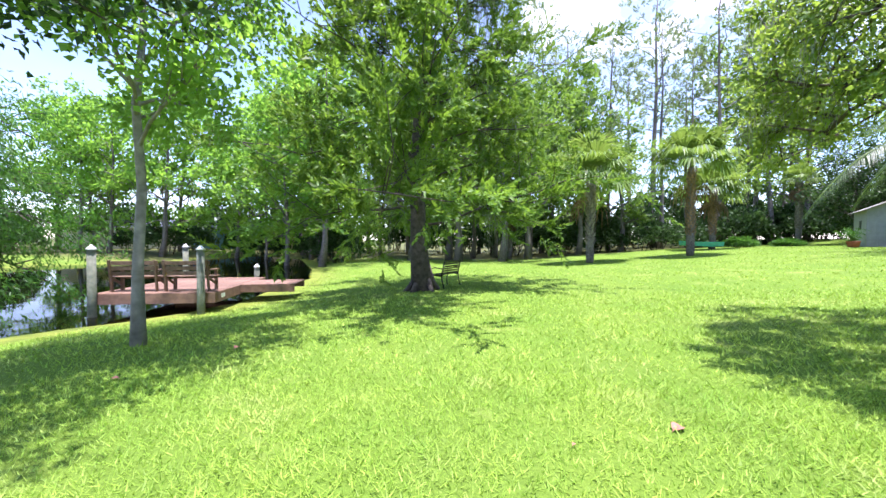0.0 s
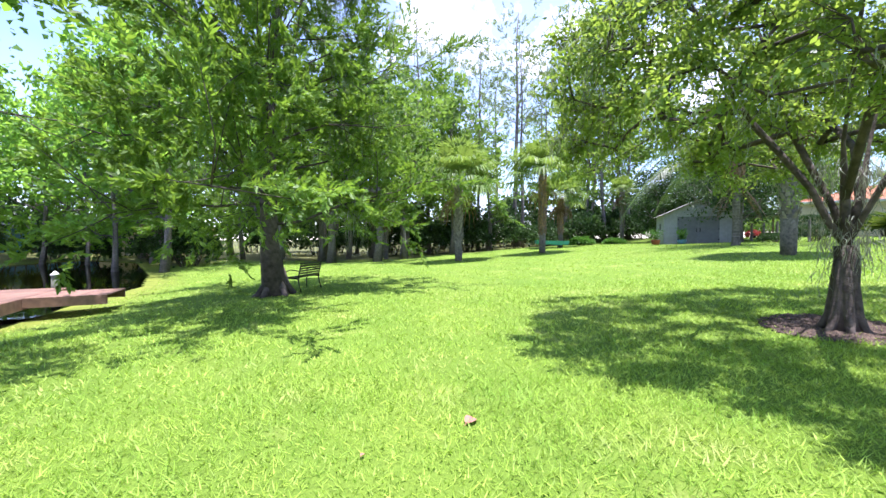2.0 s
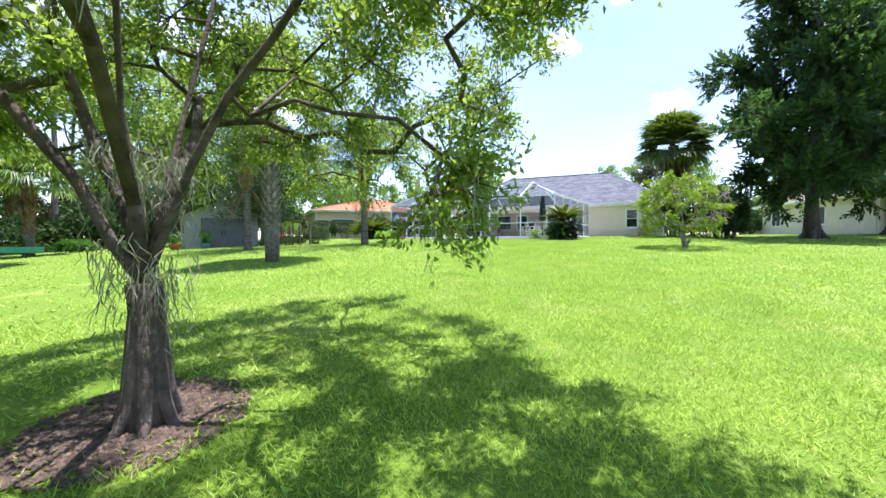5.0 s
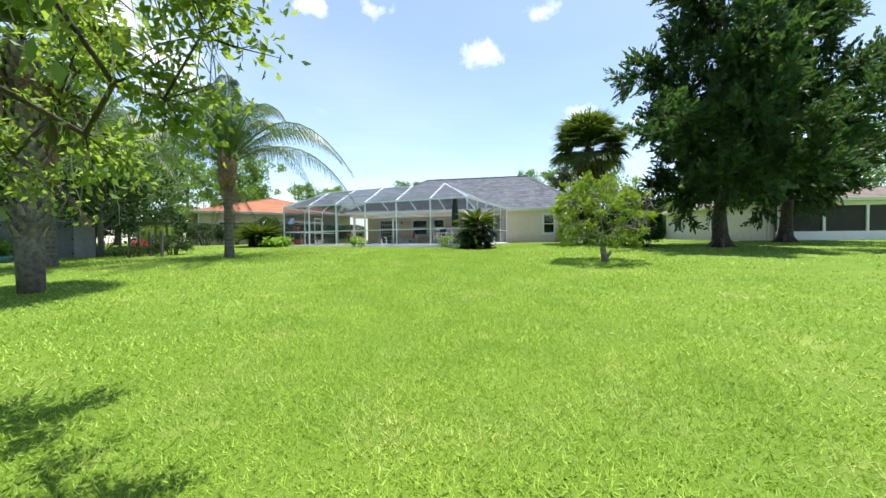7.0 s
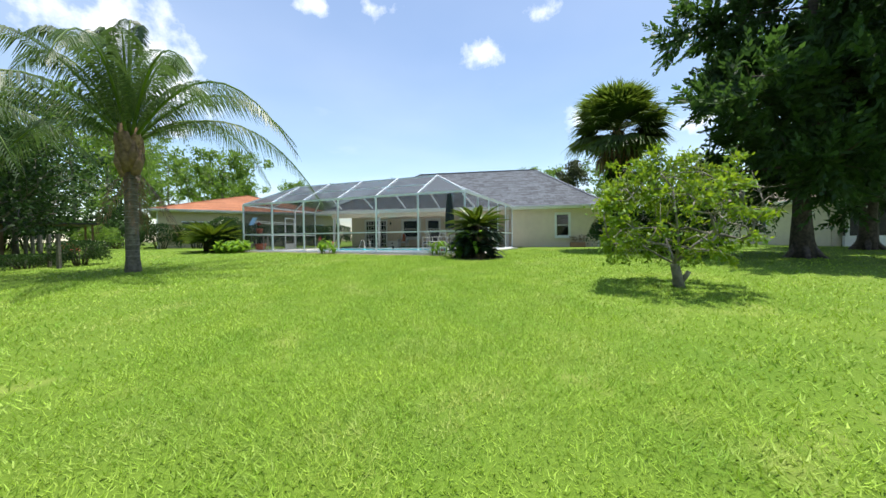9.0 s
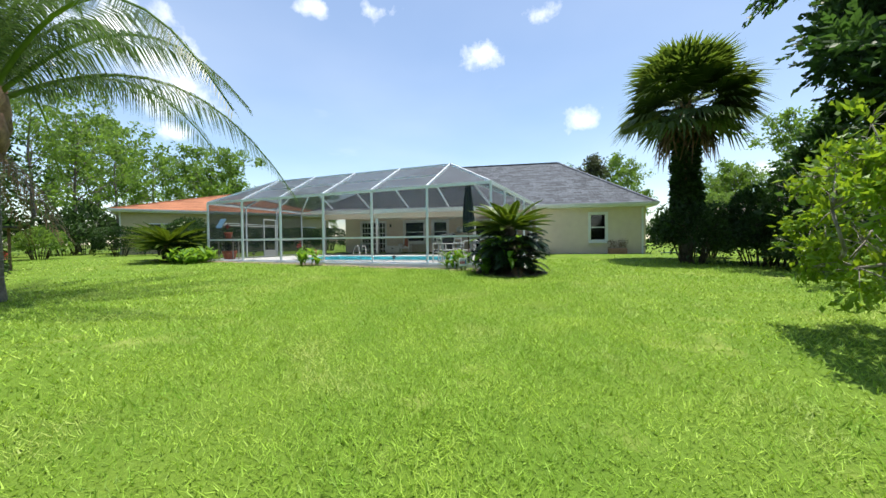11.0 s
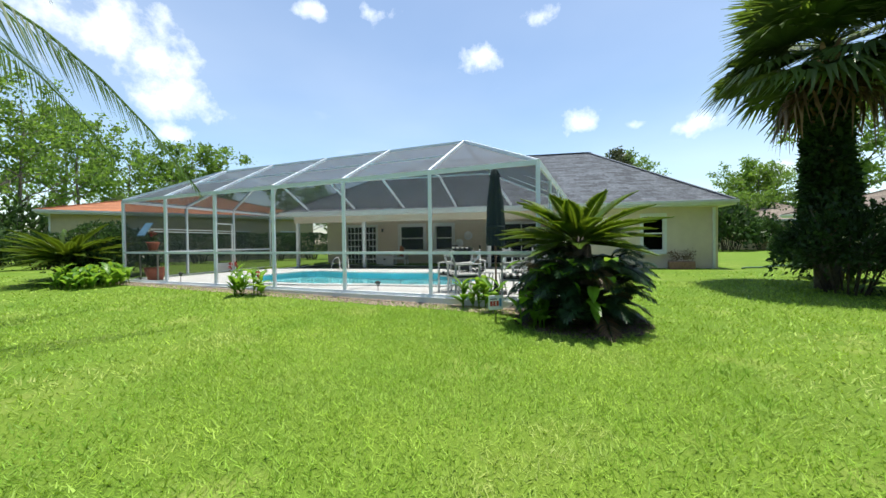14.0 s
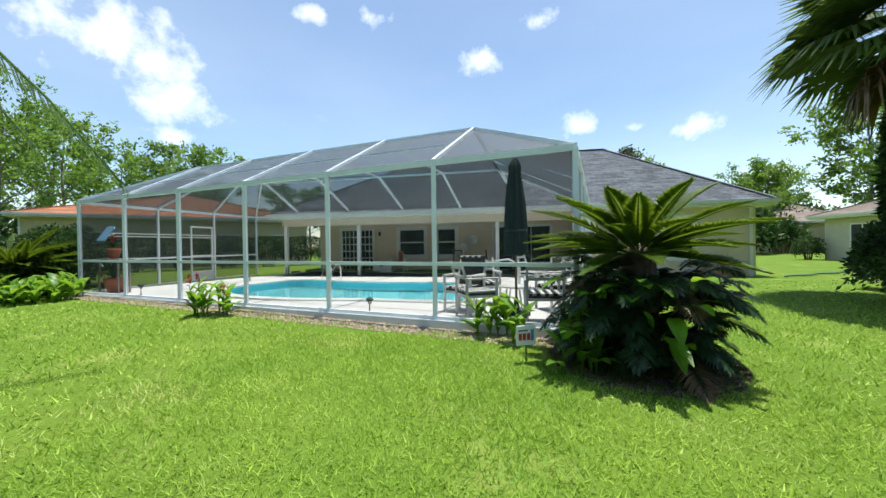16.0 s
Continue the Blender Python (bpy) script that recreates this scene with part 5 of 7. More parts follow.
def blade_leaf(rng, p, d, L, W, bend, k=5):
    """A broad leaf as a strip of quads, folded on its midrib."""
    d = unit(np.asarray(d, float))
    s = unit(np.cross(d, [0, 0, 1.0]) + 1e-6)
    n = np.cross(s, d)
    q, prev = [], None
    for i in range(k + 1):
        t = i / k
        c = p + d * L * t - np.array([0, 0, bend * L * t * t])
        w = W * math.sin(math.pi * min(0.98, 0.08 + 0.9 * t)) ** 0.8
        row = (c - s * w + n * w * 0.35, c, c + s * w + n * w * 0.35)
        if prev:
            q.append([prev[0], prev[1], row[1], row[0]])
            q.append([prev[1], prev[2], row[2], row[1]])
        prev = row
    return q


def canna_clump(base, seed, stems, h, label, spread=0.5, bloom=True):
    rng = np.random.default_rng(seed)
    root = thing("canna_clump", label, "plant", pose(*base))
    for i in range(stems):
        a = rng.uniform(0, 6.28)
        o = np.array([math.cos(a), math.sin(a), 0]) * spread * math.sqrt(rng.random())
        hh = h * rng.uniform(0.6, 1.1)
        top = o + [rng.normal(0, 0.06), rng.normal(0, 0.06), hh]
        stem = tubes("stem", [(np.array([o - [0, 0, 0.03], (o + top) / 2, top]), np.array([0.014, 0.011, 0.006]))], M["canna_leaf"], root, 5)
        for j in range(5):
            f = 0.15 + 0.8 * j / 5
            az = j * 2.4 + a
            el = rng.uniform(0.6, 1.15)
            q = blade_leaf(rng, o + (top - o) * f, [math.cos(az) * math.cos(el), math.sin(az) * math.cos(el), math.sin(el)], rng.uniform(0.3, 0.5), rng.uniform(0.05, 0.085), 0.35)
            put("leaf", quads_mesh("leaf", np.array(q), 4, M["canna_leaf"]), stem)
        if bloom and i % 4 == 0:
            put("bloom", quads_mesh("bloom", leaves_on([(top, top + [0, 0, 0.14])], rng, 30, 0.05, 0.03, 0.015, 0.0), 4, M["bloom_red"]), stem, "red flower spike")
    return root


canna_clump(at(31.0, 6.07), 61, 10, 0.66, "clump of bright green canna at the deck's edge", 0.45)
canna_clump(at(29.2, 0.7), 62, 9, 0.55, "young canna shoots beside the sago palm", 0.4, False)
canna_clump(at(32.75, 12.0), 63, 46, 0.62, "thick bed of bright canna beside the enclosure", 0.85, False)
canna_clump(at(28.1, -0.15), 64, 12, 0.75, "broad-leaved canna under the sago palm", 0.35, False)


def understory(base, seed, radius, h, label):
    """The dark mass of split-leaf plants under the sago palm."""
    rng = np.random.default_rng(seed)
    root = thing("philodendron", label, "plant", pose(*base))
    q, rach, dead = [], [], []
    for i in range(250):
        a = rng.uniform(0, 6.28)
        R = radius * math.sqrt(rng.random()) * 0.72
        o = np.array([math.cos(a) * R, math.sin(a) * R, rng.uniform(0.05, h * 0.8)])
        el = rng.uniform(0.0, 1.1)
        d = np.array([math.cos(a) * math.cos(el), math.sin(a) * math.cos(el), math.sin(el)]) + rng.normal(0, 0.15, 3)
        r, qq = pinnate(rng, o, d, rng.uniform(0.35, 0.62), 26, 0.24, 0.032, 0.6, ldroop=0.35, vee=0.2)
        rach.append(r)
        (dead if i % 14 == 0 else q).append(qq)
    for i in range(26):
        a = rng.uniform(1.6, 3.5)
        R = radius * rng.uniform(0.75, 1.0)
        o = np.array([math.cos(a) * R, math.sin(a) * R, rng.uniform(0.35, h * 0.75)])
        d = np.array([math.cos(a), math.sin(a), rng.uniform(0.3, 1.2)]) + rng.normal(0, 0.4, 3)
        put("broad_leaf", quads_mesh("broad_leaf", np.array(blade_leaf(rng, o, d, rng.uniform(0.28, 0.45), rng.uniform(0.05, 0.085), 0.4)), 4, M["canna_leaf"]), root, "broad pale green leaf")
    tubes("stalk", rach, M["philo_leaf"], root, 4)
    put("foliage", quads_mesh("foliage", np.concatenate(q), 4, M["philo_leaf"]), root, "dark green split leaves")
    put("dead_foliage", quads_mesh("dead_foliage", np.concatenate(dead), 4, M["dead_leaf"]), root, "dry brown leaves")
    return root


understory(at(28.3, -0.95), 71, 0.95, 1.35, "dark split-leaf plants massed under the sago palm")


def shrub(base, seed, rx, ry, h, count, length, width, leaf, label, name="shrub", category="shrub", rot=0.0, boxy=False, group=""):
    """A bush: stems and a shell of leaves with an uneven outline."""
    rng = np.random.default_rng(seed)
    root = thing(name, label, category, pose(*base, 0, 0, rot), group)
    st = []
    for i in range(14):
        a = i * 2.4
        e = np.array([math.cos(a) * rx * 0.7, math.sin(a) * ry * 0.7, h * rng.uniform(0.5, 0.85)])
        st.append((np.array([[e[0] * 0.3, e[1] * 0.3, -0.05], e * 0.55, e]), np.array([0.025, 0.018, 0.008])))
    tubes("stem", st, M["bark"], root, 5)
    nrm = rng.normal(size=(count, 3))
    nrm[:, 2] = np.abs(nrm[:, 2]) * 1.0 - 0.25
    u = unit(nrm)
    if boxy:
        u = u / (np.max(np.abs(u), axis=1, keepdims=True) ** 0.75)
    lump = 0.82 + 0.2 * np.sin(u[:, 0] * 5 + seed) * np.sin(u[:, 1] * 6 + u[:, 2] * 4)
    if boxy:
        lump = 0.93 + 0.05 * lump
    shell = lump * (1 - 0.45 * rng.random(count) ** 2.2)
    pos = u * shell[:, None] * [rx, ry, h * 0.62] + [0, 0, h * 0.4]
    pos[:, 2] = np.maximum(pos[:, 2], 0.03)
    q = leaf_quads(pos, u + rng.normal(0, 0.7, (count, 3)), length, width, rng, 0.1)
    put("foliage", quads_mesh("foliage", q, 4, M[leaf]), root)
    return root


shrub(at(31.6, -7.6), 81, 0.5, 0.5, 5.6, 6500, 0.2, 0.09, "hedge_leaf", "dark vines massed round the palm trunk", "vine", "vine")
shrub(at(30.0, -9.6), 82, 1.7, 1.5, 3.0, 9000, 0.16, 0.06, "cedar_dark", "dark juniper bush in the shade")
shrub(at(28.3, -9.2), 83, 1.2, 1.1, 1.2, 5000, 0.1, 0.05, "hedge_leaf", "low dark shrub beside the cedar")
shrub(at(31.0, -7.5), 86, 1.6, 1.5, 2.2, 6000, 0.14, 0.06, "hedge_leaf", "dark leafy shrubs at the foot of the palm")
shrub(at(30.0, -9.0), 87, 1.7, 1.5, 1.7, 6000, 0.13, 0.06, "hedge_leaf", "dark leafy shrubs in the conifer's shade")
shrub(at(33.3, -9.4), 84, 1.0, 0.9, 1.0, 3500, 0.14, 0.05, "philo_leaf", "ferny shrub by the vine-covered palm")
shrub(at(33.9, 13.0), 88, 1.1, 0.9, 1.2, 3500, 0.12, 0.06, "hedge_leaf", "dark shrub beside the sago palm")
shrub(at(34.9, 13.6), 89, 1.5, 1.1, 2.0, 6000, 0.12, 0.06, "hedge_leaf", "tall dark shrub behind the sago palm")
shrub(at(35.6, 14.3), 85, 2.4, 1.3, 2.1, 9000, 0.12, 0.06, "hedge_leaf", "dark green rounded hedge by the enclosure")
HEDGE = "clipped dark hedge along the neighbouring wall"
for i in range(7):
    shrub(at(39.6 + 1.41 * i, 21.8 - 1.69 * i), 90 + i, 1.3, 0.7, 1.8, 4200, 0.13, 0.06, "hedge_leaf", HEDGE, "hedge", "hedge", rot=-50, boxy=True, group="hedge along the wall")
shrub(at(27.05, 14.6), 101, 0.75, 0.75, 0.95, 4500, 0.07, 0.04, "hedge_leaf", "clipped round boxwood ball", "hedge", "hedge", boxy=True)
shrub(at(26.3, 16.0), 102, 1.2, 0.5, 0.5, 4000, 0.08, 0.04, "hedge_leaf", "low clipped dark hedge", "hedge", "hedge", boxy=True)
shrub(at(33.5, 22.2), 103, 0.5, 0.5, 0.7, 900, 0.1, 0.05, "bloom_red", "red-leaved shrub by the tan house")
shrub(at(36.5, 23.5), 104, 1.4, 1.4, 1.8, 3500, 0.14, 0.06, "wood_leaf", "loose green shrub by the tan house")
shrub(at(47.9, -19.2), 105, 0.6, 0.6, 1.3, 2200, 0.1, 0.05, "hedge_leaf", "clipped shrub at the house corner", boxy=True)

# ---- woods ----


def pine(base, seed, h, r, label, group="woods"):
    return tree("pine_tree", label, base, seed, h, r, 4.2, 17, 0.5, 0, 0.42, 0.1, "pine_leaf", "bark_grey", up=0.35, twigs=5, shape=roundish, forks=1, group=group, wob=0.05, spray=(230, 9, 0.55), limb=0.42)


def broad(base, seed, h, r, spread, leaf, label, leaves=3000, ls=0.46, first=0.22, group="woods", bark="bark_grey", moss=0):
    return tree("woodland_tree", label, base, seed, h, r, spread, 22, first, leaves, ls, ls * 0.55, leaf, bark, 0.4, up=0.35, twigs=7, shape=roundish, forks=3, group=group, moss=moss, moss_len=1.2)


p1 = pine(at(27.5, 38.5), 201, 27, 0.3, "tall bare-trunked pine at the edge of the woods")
p2 = pine(at(31.5, 37.0), 202, 25, 0.27, "tall pine with a thin open crown")
b1 = broad(at(12, 42), 203, 17, 0.24, 5.2, "wood_leaf", "leafy green tree in the woods")
b2 = broad(at(4.6, 30), 204, 14, 0.3, 3.6, "wood_leaf", "moss-hung cypress at the lawn's edge", moss=60)
b3 = broad(at(-8.8, 28), 205, 16, 0.22, 5.0, "maple_leaf", "bright green tree by the pond", first=0.15, leaves=4200)
wr = np.random.default_rng(55)


def scatter(src, spots, smin=0.8, smax=1.2):
    for x, y in spots:
        k = wr.uniform(smin, smax)
        copy_thing(src, pose(x, y, gz(x, y), 0, 0, wr.uniform(0, 360)) @ Matrix.Diagonal((k, k, k * wr.uniform(0.92, 1.1), 1)))


scatter(p1, [(24, 44), (20, 47), (34, 43), (16, 50), (30, 48), (9, 52), (2, 56), (26, 54)])
scatter(p2, [(33, 41), (22.5, 40), (28, 44), (12, 47), (18, 42), (6, 47), (-4, 52)])
scatter(b1, [(7, 44), (1, 46), (-4, 44), (35, 48), (14, 52), (-9, 47), (5, 54), (21, 54), (34.5, 36.5), (36.5, 41), (40, 46)])
scatter(b1, [(52, 38), (47, 37), (60, 42)], 0.7, 0.85)
scatter(b2, [(3, 39), (7.4, 33.5), (0.5, 34), (1.2, 30.5), (13, 37), (5.5, 41), (17.5, 38), (-3, 38), (9.0, 40), (-2.6, 31)], 0.8, 1.1)
scatter(b3, [(-27, 37), (-33, 38), (-22, 41), (-38, 42), (-18, 39), (-10.5, 33), (-12, 29.5), (-6, 37), (-13, 38), (-16, 44), (-22, 47), (-30, 44), (-36, 38), (-44, 32), (-52, 24), (-58, 40), (-46, 46), (-60, 12)], 0.8, 1.15)
u1 = shrub(at(12, 38.5), 111, 2.6, 2.0, 3.2, 1500, 0.40, 0.175, "hedge_leaf", "dense undergrowth in the shade of the woods", "undergrowth", "shrub", group="undergrowth")
u2 = shrub(at(20, 36), 112, 2.4, 1.9, 2.6, 1500, 0.33, 0.16, "hedge_leaf", "dark undergrowth bush at the edge of the woods", "undergrowth", "shrub", group="undergrowth")
scatter(u1, [(16, 41), (22, 43), (27, 41), (31, 39.5), (35, 38), (38.5, 33), (41, 37), (8, 45), (0, 49), (-5, 48), (13, 46), (4, 50), (19, 48), (26, 47), (33, 44), (-12, 43), (45, 30)], 1.0, 1.5)
scatter(u2, [(24, 37.5), (28.5, 36.5), (32.5, 34.5), (34.5, 30.5), (25.8, 40), (17, 39), (38, 29.5), (30, 38.5), (36.5, 35), (-10, 36), (-14, 41), (-8.5, 31.5), (-20, 43), (-28, 39), (-38, 33), (-48, 26), (42, 28), (-44, 40), (-36, 44), (-30, 47), (-24, 46), (-16, 47), (-52, 36), (33.5, 38), (35.5, 43), (37.5, 38.5), (60, -24), (68, -18), (58, -32), (72, -10), (64, -40)], 0.9, 1.4)
scatter(u1, [(-20, 56), (-8, 58), (2, 62), (12, 60), (22, 62), (32, 58), (42, 56), (50, 50), (-32, 56), (-44, 54), (-58, 48), (-62, 34), (-64, 20), (54, 60)], 2.0, 2.6)
fern = shrub(at(24.5, 31.8), 113, 1.3, 1.0, 0.8, 2600, 0.3, 0.06, "willow_leaf", "bright palmetto clump at the woods' edge", "palmetto", "shrub", group="palmettos")
scatter(fern, [(27, 30.2), (30.5, 27.5)], 0.7, 1.0)

# weeping willow on the bank and trees round the pond
wt = tree("willow_tree", "weeping willow trailing over the pond bank", at(-12.6, 8.8), 77, 7.4, 0.2, 3.0, 26, 0.25, 46000, 0.16, 0.036, "willow_leaf", "bark", 0.2, up=0.45, twigs=9, droop=0.6, ldroop=0.9, shape=roundish, forks=4, along=0.5)
tree("live_oak", "dark leafy bough of an oak beside the pond", at(-5.3, 2.5), 78, 7.5, 0.16, 2.5, 22, 0.42, 16000, 0.12, 0.06, "hedge_leaf", "bark", 0.2, up=0.4, twigs=7, shape=roundish, forks=3)
# trees beyond the fence, behind the houses, and the far ring
b4 = broad(at(27.5, 19.0), 206, 6.5, 0.16, 3.0, "hedge_leaf", "dark leafy tree by the wire fence", leaves=8500, ls=0.22, group="trees by the fence")
scatter(b4, [(33.5, 27.5), (30.0, 28.0), (31.5, 23.0)], 0.75, 1.0)
b5 = broad(at(75, 40), 207, 14, 0.3, 5.5, "wood_leaf", "broad green tree behind the houses", leaves=5200, ls=0.52, group="trees behind the houses")
scatter(b5, [(66, 50), (84, 44), (92, 52), (98, 32), (112, 14), (104, 40), (70, -44), (84, -44), (62, -52), (95, -30), (108, -18), (78, 52), (24, -48), (-10, -44)], 0.8, 1.15)
scatter(p1, [(90, 58)], 0.5, 0.62)
scatter(b5, [(86, -45), (94, -48)], 0.7, 0.8)
scatter(u1, [(60, -27), (64, -32), (71, -31), (76, -39), (58, -22), (82, -31), (88, -37), (70, -46), (62, -38)], 1.0, 1.5)
scatter(b1, [(4, -40), (40, -48), (-30, -30), (-50, -25)], 0.8, 1.1)
scatter(b5, [(66, -29.5), (74, -34), (82, -37), (90, -26), (100, -10)], 0.35, 0.5)
tree("magnolia_tree", "thin dark magnolia top behind the roof", at(57, -12.5), 208, 8.6, 0.16, 1.7, 14, 0.6, 2600, 0.3, 0.14, "magnolia_leaf", "bark", 0.25, up=0.5, twigs=5, shape=roundish)

# ---- dock on the pond ----
DECK = -0.02
DM = frame_of((-9.05, 9.95, 0), radians(8))
dock = thing("dock", "reddish wooden pond dock with square rim and ramp", "dock", DM)
DW, DL = 2.9, 4.2
bn = [bpy.data.meshes.new("plank") for _ in range(2)]
for me, w in zip(bn, (DW, DL)):
    b_ = box((0, w, 0.004, 0.136, -0.035, 0.0))
    bmesh.ops.bevel(b_, geom=list(b_.edges), offset=0.004, segments=1, affect="EDGES")
    b_.to_mesh(me)
    b_.free()
    me.materials.append(M["dock_wood"])
for i in range(30):
    put("plank", bn[0], dock, m=pose(0, 0.14 * i, DECK))
for x0, x1, y0, y1 in ((-0.04, DW + 0.04, -0.05, -0.005), (-0.04, DW + 0.04, DL, DL + 0.045), (-0.045, -0.002, 0, DL), (DW + 0.002, DW + 0.045, 0, DL)):
    part("rim_board", box((x0, x1, y0, y1, DECK - 0.29, DECK - 0.01)), M["dock_wood"], dock, bevel=0.004)
for y in (0.3, 1.4, 2.6, 3.8):
    part("joist", box((0.0, DW, y, y + 0.05, DECK - 0.27, DECK - 0.04)), M["dock_wood"], dock)


def piling(x, y, top):
    root = part("piling", bmesh.new(), M["pile"], dock, "weathered green-grey piling")
    V, F = tube_arrays([(np.array([[x, y, -1.6], [x, y, DECK], [x, y, top]]), np.array([0.098, 0.096, 0.094]))], 14)
    root.data = mesh_of("piling", V, F, M["pile"], True)
    V, F = tube_arrays([(np.array([[x, y, top], [x, y, top + 0.03], [x, y, top + 0.1], [x, y, top + 0.13]]), np.array([0.112, 0.108, 0.04, 0.01]))], 14)
    put("cap", mesh_of("cap", V, F, M["white"], True), root, "pale conical cap")


for x, y, top in ((0.08, -0.18, 1.12), (DW - 0.25, -0.16, 1.12), (0.1, DL + 0.16, 1.1), (DW - 0.3, DL + 0.16, 0.35)):
    piling(x, y, top)
ramp = part("ramp", box((DW + 0.05, DW + 0.1, 1.75, 3.15, DECK - 0.2, DECK - 0.01)), M["dock_wood"], dock)
for i in range(13):
    put("ramp_plank", mesh_of("ramp_plank", [(DW + 0.06 + 0.125 * i, 1.7, DECK + 0.004), (DW + 0.18 + 0.125 * i, 1.7, DECK + 0.004), (DW + 0.18 + 0.125 * i, 3.2, DECK + 0.004), (DW + 0.06 + 0.125 * i, 3.2, DECK + 0.004), (DW + 0.06 + 0.125 * i, 1.7, DECK - 0.03), (DW + 0.18 + 0.125 * i, 1.7, DECK - 0.03), (DW + 0.18 + 0.125 * i, 3.2, DECK - 0.03), (DW + 0.06 + 0.125 * i, 3.2, DECK - 0.03)], [(0, 1, 2, 3), (7, 6, 5, 4), (0, 4, 5, 1), (1, 5, 6, 2), (2, 6, 7, 3), (3, 7, 4, 0)], M["dock_wood"]), ramp)
for y in (1.7, 3.16):
    part("ramp_stringer", box((DW + 0.06, DW + 1.68, y, y + 0.04, DECK - 0.24, DECK - 0.032)), M["dock_wood"], ramp)
part("name_plate", box((DW - 0.02, DW + 0.05, 0.35, 0.6, DECK - 0.2, DECK - 0.09)), M["white"], dock, "small white plate")


def dock_bench(m):
    root = thing("garden_bench", "brown slatted wooden bench facing the pond", "bench", m, group="benches on the dock")
    for i in range(3):
        part("back_slat", bar((0.03, -0.05 - 0.02 * i, 0.52 + 0.15 * i), (1.37, -0.05 - 0.02 * i, 0.52 + 0.15 * i), 0.025, 0.11), M["bench_wood"], root, bevel=0.004)
    for i in range(4):
        part("seat_slat", box((0.0, 1.4, 0.02 + 0.115 * i, 0.12 + 0.115 * i, 0.41, 0.435)), M["bench_wood"], root, bevel=0.004)
    for x in (0.06, 1.26):
        part("leg", bar((x + 0.04, 0.0, 0), (x + 0.04, -0.12, 0.9), 0.075, 0.045, (1, 0, 0)), M["bench_wood"], root)
        part("leg", box((x, x + 0.08, 0.4, 0.46, 0, 0.6)), M["bench_wood"], root)
        part("arm", box((x - 0.01, x + 0.09, -0.08, 0.5, 0.6, 0.63)), M["bench_wood"], root, bevel=0.004)
        part("brace", bar((x + 0.04, 0.02, 0.38), (x + 0.04, 0.44, 0.16), 0.04, 0.06), M["bench_wood"], root)
    part("rail", box((0.06, 1.34, 0.42, 0.46, 0.33, 0.405)), M["bench_wood"], root)
    return root


bench1 = dock_bench(DM @ pose(0.16, 0.28, DECK) @ Matrix.Diagonal((0.92, 0.95, 0.95, 1)))
copy_thing(bench1, DM @ pose(1.5, 0.26, DECK, 0, 0, -3))


def iron_bench(m):
    root = thing("park_bench", "black iron garden bench under the conifer", "bench", m)
    for x in (-0.58, 0.58):
        tubes("side_frame", [(np.array([[x, 0.2, 0], [x, 0.22, 0.25], [x, 0.18, 0.42], [x, -0.2, 0.4], [x, -0.24, 0.42]]), np.full(5, 0.018)), (np.array([[x, -0.3, 0], [x, -0.22, 0.25], [x, -0.2, 0.42], [x, -0.3, 0.86]]), np.full(4, 0.018)), (np.array([[x, -0.25, 0.62], [x, 0.05, 0.66], [x, 0.2, 0.6], [x, 0.19, 0.42]]), np.full(4, 0.016))], M["black_metal"], root, 6)
    for i in range(5):
        part("seat_slat", box((-0.6, 0.6, -0.18 + 0.08 * i, -0.12 + 0.08 * i, 0.42, 0.44)), M["black_metal"], root)
    for i in range(6):
        t = i / 5
        part("back_slat", bar((-0.6, -0.21 - 0.085 * t, 0.48 + 0.36 * t), (0.6, -0.21 - 0.085 * t, 0.48 + 0.36 * t), 0.015, 0.05), M["black_metal"], root)
    return root


iron_bench(pose(*at(0.05, 12.55), 0, 0, 62))

# ---- shed, boat, fence and far houses ----
SHEDM = frame_of((24.6, 22.4, gz(25, 22)), radians(-38))
shed = thing("garden_shed", "grey metal garden shed with dark double doors", "shed", SHEDM)
SW, SD, SH = 4.3, 3.4, 2.2
wallp = []
for x in np.arange(0, SW - 0.01, 0.43):
    if 0.95 < x + 0.2 < 3.4:
        continue
    part("wall_panel", box((x, x + 0.425, 0, 0.04, 0, SH)), M["shed_metal"], shed, bevel=0.006)
for y in np.arange(0.06, SD - 0.3, 0.42):
    part("wall_panel", box((0, 0.04, y, y + 0.415, 0, SH)), M["shed_metal"], shed, bevel=0.006)
part("wall_panel", box((SW - 0.04, SW, 0.05, SD, 0, SH)), M["shed_metal"], shed)
part("wall_panel", box((0, SW, SD - 0.04, SD, 0, SH)), M["shed_metal"], shed)
part("small_window", box((-0.03, -0.002, 1.3, 1.75, 1.05, 1.55)), M["dark"], shed, "small dark window")
bm = bmesh.new()
for y in (0.0, 0.04):
    bm.faces.new([bm.verts.new(v) for v in ((0, y, SH), (SW, y, SH), (SW / 2, y, SH + 0.95))])
bm2 = list(bm.verts)
part("gable", bm, M["shed_metal"], shed)
part("lintel", box((0.86, 3.44, 0, 0.04, 2.0, SH)), M["shed_metal"], shed)
for x in (0.87, 2.16):
    d_ = part("shed_door", box((x, x + 1.28, -0.03, 0.01, 0.02, 2.0)), M["shed_door"], shed, "dark grey door leaf", bevel=0.01)
    part("handle", box((x + (1.15 if x < 1 else 0.08), x + (1.2 if x < 1 else 0.13), -0.07, -0.032, 0.9, 1.15)), M["black_metal"], d_)
    for z in (0.3, 1.05, 1.75):
        part("hinge", box((x + (0.0 if x < 1 else 1.2), x + (0.08 if x < 1 else 1.28), -0.045, -0.032, z, z + 0.08)), M["black_metal"], d_)
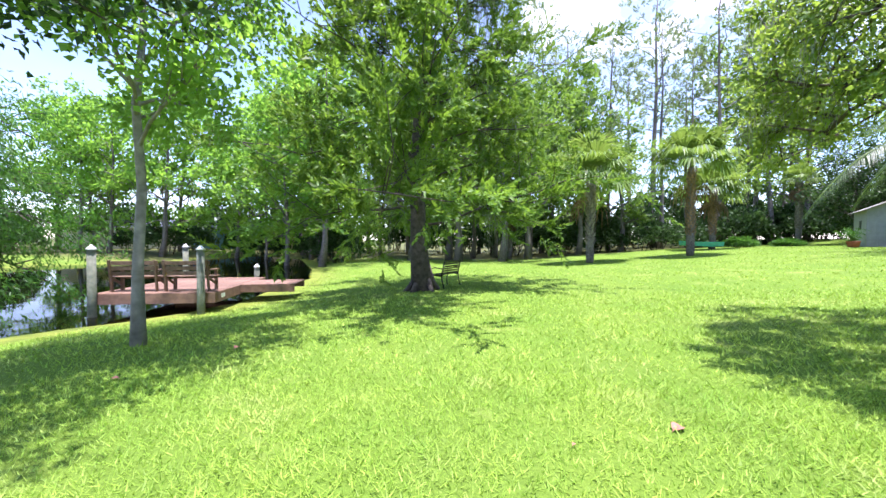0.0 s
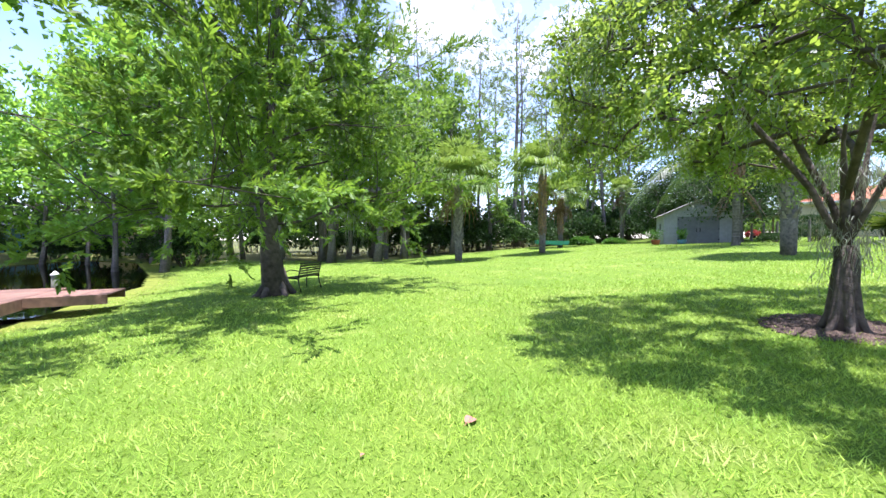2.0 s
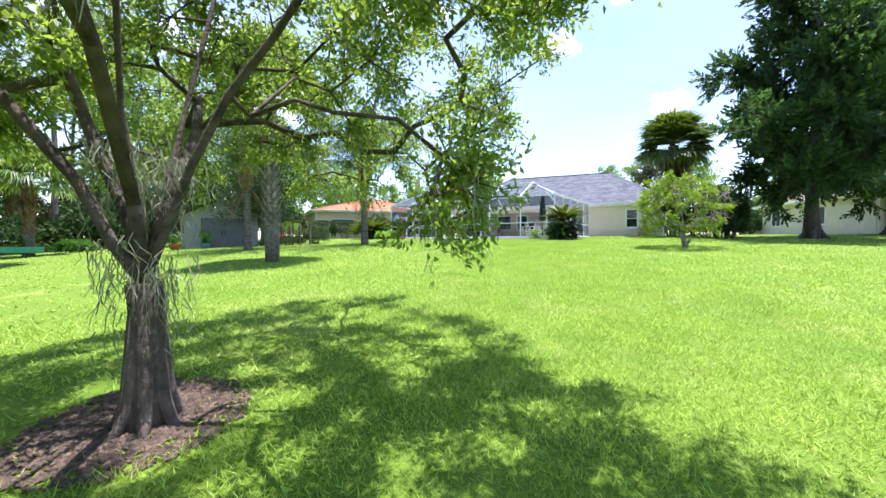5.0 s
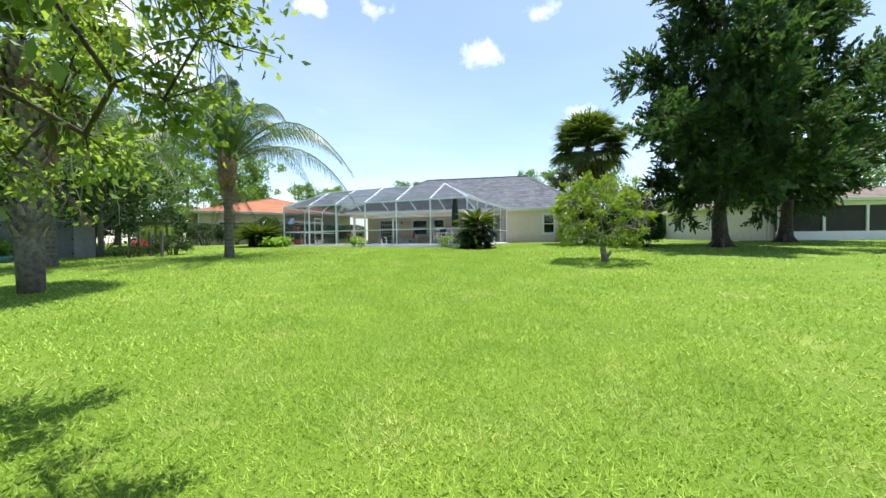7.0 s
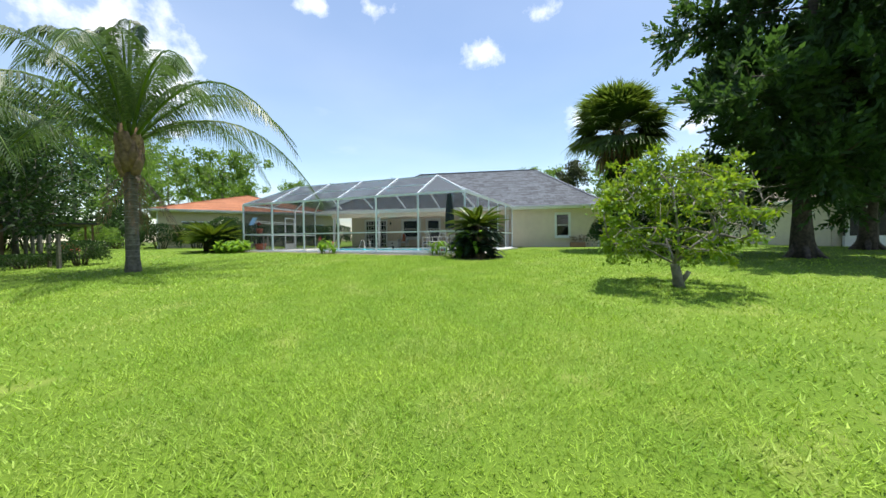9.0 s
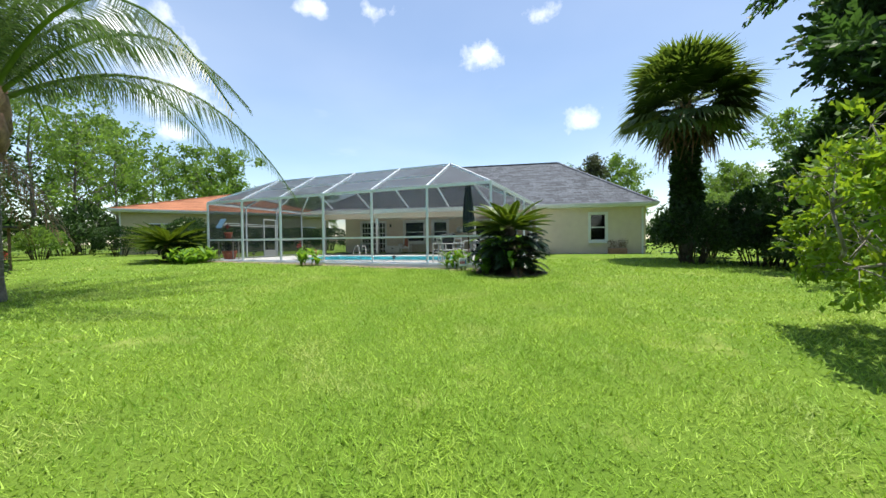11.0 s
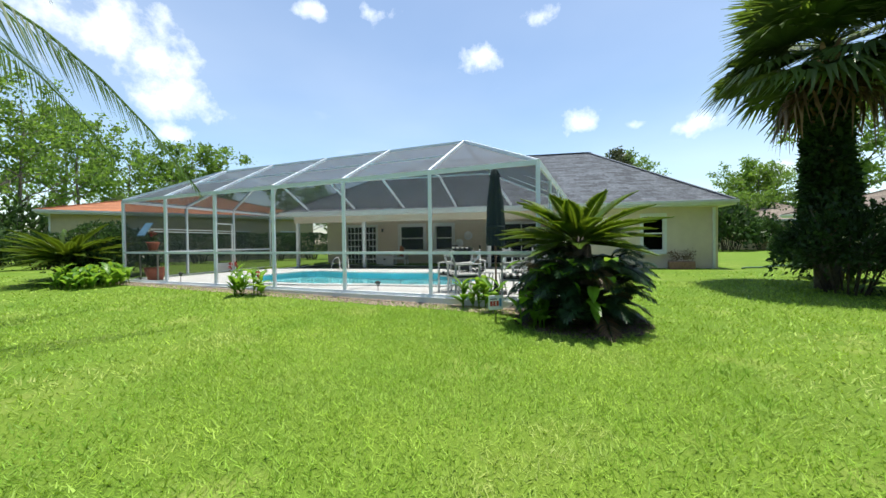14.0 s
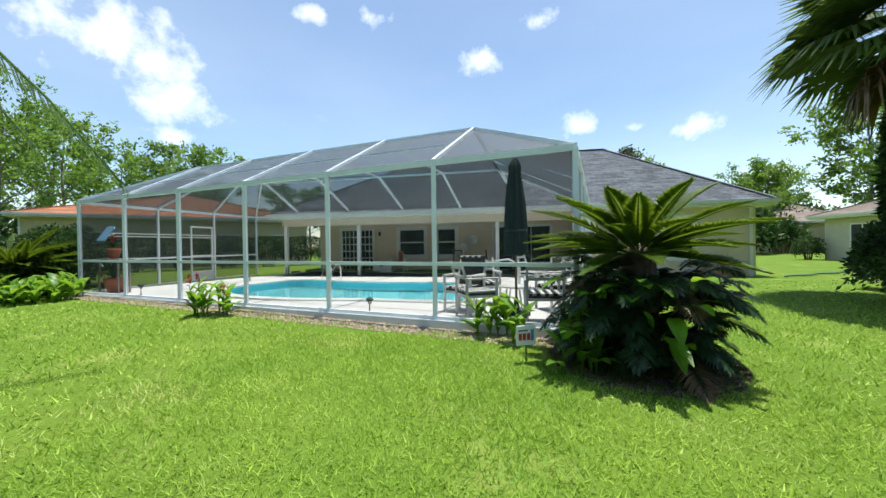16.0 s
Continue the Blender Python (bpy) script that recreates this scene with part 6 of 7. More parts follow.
for sgn in (0, 1):
    for j in range(9):
        y0 = -0.3 + j * 0.45
        a = Vector((-0.25 if sgn == 0 else SW + 0.25, y0 + 0.22, SH - 0.11))
        b = Vector((SW / 2, y0 + 0.22, SH + 0.99))
        part("roof_sheet", bar(a, b, 0.445, 0.02), M["tin"], shed)
part("door_sill", box((0.8, 3.5, -0.4, -0.05, -0.05, 0.04)), M["rust_dirt"], shed)
carport = thing("lean_to", "low dark lean-to roof beside the shed", "shelter", SHEDM)
for p in ((4.6, 0.4), (7.6, 0.4), (7.6, 3.2), (4.6, 3.2)):
    part("post", box((p[0], p[0] + 0.09, p[1], p[1] + 0.09, -0.1, 2.0)), M["bench_wood"], carport)
part("roof", box((4.35, 7.9, 0.1, 3.5, 2.0, 2.08)), M["dark"], carport, "dark flat roof")
for i, (x, y, r, mt) in enumerate(((-0.6, -0.5, 0.3, "terracotta"), (1.0, -0.75, 0.3, "blue"))):
    pot = thing("plant_pot", "terracotta pot of ferns by the shed" if mt == "terracotta" else "blue tub standing by the shed", "pot", SHEDM @ pose(x, y, -0.02))
    V, F = tube_arrays([(np.array([[0, 0, 0], [0, 0, 0.3], [0, 0, 0.34]]), np.array([r * 0.75, r, r * 1.05]))], 16)
    put("body", mesh_of("body", V, F, M[mt], True), pot)
    rr = np.random.default_rng(i)
    tw = [(np.array([0, 0, 0.34]), np.array([rr.normal(0, 0.3), rr.normal(0, 0.3), 0.9])) for _ in range(12)]
    put("foliage", quads_mesh("foliage", leaves_on(tw, rr, 500, 0.2, 0.04, 0.06, 0.3), 4, M["willow_leaf"]), pot)

boat = thing("rowing_boat", "small teal boat on trestles at the woods' edge", "boat", pose(*at(19.8, 29.6, 0.3), 0, 3, -20) @ Matrix.Diagonal((0.66, 0.85, 0.85, 1)))
bm = bmesh.new()
st = []
for i in range(9):
    t = i / 8
    x = -2.1 + 4.2 * t
    w = 0.62 * math.sin(math.pi * min(1, 0.25 + 0.75 * (1 - t) + 0.02)) ** 0.6 if t > 0.3 else 0.6
    w = max(w, 0.03)
    k = 0.05 + 0.3 * max(0, t - 0.7)
    st.append([bm.verts.new((x, -w, 0.42 + 0.1 * t * t)), bm.verts.new((x, -w * 0.72, k)), bm.verts.new((x, 0, k - 0.04)), bm.verts.new((x, w * 0.72, k)), bm.verts.new((x, w, 0.42 + 0.1 * t * t))])
for a, b in zip(st, st[1:]):
    for j in range(4):
        bm.faces.new((a[j], a[j + 1], b[j + 1], b[j]))
bm.faces.new(st[0])
part("hull", bm, M["teal"], boat)
part("deck", box((-2.05, 1.3, -0.5, 0.5, 0.38, 0.42)), M["white"], boat, "pale deck")
for x in (-1.3, 0.9):
    part("trestle", box((x, x + 0.08, -0.5, 0.5, -0.1, 0.04), (x, x + 0.08, -0.5, -0.42, -0.42, -0.1), (x, x + 0.08, 0.42, 0.5, -0.42, -0.1)), M["dark"], boat)

FENCE = [(25.9 + 0.75 * i, 14.2 + 1.25 * i) for i in range(5)]
fence = thing("wire_fence", "wooden posts of an old wire fence", "fence", pose(0, 0, 0))
for x, y in FENCE:
    part("post", box((x, x + 0.1, y, y + 0.1, gz(x, y) - 0.1, gz(x, y) + 1.25)), M["bark_grey"], fence)
for z in (0.3, 0.65, 1.0, 1.2):
    for (xa, ya), (xb, yb) in zip(FENCE, FENCE[1:]):
        part("wire", bar((xa, ya, gz(xa, ya) + z), (xb, yb, gz(xb, yb) + z), 0.008, 0.008), M["steel"], fence)


def far_house(x, y, rot, w, d, wallm, roofm, label):
    root = thing("far_house", label, "house", frame_of((x, y, gz(x, y)), radians(rot)), group="houses across the pond")
    part("wall", box((0, d, 0, w, -0.4, 2.7)), M[wallm], root)
    hip_roof(root, 0, d, 0, w, 2.9, 1.9, d / 2, d / 2, M[roofm], 0.5, course=0.35, shingles=False)
    for i in range(3):
        y0 = w * (0.14 + 0.28 * i)
        wn_ = part("window", box((-0.04, 0.0, y0 - 0.1, y0 + 1.5, 0.75, 2.15)), M["white"], root)
        part("pane", box((-0.055, -0.042, y0, y0 + 1.4, 0.85, 2.05)), M["dark"], wn_, "dark glass")
    return root


far_house(-52, 58, -72, 13, 9, "siding", "shingle", "white house with a grey roof across the pond")
far_house(-38, 63, -75, 10, 8, "blue", "shingle", "pale blue house across the pond")
far_house(-27, 66, -80, 12, 9, "stucco", "shingle_orange", "house with a red roof across the pond")
far_house(68, -42, 42, 14, 9, "stucco_tan", "shingle_brown", "low tan house down the street")
far_house(86, -50, 38, 12, 9, "stucco", "shingle_orange", "low house with a red roof down the street")

# ---- pool furniture ----


def stripes(name, x0, x1, y0, y1, z0, z1, n, parent):
    """A cushion of black and white stripes, each stripe a padded strip."""
    root = part(name, box((x0, x1, y0, y1, z0, (z0 + z1) / 2)), M["dark"], parent, "black and white striped cushion", bevel=0.01)
    for i in range(n):
        a, b = x0 + (x1 - x0) * i / n, x0 + (x1 - x0) * (i + 1) / n
        part("stripe", box((a + 0.002, b - 0.002, y0, y1, (z0 + z1) / 2, z1)), M["white" if i % 2 else "dark"], root, bevel=0.01)
    return root


def patio_chair(m, striped=True):
    root = thing("patio_chair", "white patio chair with a striped cushion" if striped else "white patio chair with a black back cushion", "chair", m, group="patio chairs")
    for x in (-0.27, 0.27):
        for y in (-0.26, 0.26):
            part("leg", box((x - 0.02, x + 0.02, y - 0.02, y + 0.02, 0, 0.66)), M["white"], root, bevel=0.004)
        part("arm", box((x - 0.03, x + 0.03, -0.3, 0.3, 0.66, 0.69)), M["white"], root, bevel=0.006)
    part("seat_frame", box((-0.26, 0.26, -0.26, 0.26, 0.36, 0.4)), M["white"], root)
    stripes("seat_cushion", -0.25, 0.25, -0.25, 0.26, 0.4, 0.48, 8, root)
    for z in (0.7, 0.86):
        part("back_rail", bar((-0.27, -0.28 - (z - 0.66) * 0.3, z), (0.27, -0.28 - (z - 0.66) * 0.3, z), 0.03, 0.05), M["white"], root)
    for x in (-0.27, 0.27):
        part("back_post", bar((x, -0.27, 0.66), (x, -0.36, 0.95), 0.035, 0.035), M["white"], root)
    if not striped:
        part("back_cushion", bar((0, -0.24, 0.46), (0, -0.35, 0.98), 0.5, 0.1), M["dark"], root, "black cushion", bevel=0.03)
        cap = stripes("back_cushion_top", -0.25, 0.25, -0.42, -0.27, 0.95, 1.02, 8, root)
    return root


CX, CY = 30.35, 0.25
patio_chair(pose(30.75, 1.15, SLAB_Z, 0, 0, 60), False)
c1 = patio_chair(pose(30.15, 0.95, SLAB_Z, 0, 0, 200))
for x, y, a in ((29.75, -0.1, 265), (30.9, -0.55, 20), (31.6, 0.75, 100)):
    copy_thing(c1, pose(x, y, SLAB_Z, 0, 0, a))
for x, y, a in ((33.5, -1.2, 60), (34.4, -0.7, 150)):
    copy_thing(c1, pose(x, y, SLAB_Z, 0, 0, a))

umb = thing("patio_umbrella", "closed dark green patio umbrella on a pole", "umbrella", pose(CX, CY, SLAB_Z))
tubes("pole", [(np.array([[0, 0, 0.02], [0, 0, 2.65]]), np.array([0.022, 0.022]))], M["bench_wood"], umb, 10)
V, F = [], []
rows = ((1.05, 0.15), (1.12, 0.17), (1.5, 0.17), (1.95, 0.15), (2.3, 0.11), (2.5, 0.085), (2.56, 0.1), (2.68, 0.05), (2.72, 0.012))
for z, r in rows:
    for j in range(32):
        a = 2 * math.pi * j / 32
        rr = r * (1 + 0.2 * math.cos(8 * a)) * (1 + 0.04 * math.sin(3 * a + z * 4))
        V.append((rr * math.cos(a), rr * math.sin(a), z))
for i in range(len(rows) - 1):
    for j in range(32):
        F.append((i * 32 + j, i * 32 + (j + 1) % 32, (i + 1) * 32 + (j + 1) % 32, (i + 1) * 32 + j))
put("canopy", mesh_of("canopy", V, F, M["green_cloth"], True), umb, "dark green folded cloth")
tubes("tie", [(np.array([[0, 0, 1.42], [0, 0, 1.48]]), np.array([0.2, 0.2]))], M["green_cloth"], umb, 16)
tubes("base", [(np.array([[0, 0, 0], [0, 0, 0.05], [0, 0, 0.08], [0, 0, 0.3]]), np.array([0.24, 0.24, 0.06, 0.035]))], M["dark"], umb, 20)

tbl = thing("side_table", "small white patio table by the umbrella", "table", pose(30.95, 0.2, SLAB_Z))
tubes("tabletop", [(np.array([[0, 0, 0.42], [0, 0, 0.45]]), np.array([0.3, 0.3]))], M["white"], tbl, 24)
for a in (0.4, 1.97, 3.54, 5.1):
    part("leg", bar((0.16 * math.cos(a), 0.16 * math.sin(a), 0.42), (0.25 * math.cos(a), 0.25 * math.sin(a), 0), 0.025, 0.025), M["white"], tbl)


def handrail(name, m, label, n=2):
    root = thing(name, label, "handrail", m)
    for i in range(n):
        y = 0.45 * i
        tubes("rail", [(np.array([[0, y, 0], [0, y, 0.42], [0.06, y, 0.53], [0.18, y, 0.57], [0.36, y, 0.5], [0.52, y, 0.24], [0.56, y, -0.1]]), np.full(7, 0.022))], M["steel"], root, 8)
    return root


a_ = math.degrees(FRONT)
handrail("pool_ladder", Matrix.Translation(sv(7.2, 5.95)) @ Matrix.Rotation(math.pi - FRONT, 4, "Z"), "polished steel pool ladder rails")
hr = thing("pool_handrail", "white bent pool handrail", "handrail", Matrix.Translation(sv(0.05, 4.6)) @ Matrix.Rotation(-FRONT, 4, "Z"))
tubes("rail", [(np.array([[0, 0.9, -0.1], [0, 0.8, 0.3], [0, 0.4, 0.75], [0, -0.1, 0.82], [0, -0.35, 0.7], [0, -0.4, 0]]), np.full(6, 0.024))], M["white"], hr, 8)

# path lamps, sign, pots, skimmer
for x, y in ((30.6, 2.9), (32.85, 9.35)):
    lp = thing("path_light", "small black solar stake light", "garden light", pose(*at(x, y)), group="path lights")
    tubes("stake", [(np.array([[0, 0, -0.08], [0, 0, 0.26]]), np.array([0.01, 0.01]))], M["black_metal"], lp, 8)
    tubes("lens", [(np.array([[0, 0, 0.26], [0, 0, 0.33]]), np.array([0.028, 0.05]))], M["glass"], lp, 12, "clear lens")
    tubes("cap", [(np.array([[0, 0, 0.33], [0, 0, 0.35], [0, 0, 0.385]]), np.array([0.075, 0.07, 0.02]))], M["black_metal"], lp, 14)
sign = thing("yard_sign", "small white yard sign with red and blue marks", "sign", pose(28.15, 0.42, gz(28.15, 0.42), 0, 0, 176 - 90 + 25))
part("board", box((-0.125, 0.125, -0.008, 0.008, 0.22, 0.45)), M["white"], sign, "white board", bevel=0.003)
part("stake", box((-0.012, 0.012, -0.006, 0.006, -0.1, 0.22)), M["steel"], sign)
for x in (-0.03, 0.025, 0.078):
    part("red_mark", box((x - 0.02, x + 0.02, 0.009, 0.013, 0.28, 0.36)), M["red"], sign, "red mark")
part("blue_mark", box((-0.1, -0.06, 0.009, 0.013, 0.27, 0.4)), M["blue"], sign, "blue mark")
part("text_bar", box((-0.02, 0.1, 0.009, 0.012, 0.385, 0.4)), M["dark"], sign)

pot = thing("plant_pot", "large red clay pot inside the enclosure", "pot", Matrix.Translation(sv(10.45, 0.55)))
tubes("body", [(np.array([[0, 0, 0], [0, 0, 0.3], [0, 0, 0.36], [0, 0, 0.42]]), np.array([0.2, 0.29, 0.3, 0.32]))], M["terracotta"], pot, 20)
rr = np.random.default_rng(9)
tw = [(np.array([0, 0, 0.42]), np.array([rr.normal(0, 0.12), rr.normal(0, 0.12), 0.75])) for _ in range(10)]
put("foliage", quads_mesh("foliage", leaves_on(tw, rr, 200, 0.16, 0.03, 0.03, 0.1), 4, M["philo_leaf"]), pot)
shelf = thing("plant_shelf", "grey plank shelf in the corner of the enclosure", "shelf", Matrix.Translation(sv(10.45, 0.5)) @ Matrix.Rotation(-FRONT, 4, "Z"))
part("board", box((-0.2, 0.2, -0.6, 0.55, 0.93, 0.97)), M["tin"], shelf, bevel=0.006)
for y in (-0.5, 0.45):
    for x in (-0.16, 0.12):
        part("leg", box((x, x + 0.04, y, y + 0.04, 0, 0.93)), M["tin"], shelf)
pot2 = thing("flower_pot", "small red clay pot with a red and white flower", "pot", Matrix.Translation(sv(10.45, 0.5, SLAB_Z + 0.97)))
tubes("body", [(np.array([[0, 0, 0], [0, 0, 0.2], [0, 0, 0.24], [0, 0, 0.29]]), np.array([0.11, 0.16, 0.18, 0.18]))], M["terracotta"], pot2, 18)
put("foliage", quads_mesh("foliage", leaves_on([(np.array([0, 0, 0.29]), np.array([0.03, 0.05, 0.5]))], rr, 90, 0.12, 0.05, 0.05, 0.1), 4, M["hedge_leaf"]), pot2)
put("bloom", quads_mesh("bloom", leaves_on([(np.array([0.0, 0.03, 0.48]), np.array([0.02, 0.05, 0.62]))], rr, 60, 0.07, 0.06, 0.03, 0.0), 4, M["bloom_red"]), pot2, "red flower head")
put("white_bloom", quads_mesh("white_bloom", leaves_on([(np.array([0.0, 0.05, 0.6]), np.array([0.0, 0.05, 0.68]))], rr, 26, 0.06, 0.05, 0.02, 0.0), 4, M["white"]), pot2, "white flower head")
net = thing("pool_pole", "long pool pole with a blue net and cloth on the wall", "pool tool", Matrix.Identity(4))
pl, pr = side_posts["left"][0], side_posts["left"][2]
z_ = SLAB_Z + 1.72
off = Vector((-U.x, -U.y, 0)) * 0.12
for dz in (0.0, -0.09):
    part("pole", bar(Vector((*pl.lerp(pr, 0.15).xy, z_ + dz)) + off, Vector((*pr.xy, z_ + dz)) + off, 0.03, 0.03), M["white"], net)
part("net_bag", bar(Vector((*pl.lerp(pr, 0.1).xy, z_ - 0.25)) + off, Vector((*pl.lerp(pr, 0.17).xy, z_ + 0.2)) + off, 0.34, 0.05), M["blue"], net, "blue cloth net", bevel=0.015)
planter = thing("planter_shelf", "rusty planter with a dried shrub against the wall", "planter", frame_of((37.35, -7.8, gz(37.4, -7.8)), radians(-8)))
part("trough", box((-0.25, 0.0, 0, 0.9, 0, 0.3)), M["rust_dirt"], planter, bevel=0.02)
tw = [(np.array([-0.12, y, 0.3]), np.array([-0.12 + rr.normal(0, 0.1), y + rr.normal(0, 0.12), 0.62])) for y in np.linspace(0.1, 0.8, 8)]
put("dried_shrub", quads_mesh("dried_shrub", leaves_on(tw, rr, 350, 0.09, 0.03, 0.06, 0.1), 4, M["dead_leaf"]), planter, "dry reddish twigs")
hp = [(36.9 + 0.14 * i + 0.1 * math.sin(i * 1.3), -9.3 - 0.3 * i) for i in range(12)]
hose = thing("garden_hose", "green garden hose lying across the lawn", "hose", Matrix.Identity(4))
tubes("pipe", [(np.array([[x, y, gz(x, y) + 0.05] for x, y in hp]), np.full(12, 0.03))], M["hosegreen"], hose, 7)

# ---- lanai furniture, in the house's frame ----
HM = house.matrix_basis


def lan(x, y, rz=0.0):
    return HM @ pose(x, y, 0.02, 0, 0, rz)


ch = thing("wicker_chair", "white wicker armchair with a red patterned cushion", "chair", lan(2.2, 13.6, 90))
part("seat", box((-0.32, 0.32, -0.3, 0.3, 0.3, 0.4)), M["white"], ch, bevel=0.02)
part("backrest", bar((0, -0.28, 0.35), (0, -0.4, 0.95), 0.62, 0.06), M["white"], ch, bevel=0.02)
for x in (-0.32, 0.32):
    part("arm", box((x - 0.05, x + 0.05, -0.3, 0.3, 0.4, 0.62)), M["white"], ch, bevel=0.02)
    for y in (-0.25, 0.25):
        part("leg", box((x - 0.03, x + 0.03, y - 0.03, y + 0.03, 0, 0.3)), M["white"], ch)
part("cushion", bar((0, -0.2, 0.42), (0, -0.3, 0.95), 0.5, 0.1), M["orange"], ch, "red and orange patterned cushion", bevel=0.03)
cooler = thing("deck_box", "white storage box with a dark latch", "box", lan(2.3, 14.4))
part("body", box((-0.25, 0.25, -0.45, 0.45, 0, 0.42)), M["white"], cooler, bevel=0.015)
part("lid", box((-0.27, 0.27, -0.47, 0.47, 0.42, 0.48)), M["white"], cooler, bevel=0.015)
part("latch", box((-0.28, -0.255, -0.06, 0.06, 0.26, 0.34)), M["dark"], cooler)
dt = thing("dining_table", "dark outdoor dining table in the lanai", "table", lan(1.9, 8.2))
tubes("tabletop", [(np.array([[0, 0, 0.7], [0, 0, 0.74]]), np.array([0.62, 0.62]))], M["dark"], dt, 24)
tubes("pedestal", [(np.array([[0, 0, 0], [0, 0, 0.05], [0, 0, 0.1], [0, 0, 0.7]]), np.array([0.35, 0.33, 0.06, 0.05]))], M["dark"], dt, 12)


def dark_chair(m):
    root = thing("dining_chair", "dark metal dining chair in the lanai", "chair", m, group="chairs in the lanai")
    part("seat", box((-0.24, 0.24, -0.22, 0.24, 0.43, 0.47)), M["dark"], root, bevel=0.01)
    for x in (-0.21, 0.21):
        part("leg", box((x - 0.015, x + 0.015, 0.18, 0.21, 0, 0.43)), M["dark"], root)
        part("leg", bar((x, -0.2, 0), (x, -0.28, 1.0), 0.03, 0.03), M["dark"], root)
    for i in range(5):
        part("back_slat", bar((-0.16 + 0.08 * i, -0.235, 0.5), (-0.16 + 0.08 * i, -0.275, 0.95), 0.02, 0.015), M["dark"], root)
    part("top_rail", bar((-0.22, -0.28, 0.98), (0.22, -0.28, 0.98), 0.03, 0.05), M["dark"], root)
    return root


d1 = dark_chair(lan(1.2, 8.2, -90))
for x, y, a in ((2.0, 9.2, 180), (2.0, 7.2, 0), (1.6, 10.6, 120), (1.6, 15.3, -60)):
    copy_thing(d1, lan(x, y, a))
fan = thing("pedestal_fan", "white pedestal fan standing in the lanai", "fan", lan(2.6, 10.6, -90))
tubes("stand", [(np.array([[0, 0, 0], [0, 0, 0.04], [0, 0, 0.06], [0, 0, 1.0]]), np.array([0.2, 0.2, 0.03, 0.02]))], M["white"], fan, 12)
tubes("guard", [(np.array([[0, 0.08, 1.1], [0, 0.12, 1.1]]), np.array([0.2, 0.21]))], M["white"], fan, 20)
wallart = thing("wall_medallion", "round pale medallion on the lanai wall", "wall decor", HM @ pose(LDEPTH - 0.03, 10.2, 1.5))
tubes("disc", [(np.array([[0, 0, 0], [0.025, 0, 0]]), np.array([0.22, 0.22]))], M["alu"], wallart, 24)
tubes("centre", [(np.array([[-0.015, 0, 0], [-0.002, 0, 0]]), np.array([0.13, 0.13]))], M["white"], wallart, 20)
lamp = thing("carriage_lamp", "small dark wall lamp beside the door", "wall lamp", HM @ pose(LDEPTH - 0.08, 14.9, 1.75))
part("body", box((-0.04, 0.07, -0.05, 0.05, 0, 0.2)), M["black_metal"], lamp, bevel=0.01)

# ---- ground litter, pebbles, mulch ----
gr = np.random.default_rng(99)


def chips(name, xy, size, material, label, category, flat=0.4):
    n = len(xy)
    c = np.concatenate([xy, (height_at(xy[:, 0], xy[:, 1]) + size * 0.3)[:, None]], 1)
    base = np.array([[1, 0, 0], [0, 1, 0], [-1, 0, 0], [0, -1, 0], [0, 0, 1], [0, 0, -0.6]], float)
    s = size * gr.uniform(0.5, 1.2, (n, 1, 1)) * np.array([1, 1, flat])
    v = base[None] * s * gr.uniform(0.6, 1.3, (n, 6, 1))
    a = gr.uniform(0, 6.28, n)
    ca, sa = np.cos(a)[:, None], np.sin(a)[:, None]
    v = np.stack([v[..., 0] * ca - v[..., 1] * sa * 0.6, v[..., 0] * sa + v[..., 1] * ca * 0.6, v[..., 2]], -1) + c[:, None]
    tri = np.array([(0, 1, 4), (1, 2, 4), (2, 3, 4), (3, 0, 4), (1, 0, 5), (2, 1, 5), (3, 2, 5), (0, 3, 5)])
    f = (np.arange(n)[:, None, None] * 6 + tri[None]).reshape(-1, 3)
    ob = put(name, mesh_of(name, v.reshape(-1, 3), f, M[material]))
    return tagged(ob, label, category, kind="stuff")


k = 5200
ss, vv = gr.uniform(SR - 0.2, SL, k), -0.13 - 0.5 * gr.random(k) ** 1.3
pxy = np.stack([F0.x + U.x * ss + N.x * vv, F0.y + U.y * ss + N.y * vv], 1)
chips("gravel_border", pxy, 0.03, "pebble", "strip of tan river pebbles along the deck", "gravel", 0.6)
rad_ = 0.18 + 0.6 * gr.random(2600) ** 1.1
an_ = gr.uniform(0, 6.28, 2600)
chips("mulch_ring", np.stack([7.1 + rad_ * np.cos(an_), 3.4 + rad_ * np.sin(an_)], 1), 0.045, "mulch", "brown leaf mulch round the oak", "mulch", 0.35)
an_ = gr.uniform(0, 6.28, 1800)
rad_ = 1.05 * np.sqrt(gr.random(1800))
chips("mulch_bed", np.stack([28.3 + rad_ * np.cos(an_), -0.95 + rad_ * np.sin(an_)], 1), 0.04, "mulch", "dark mulch under the sago palm", "mulch", 0.35)
for x, y, s, a in ((1.73, 2.79, 0.06, 30), (-2.9, 5.4, 0.05, 80), (-3.6, 4.2, 0.04, 10), (0.9, 2.6, 0.018, 50)):
    lf = thing("fallen_leaf", "curled dry pink-brown leaf on the grass", "leaf", pose(x, y, gz(x, y) + 0.03, 8, -10, a), group="fallen leaves")
    rr = np.random.default_rng(int(x * 100) % 97)
    put("blade", quads_mesh("blade", np.array(blade_leaf(rr, np.array([-s, 0, 0]), [1, 0, 0.25], 2 * s, s * 0.75, 0.5)), 4, M["fallen"]), lf)
    tubes("stalk", [(np.array([[-s * 1.5, 0, -0.01], [-s, 0, 0]]), np.array([0.002, 0.003]))], M["fallen"], lf, 5)

# ---- grass ----


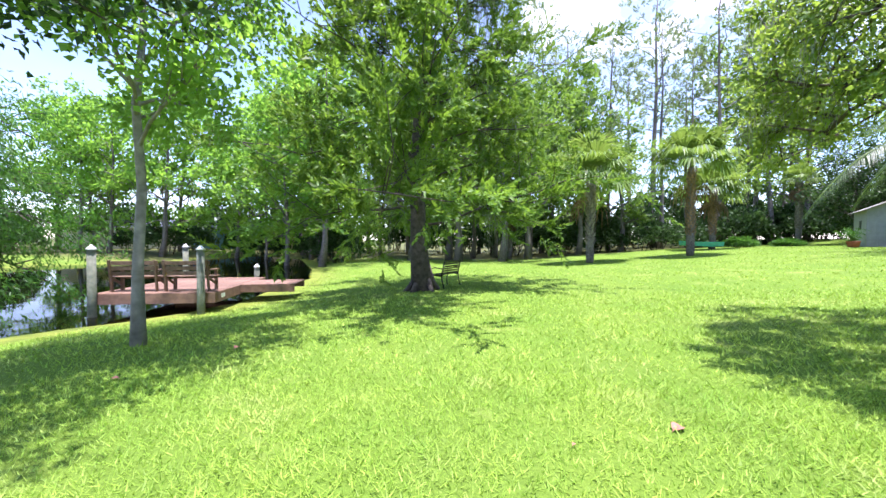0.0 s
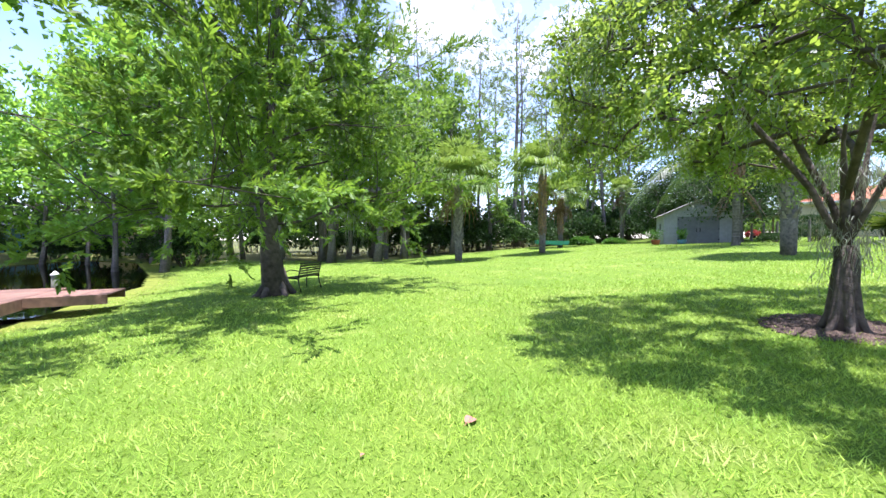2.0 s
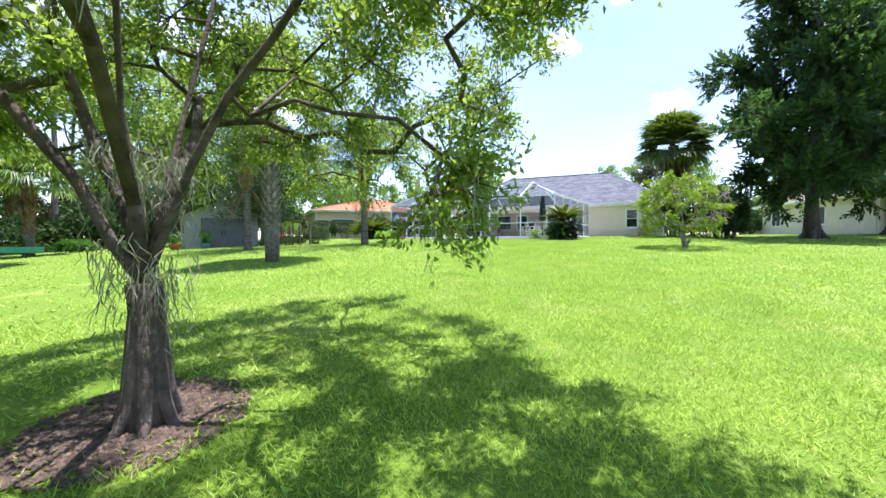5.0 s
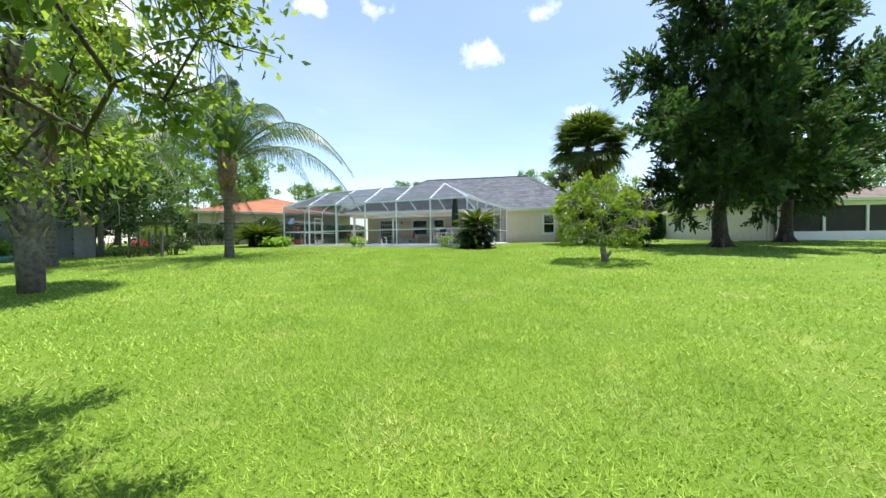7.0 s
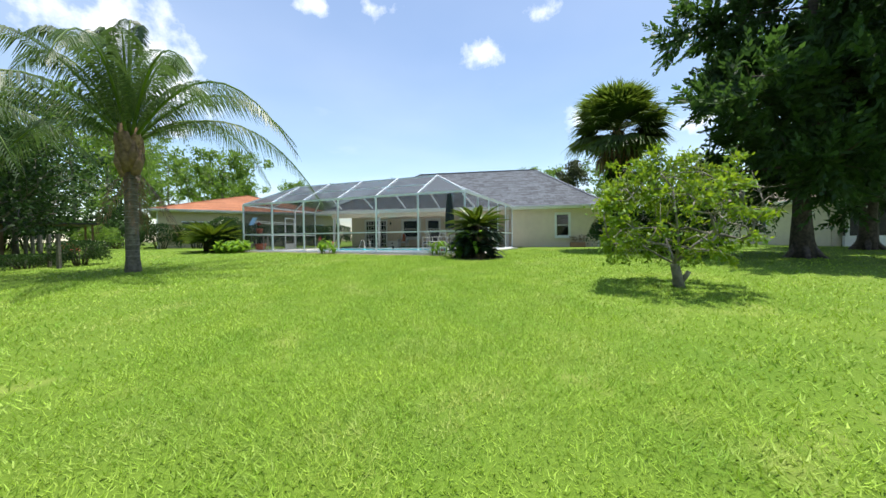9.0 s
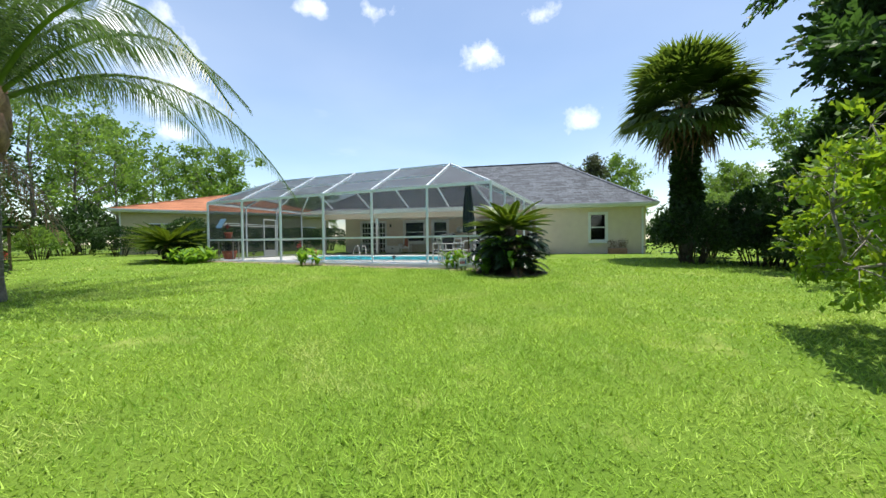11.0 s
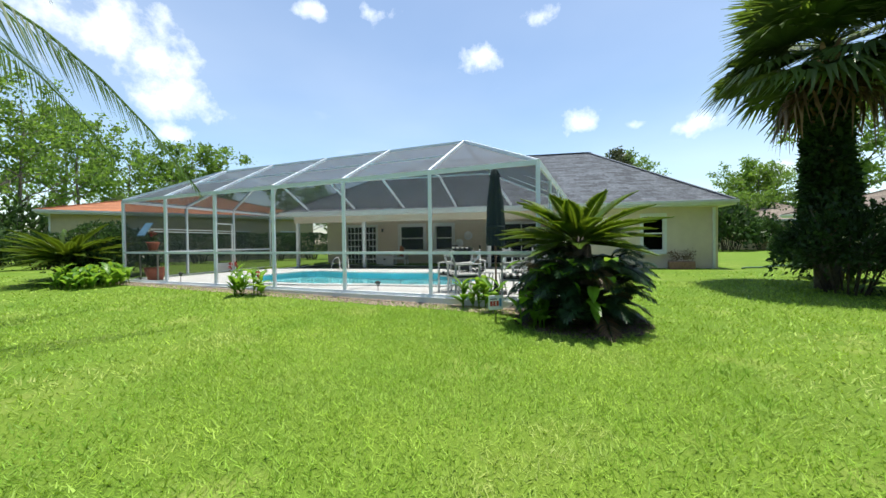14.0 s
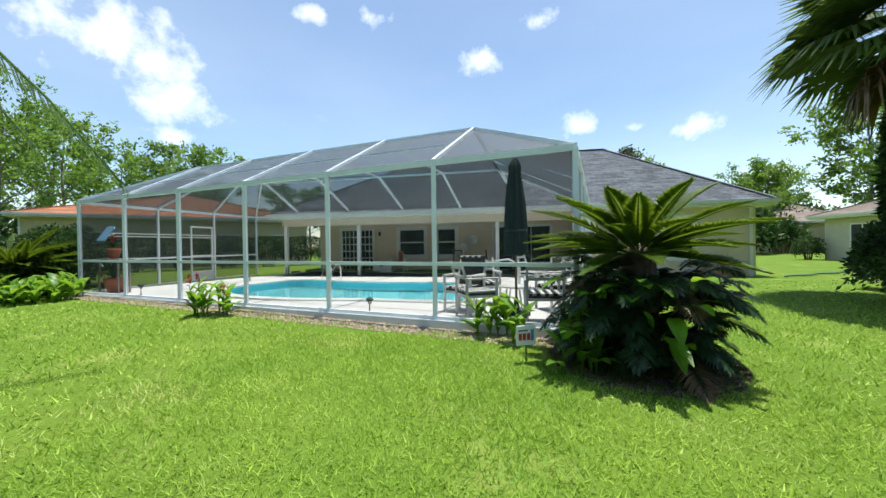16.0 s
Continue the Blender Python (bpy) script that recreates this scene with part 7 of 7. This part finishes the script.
PATHX = np.array([-7.0, 0, 2.3, 5, 9.4, 14, 19.5, 23.6, 30])
PATHY = np.array([1.2, 1.2, 0.4, 0.3, -0.7, -0.3, 0.6, 1.0, 1.2])


def grass(name, n, x0, x1, lo, hi, length, width, label):
    """Lawn blades in a band along the line of the walk, each a bent or plain blade."""
    x = gr.uniform(x0, x1, n)
    w = lo + (hi - lo) * gr.random(n) ** 1.15 + gr.normal(0, 0.08 * hi, n)
    y = np.interp(x, PATHX, PATHY) + np.abs(w) * gr.choice((-1, 1), n)
    s_ = (x - F0.x) * U.x + (y - F0.y) * U.y
    v_ = (x - F0.x) * N.x + (y - F0.y) * N.y
    ok = ~((s_ > SR - 0.3) & (s_ < SL + 0.15) & (v_ > -0.3))
    ok &= shore(x, y) > 0.5
    ok &= np.hypot(x - 28.45, y + 0.98) > 1.1
    ok &= (np.hypot(x - 7.1, y - 3.4) > 0.7) | (gr.random(n) < 0.12)
    x, y = x[ok], y[ok]
    m = len(x)
    z = height_at(x, y) - 0.004
    a = gr.uniform(0, 2 * math.pi, m)
    tilt = np.abs(gr.normal(0.95, 0.3, m))
    L = length * gr.uniform(0.5, 1.25, m) * (0.85 + 0.2 * np.sin(x * 1.7) * np.sin(y * 1.9))
    hd = np.stack([np.cos(a), np.sin(a), np.zeros(m)], 1)
    b = gr.uniform(0, 2 * math.pi, m)
    sd = np.stack([np.cos(b), np.sin(b), np.zeros(m)], 1) * (width * gr.uniform(0.6, 1.2, m))[:, None]
    p = np.stack([x, y, z], 1)
    tip = p + hd * (L * np.sin(tilt))[:, None]
    tip[:, 2] += L * np.cos(tilt)
    ob = put(name, quads_mesh(name, np.stack([p - sd, p + sd, tip], 1), 3, M["blade"]))
    return tagged(ob, label, "grass", kind="stuff")


grass("grass", 430000, -4.5, 29.5, 0.0, 3.2, 0.095, 0.0058, "short coarse bright green lawn blades")
grass("grass", 210000, -8, 33, 3.0, 9.0, 0.1, 0.011, "bright green lawn blades farther off")
grass("grass", 85000, -8, 36, 8.5, 30, 0.07, 0.03, "mown lawn beyond, green and even")
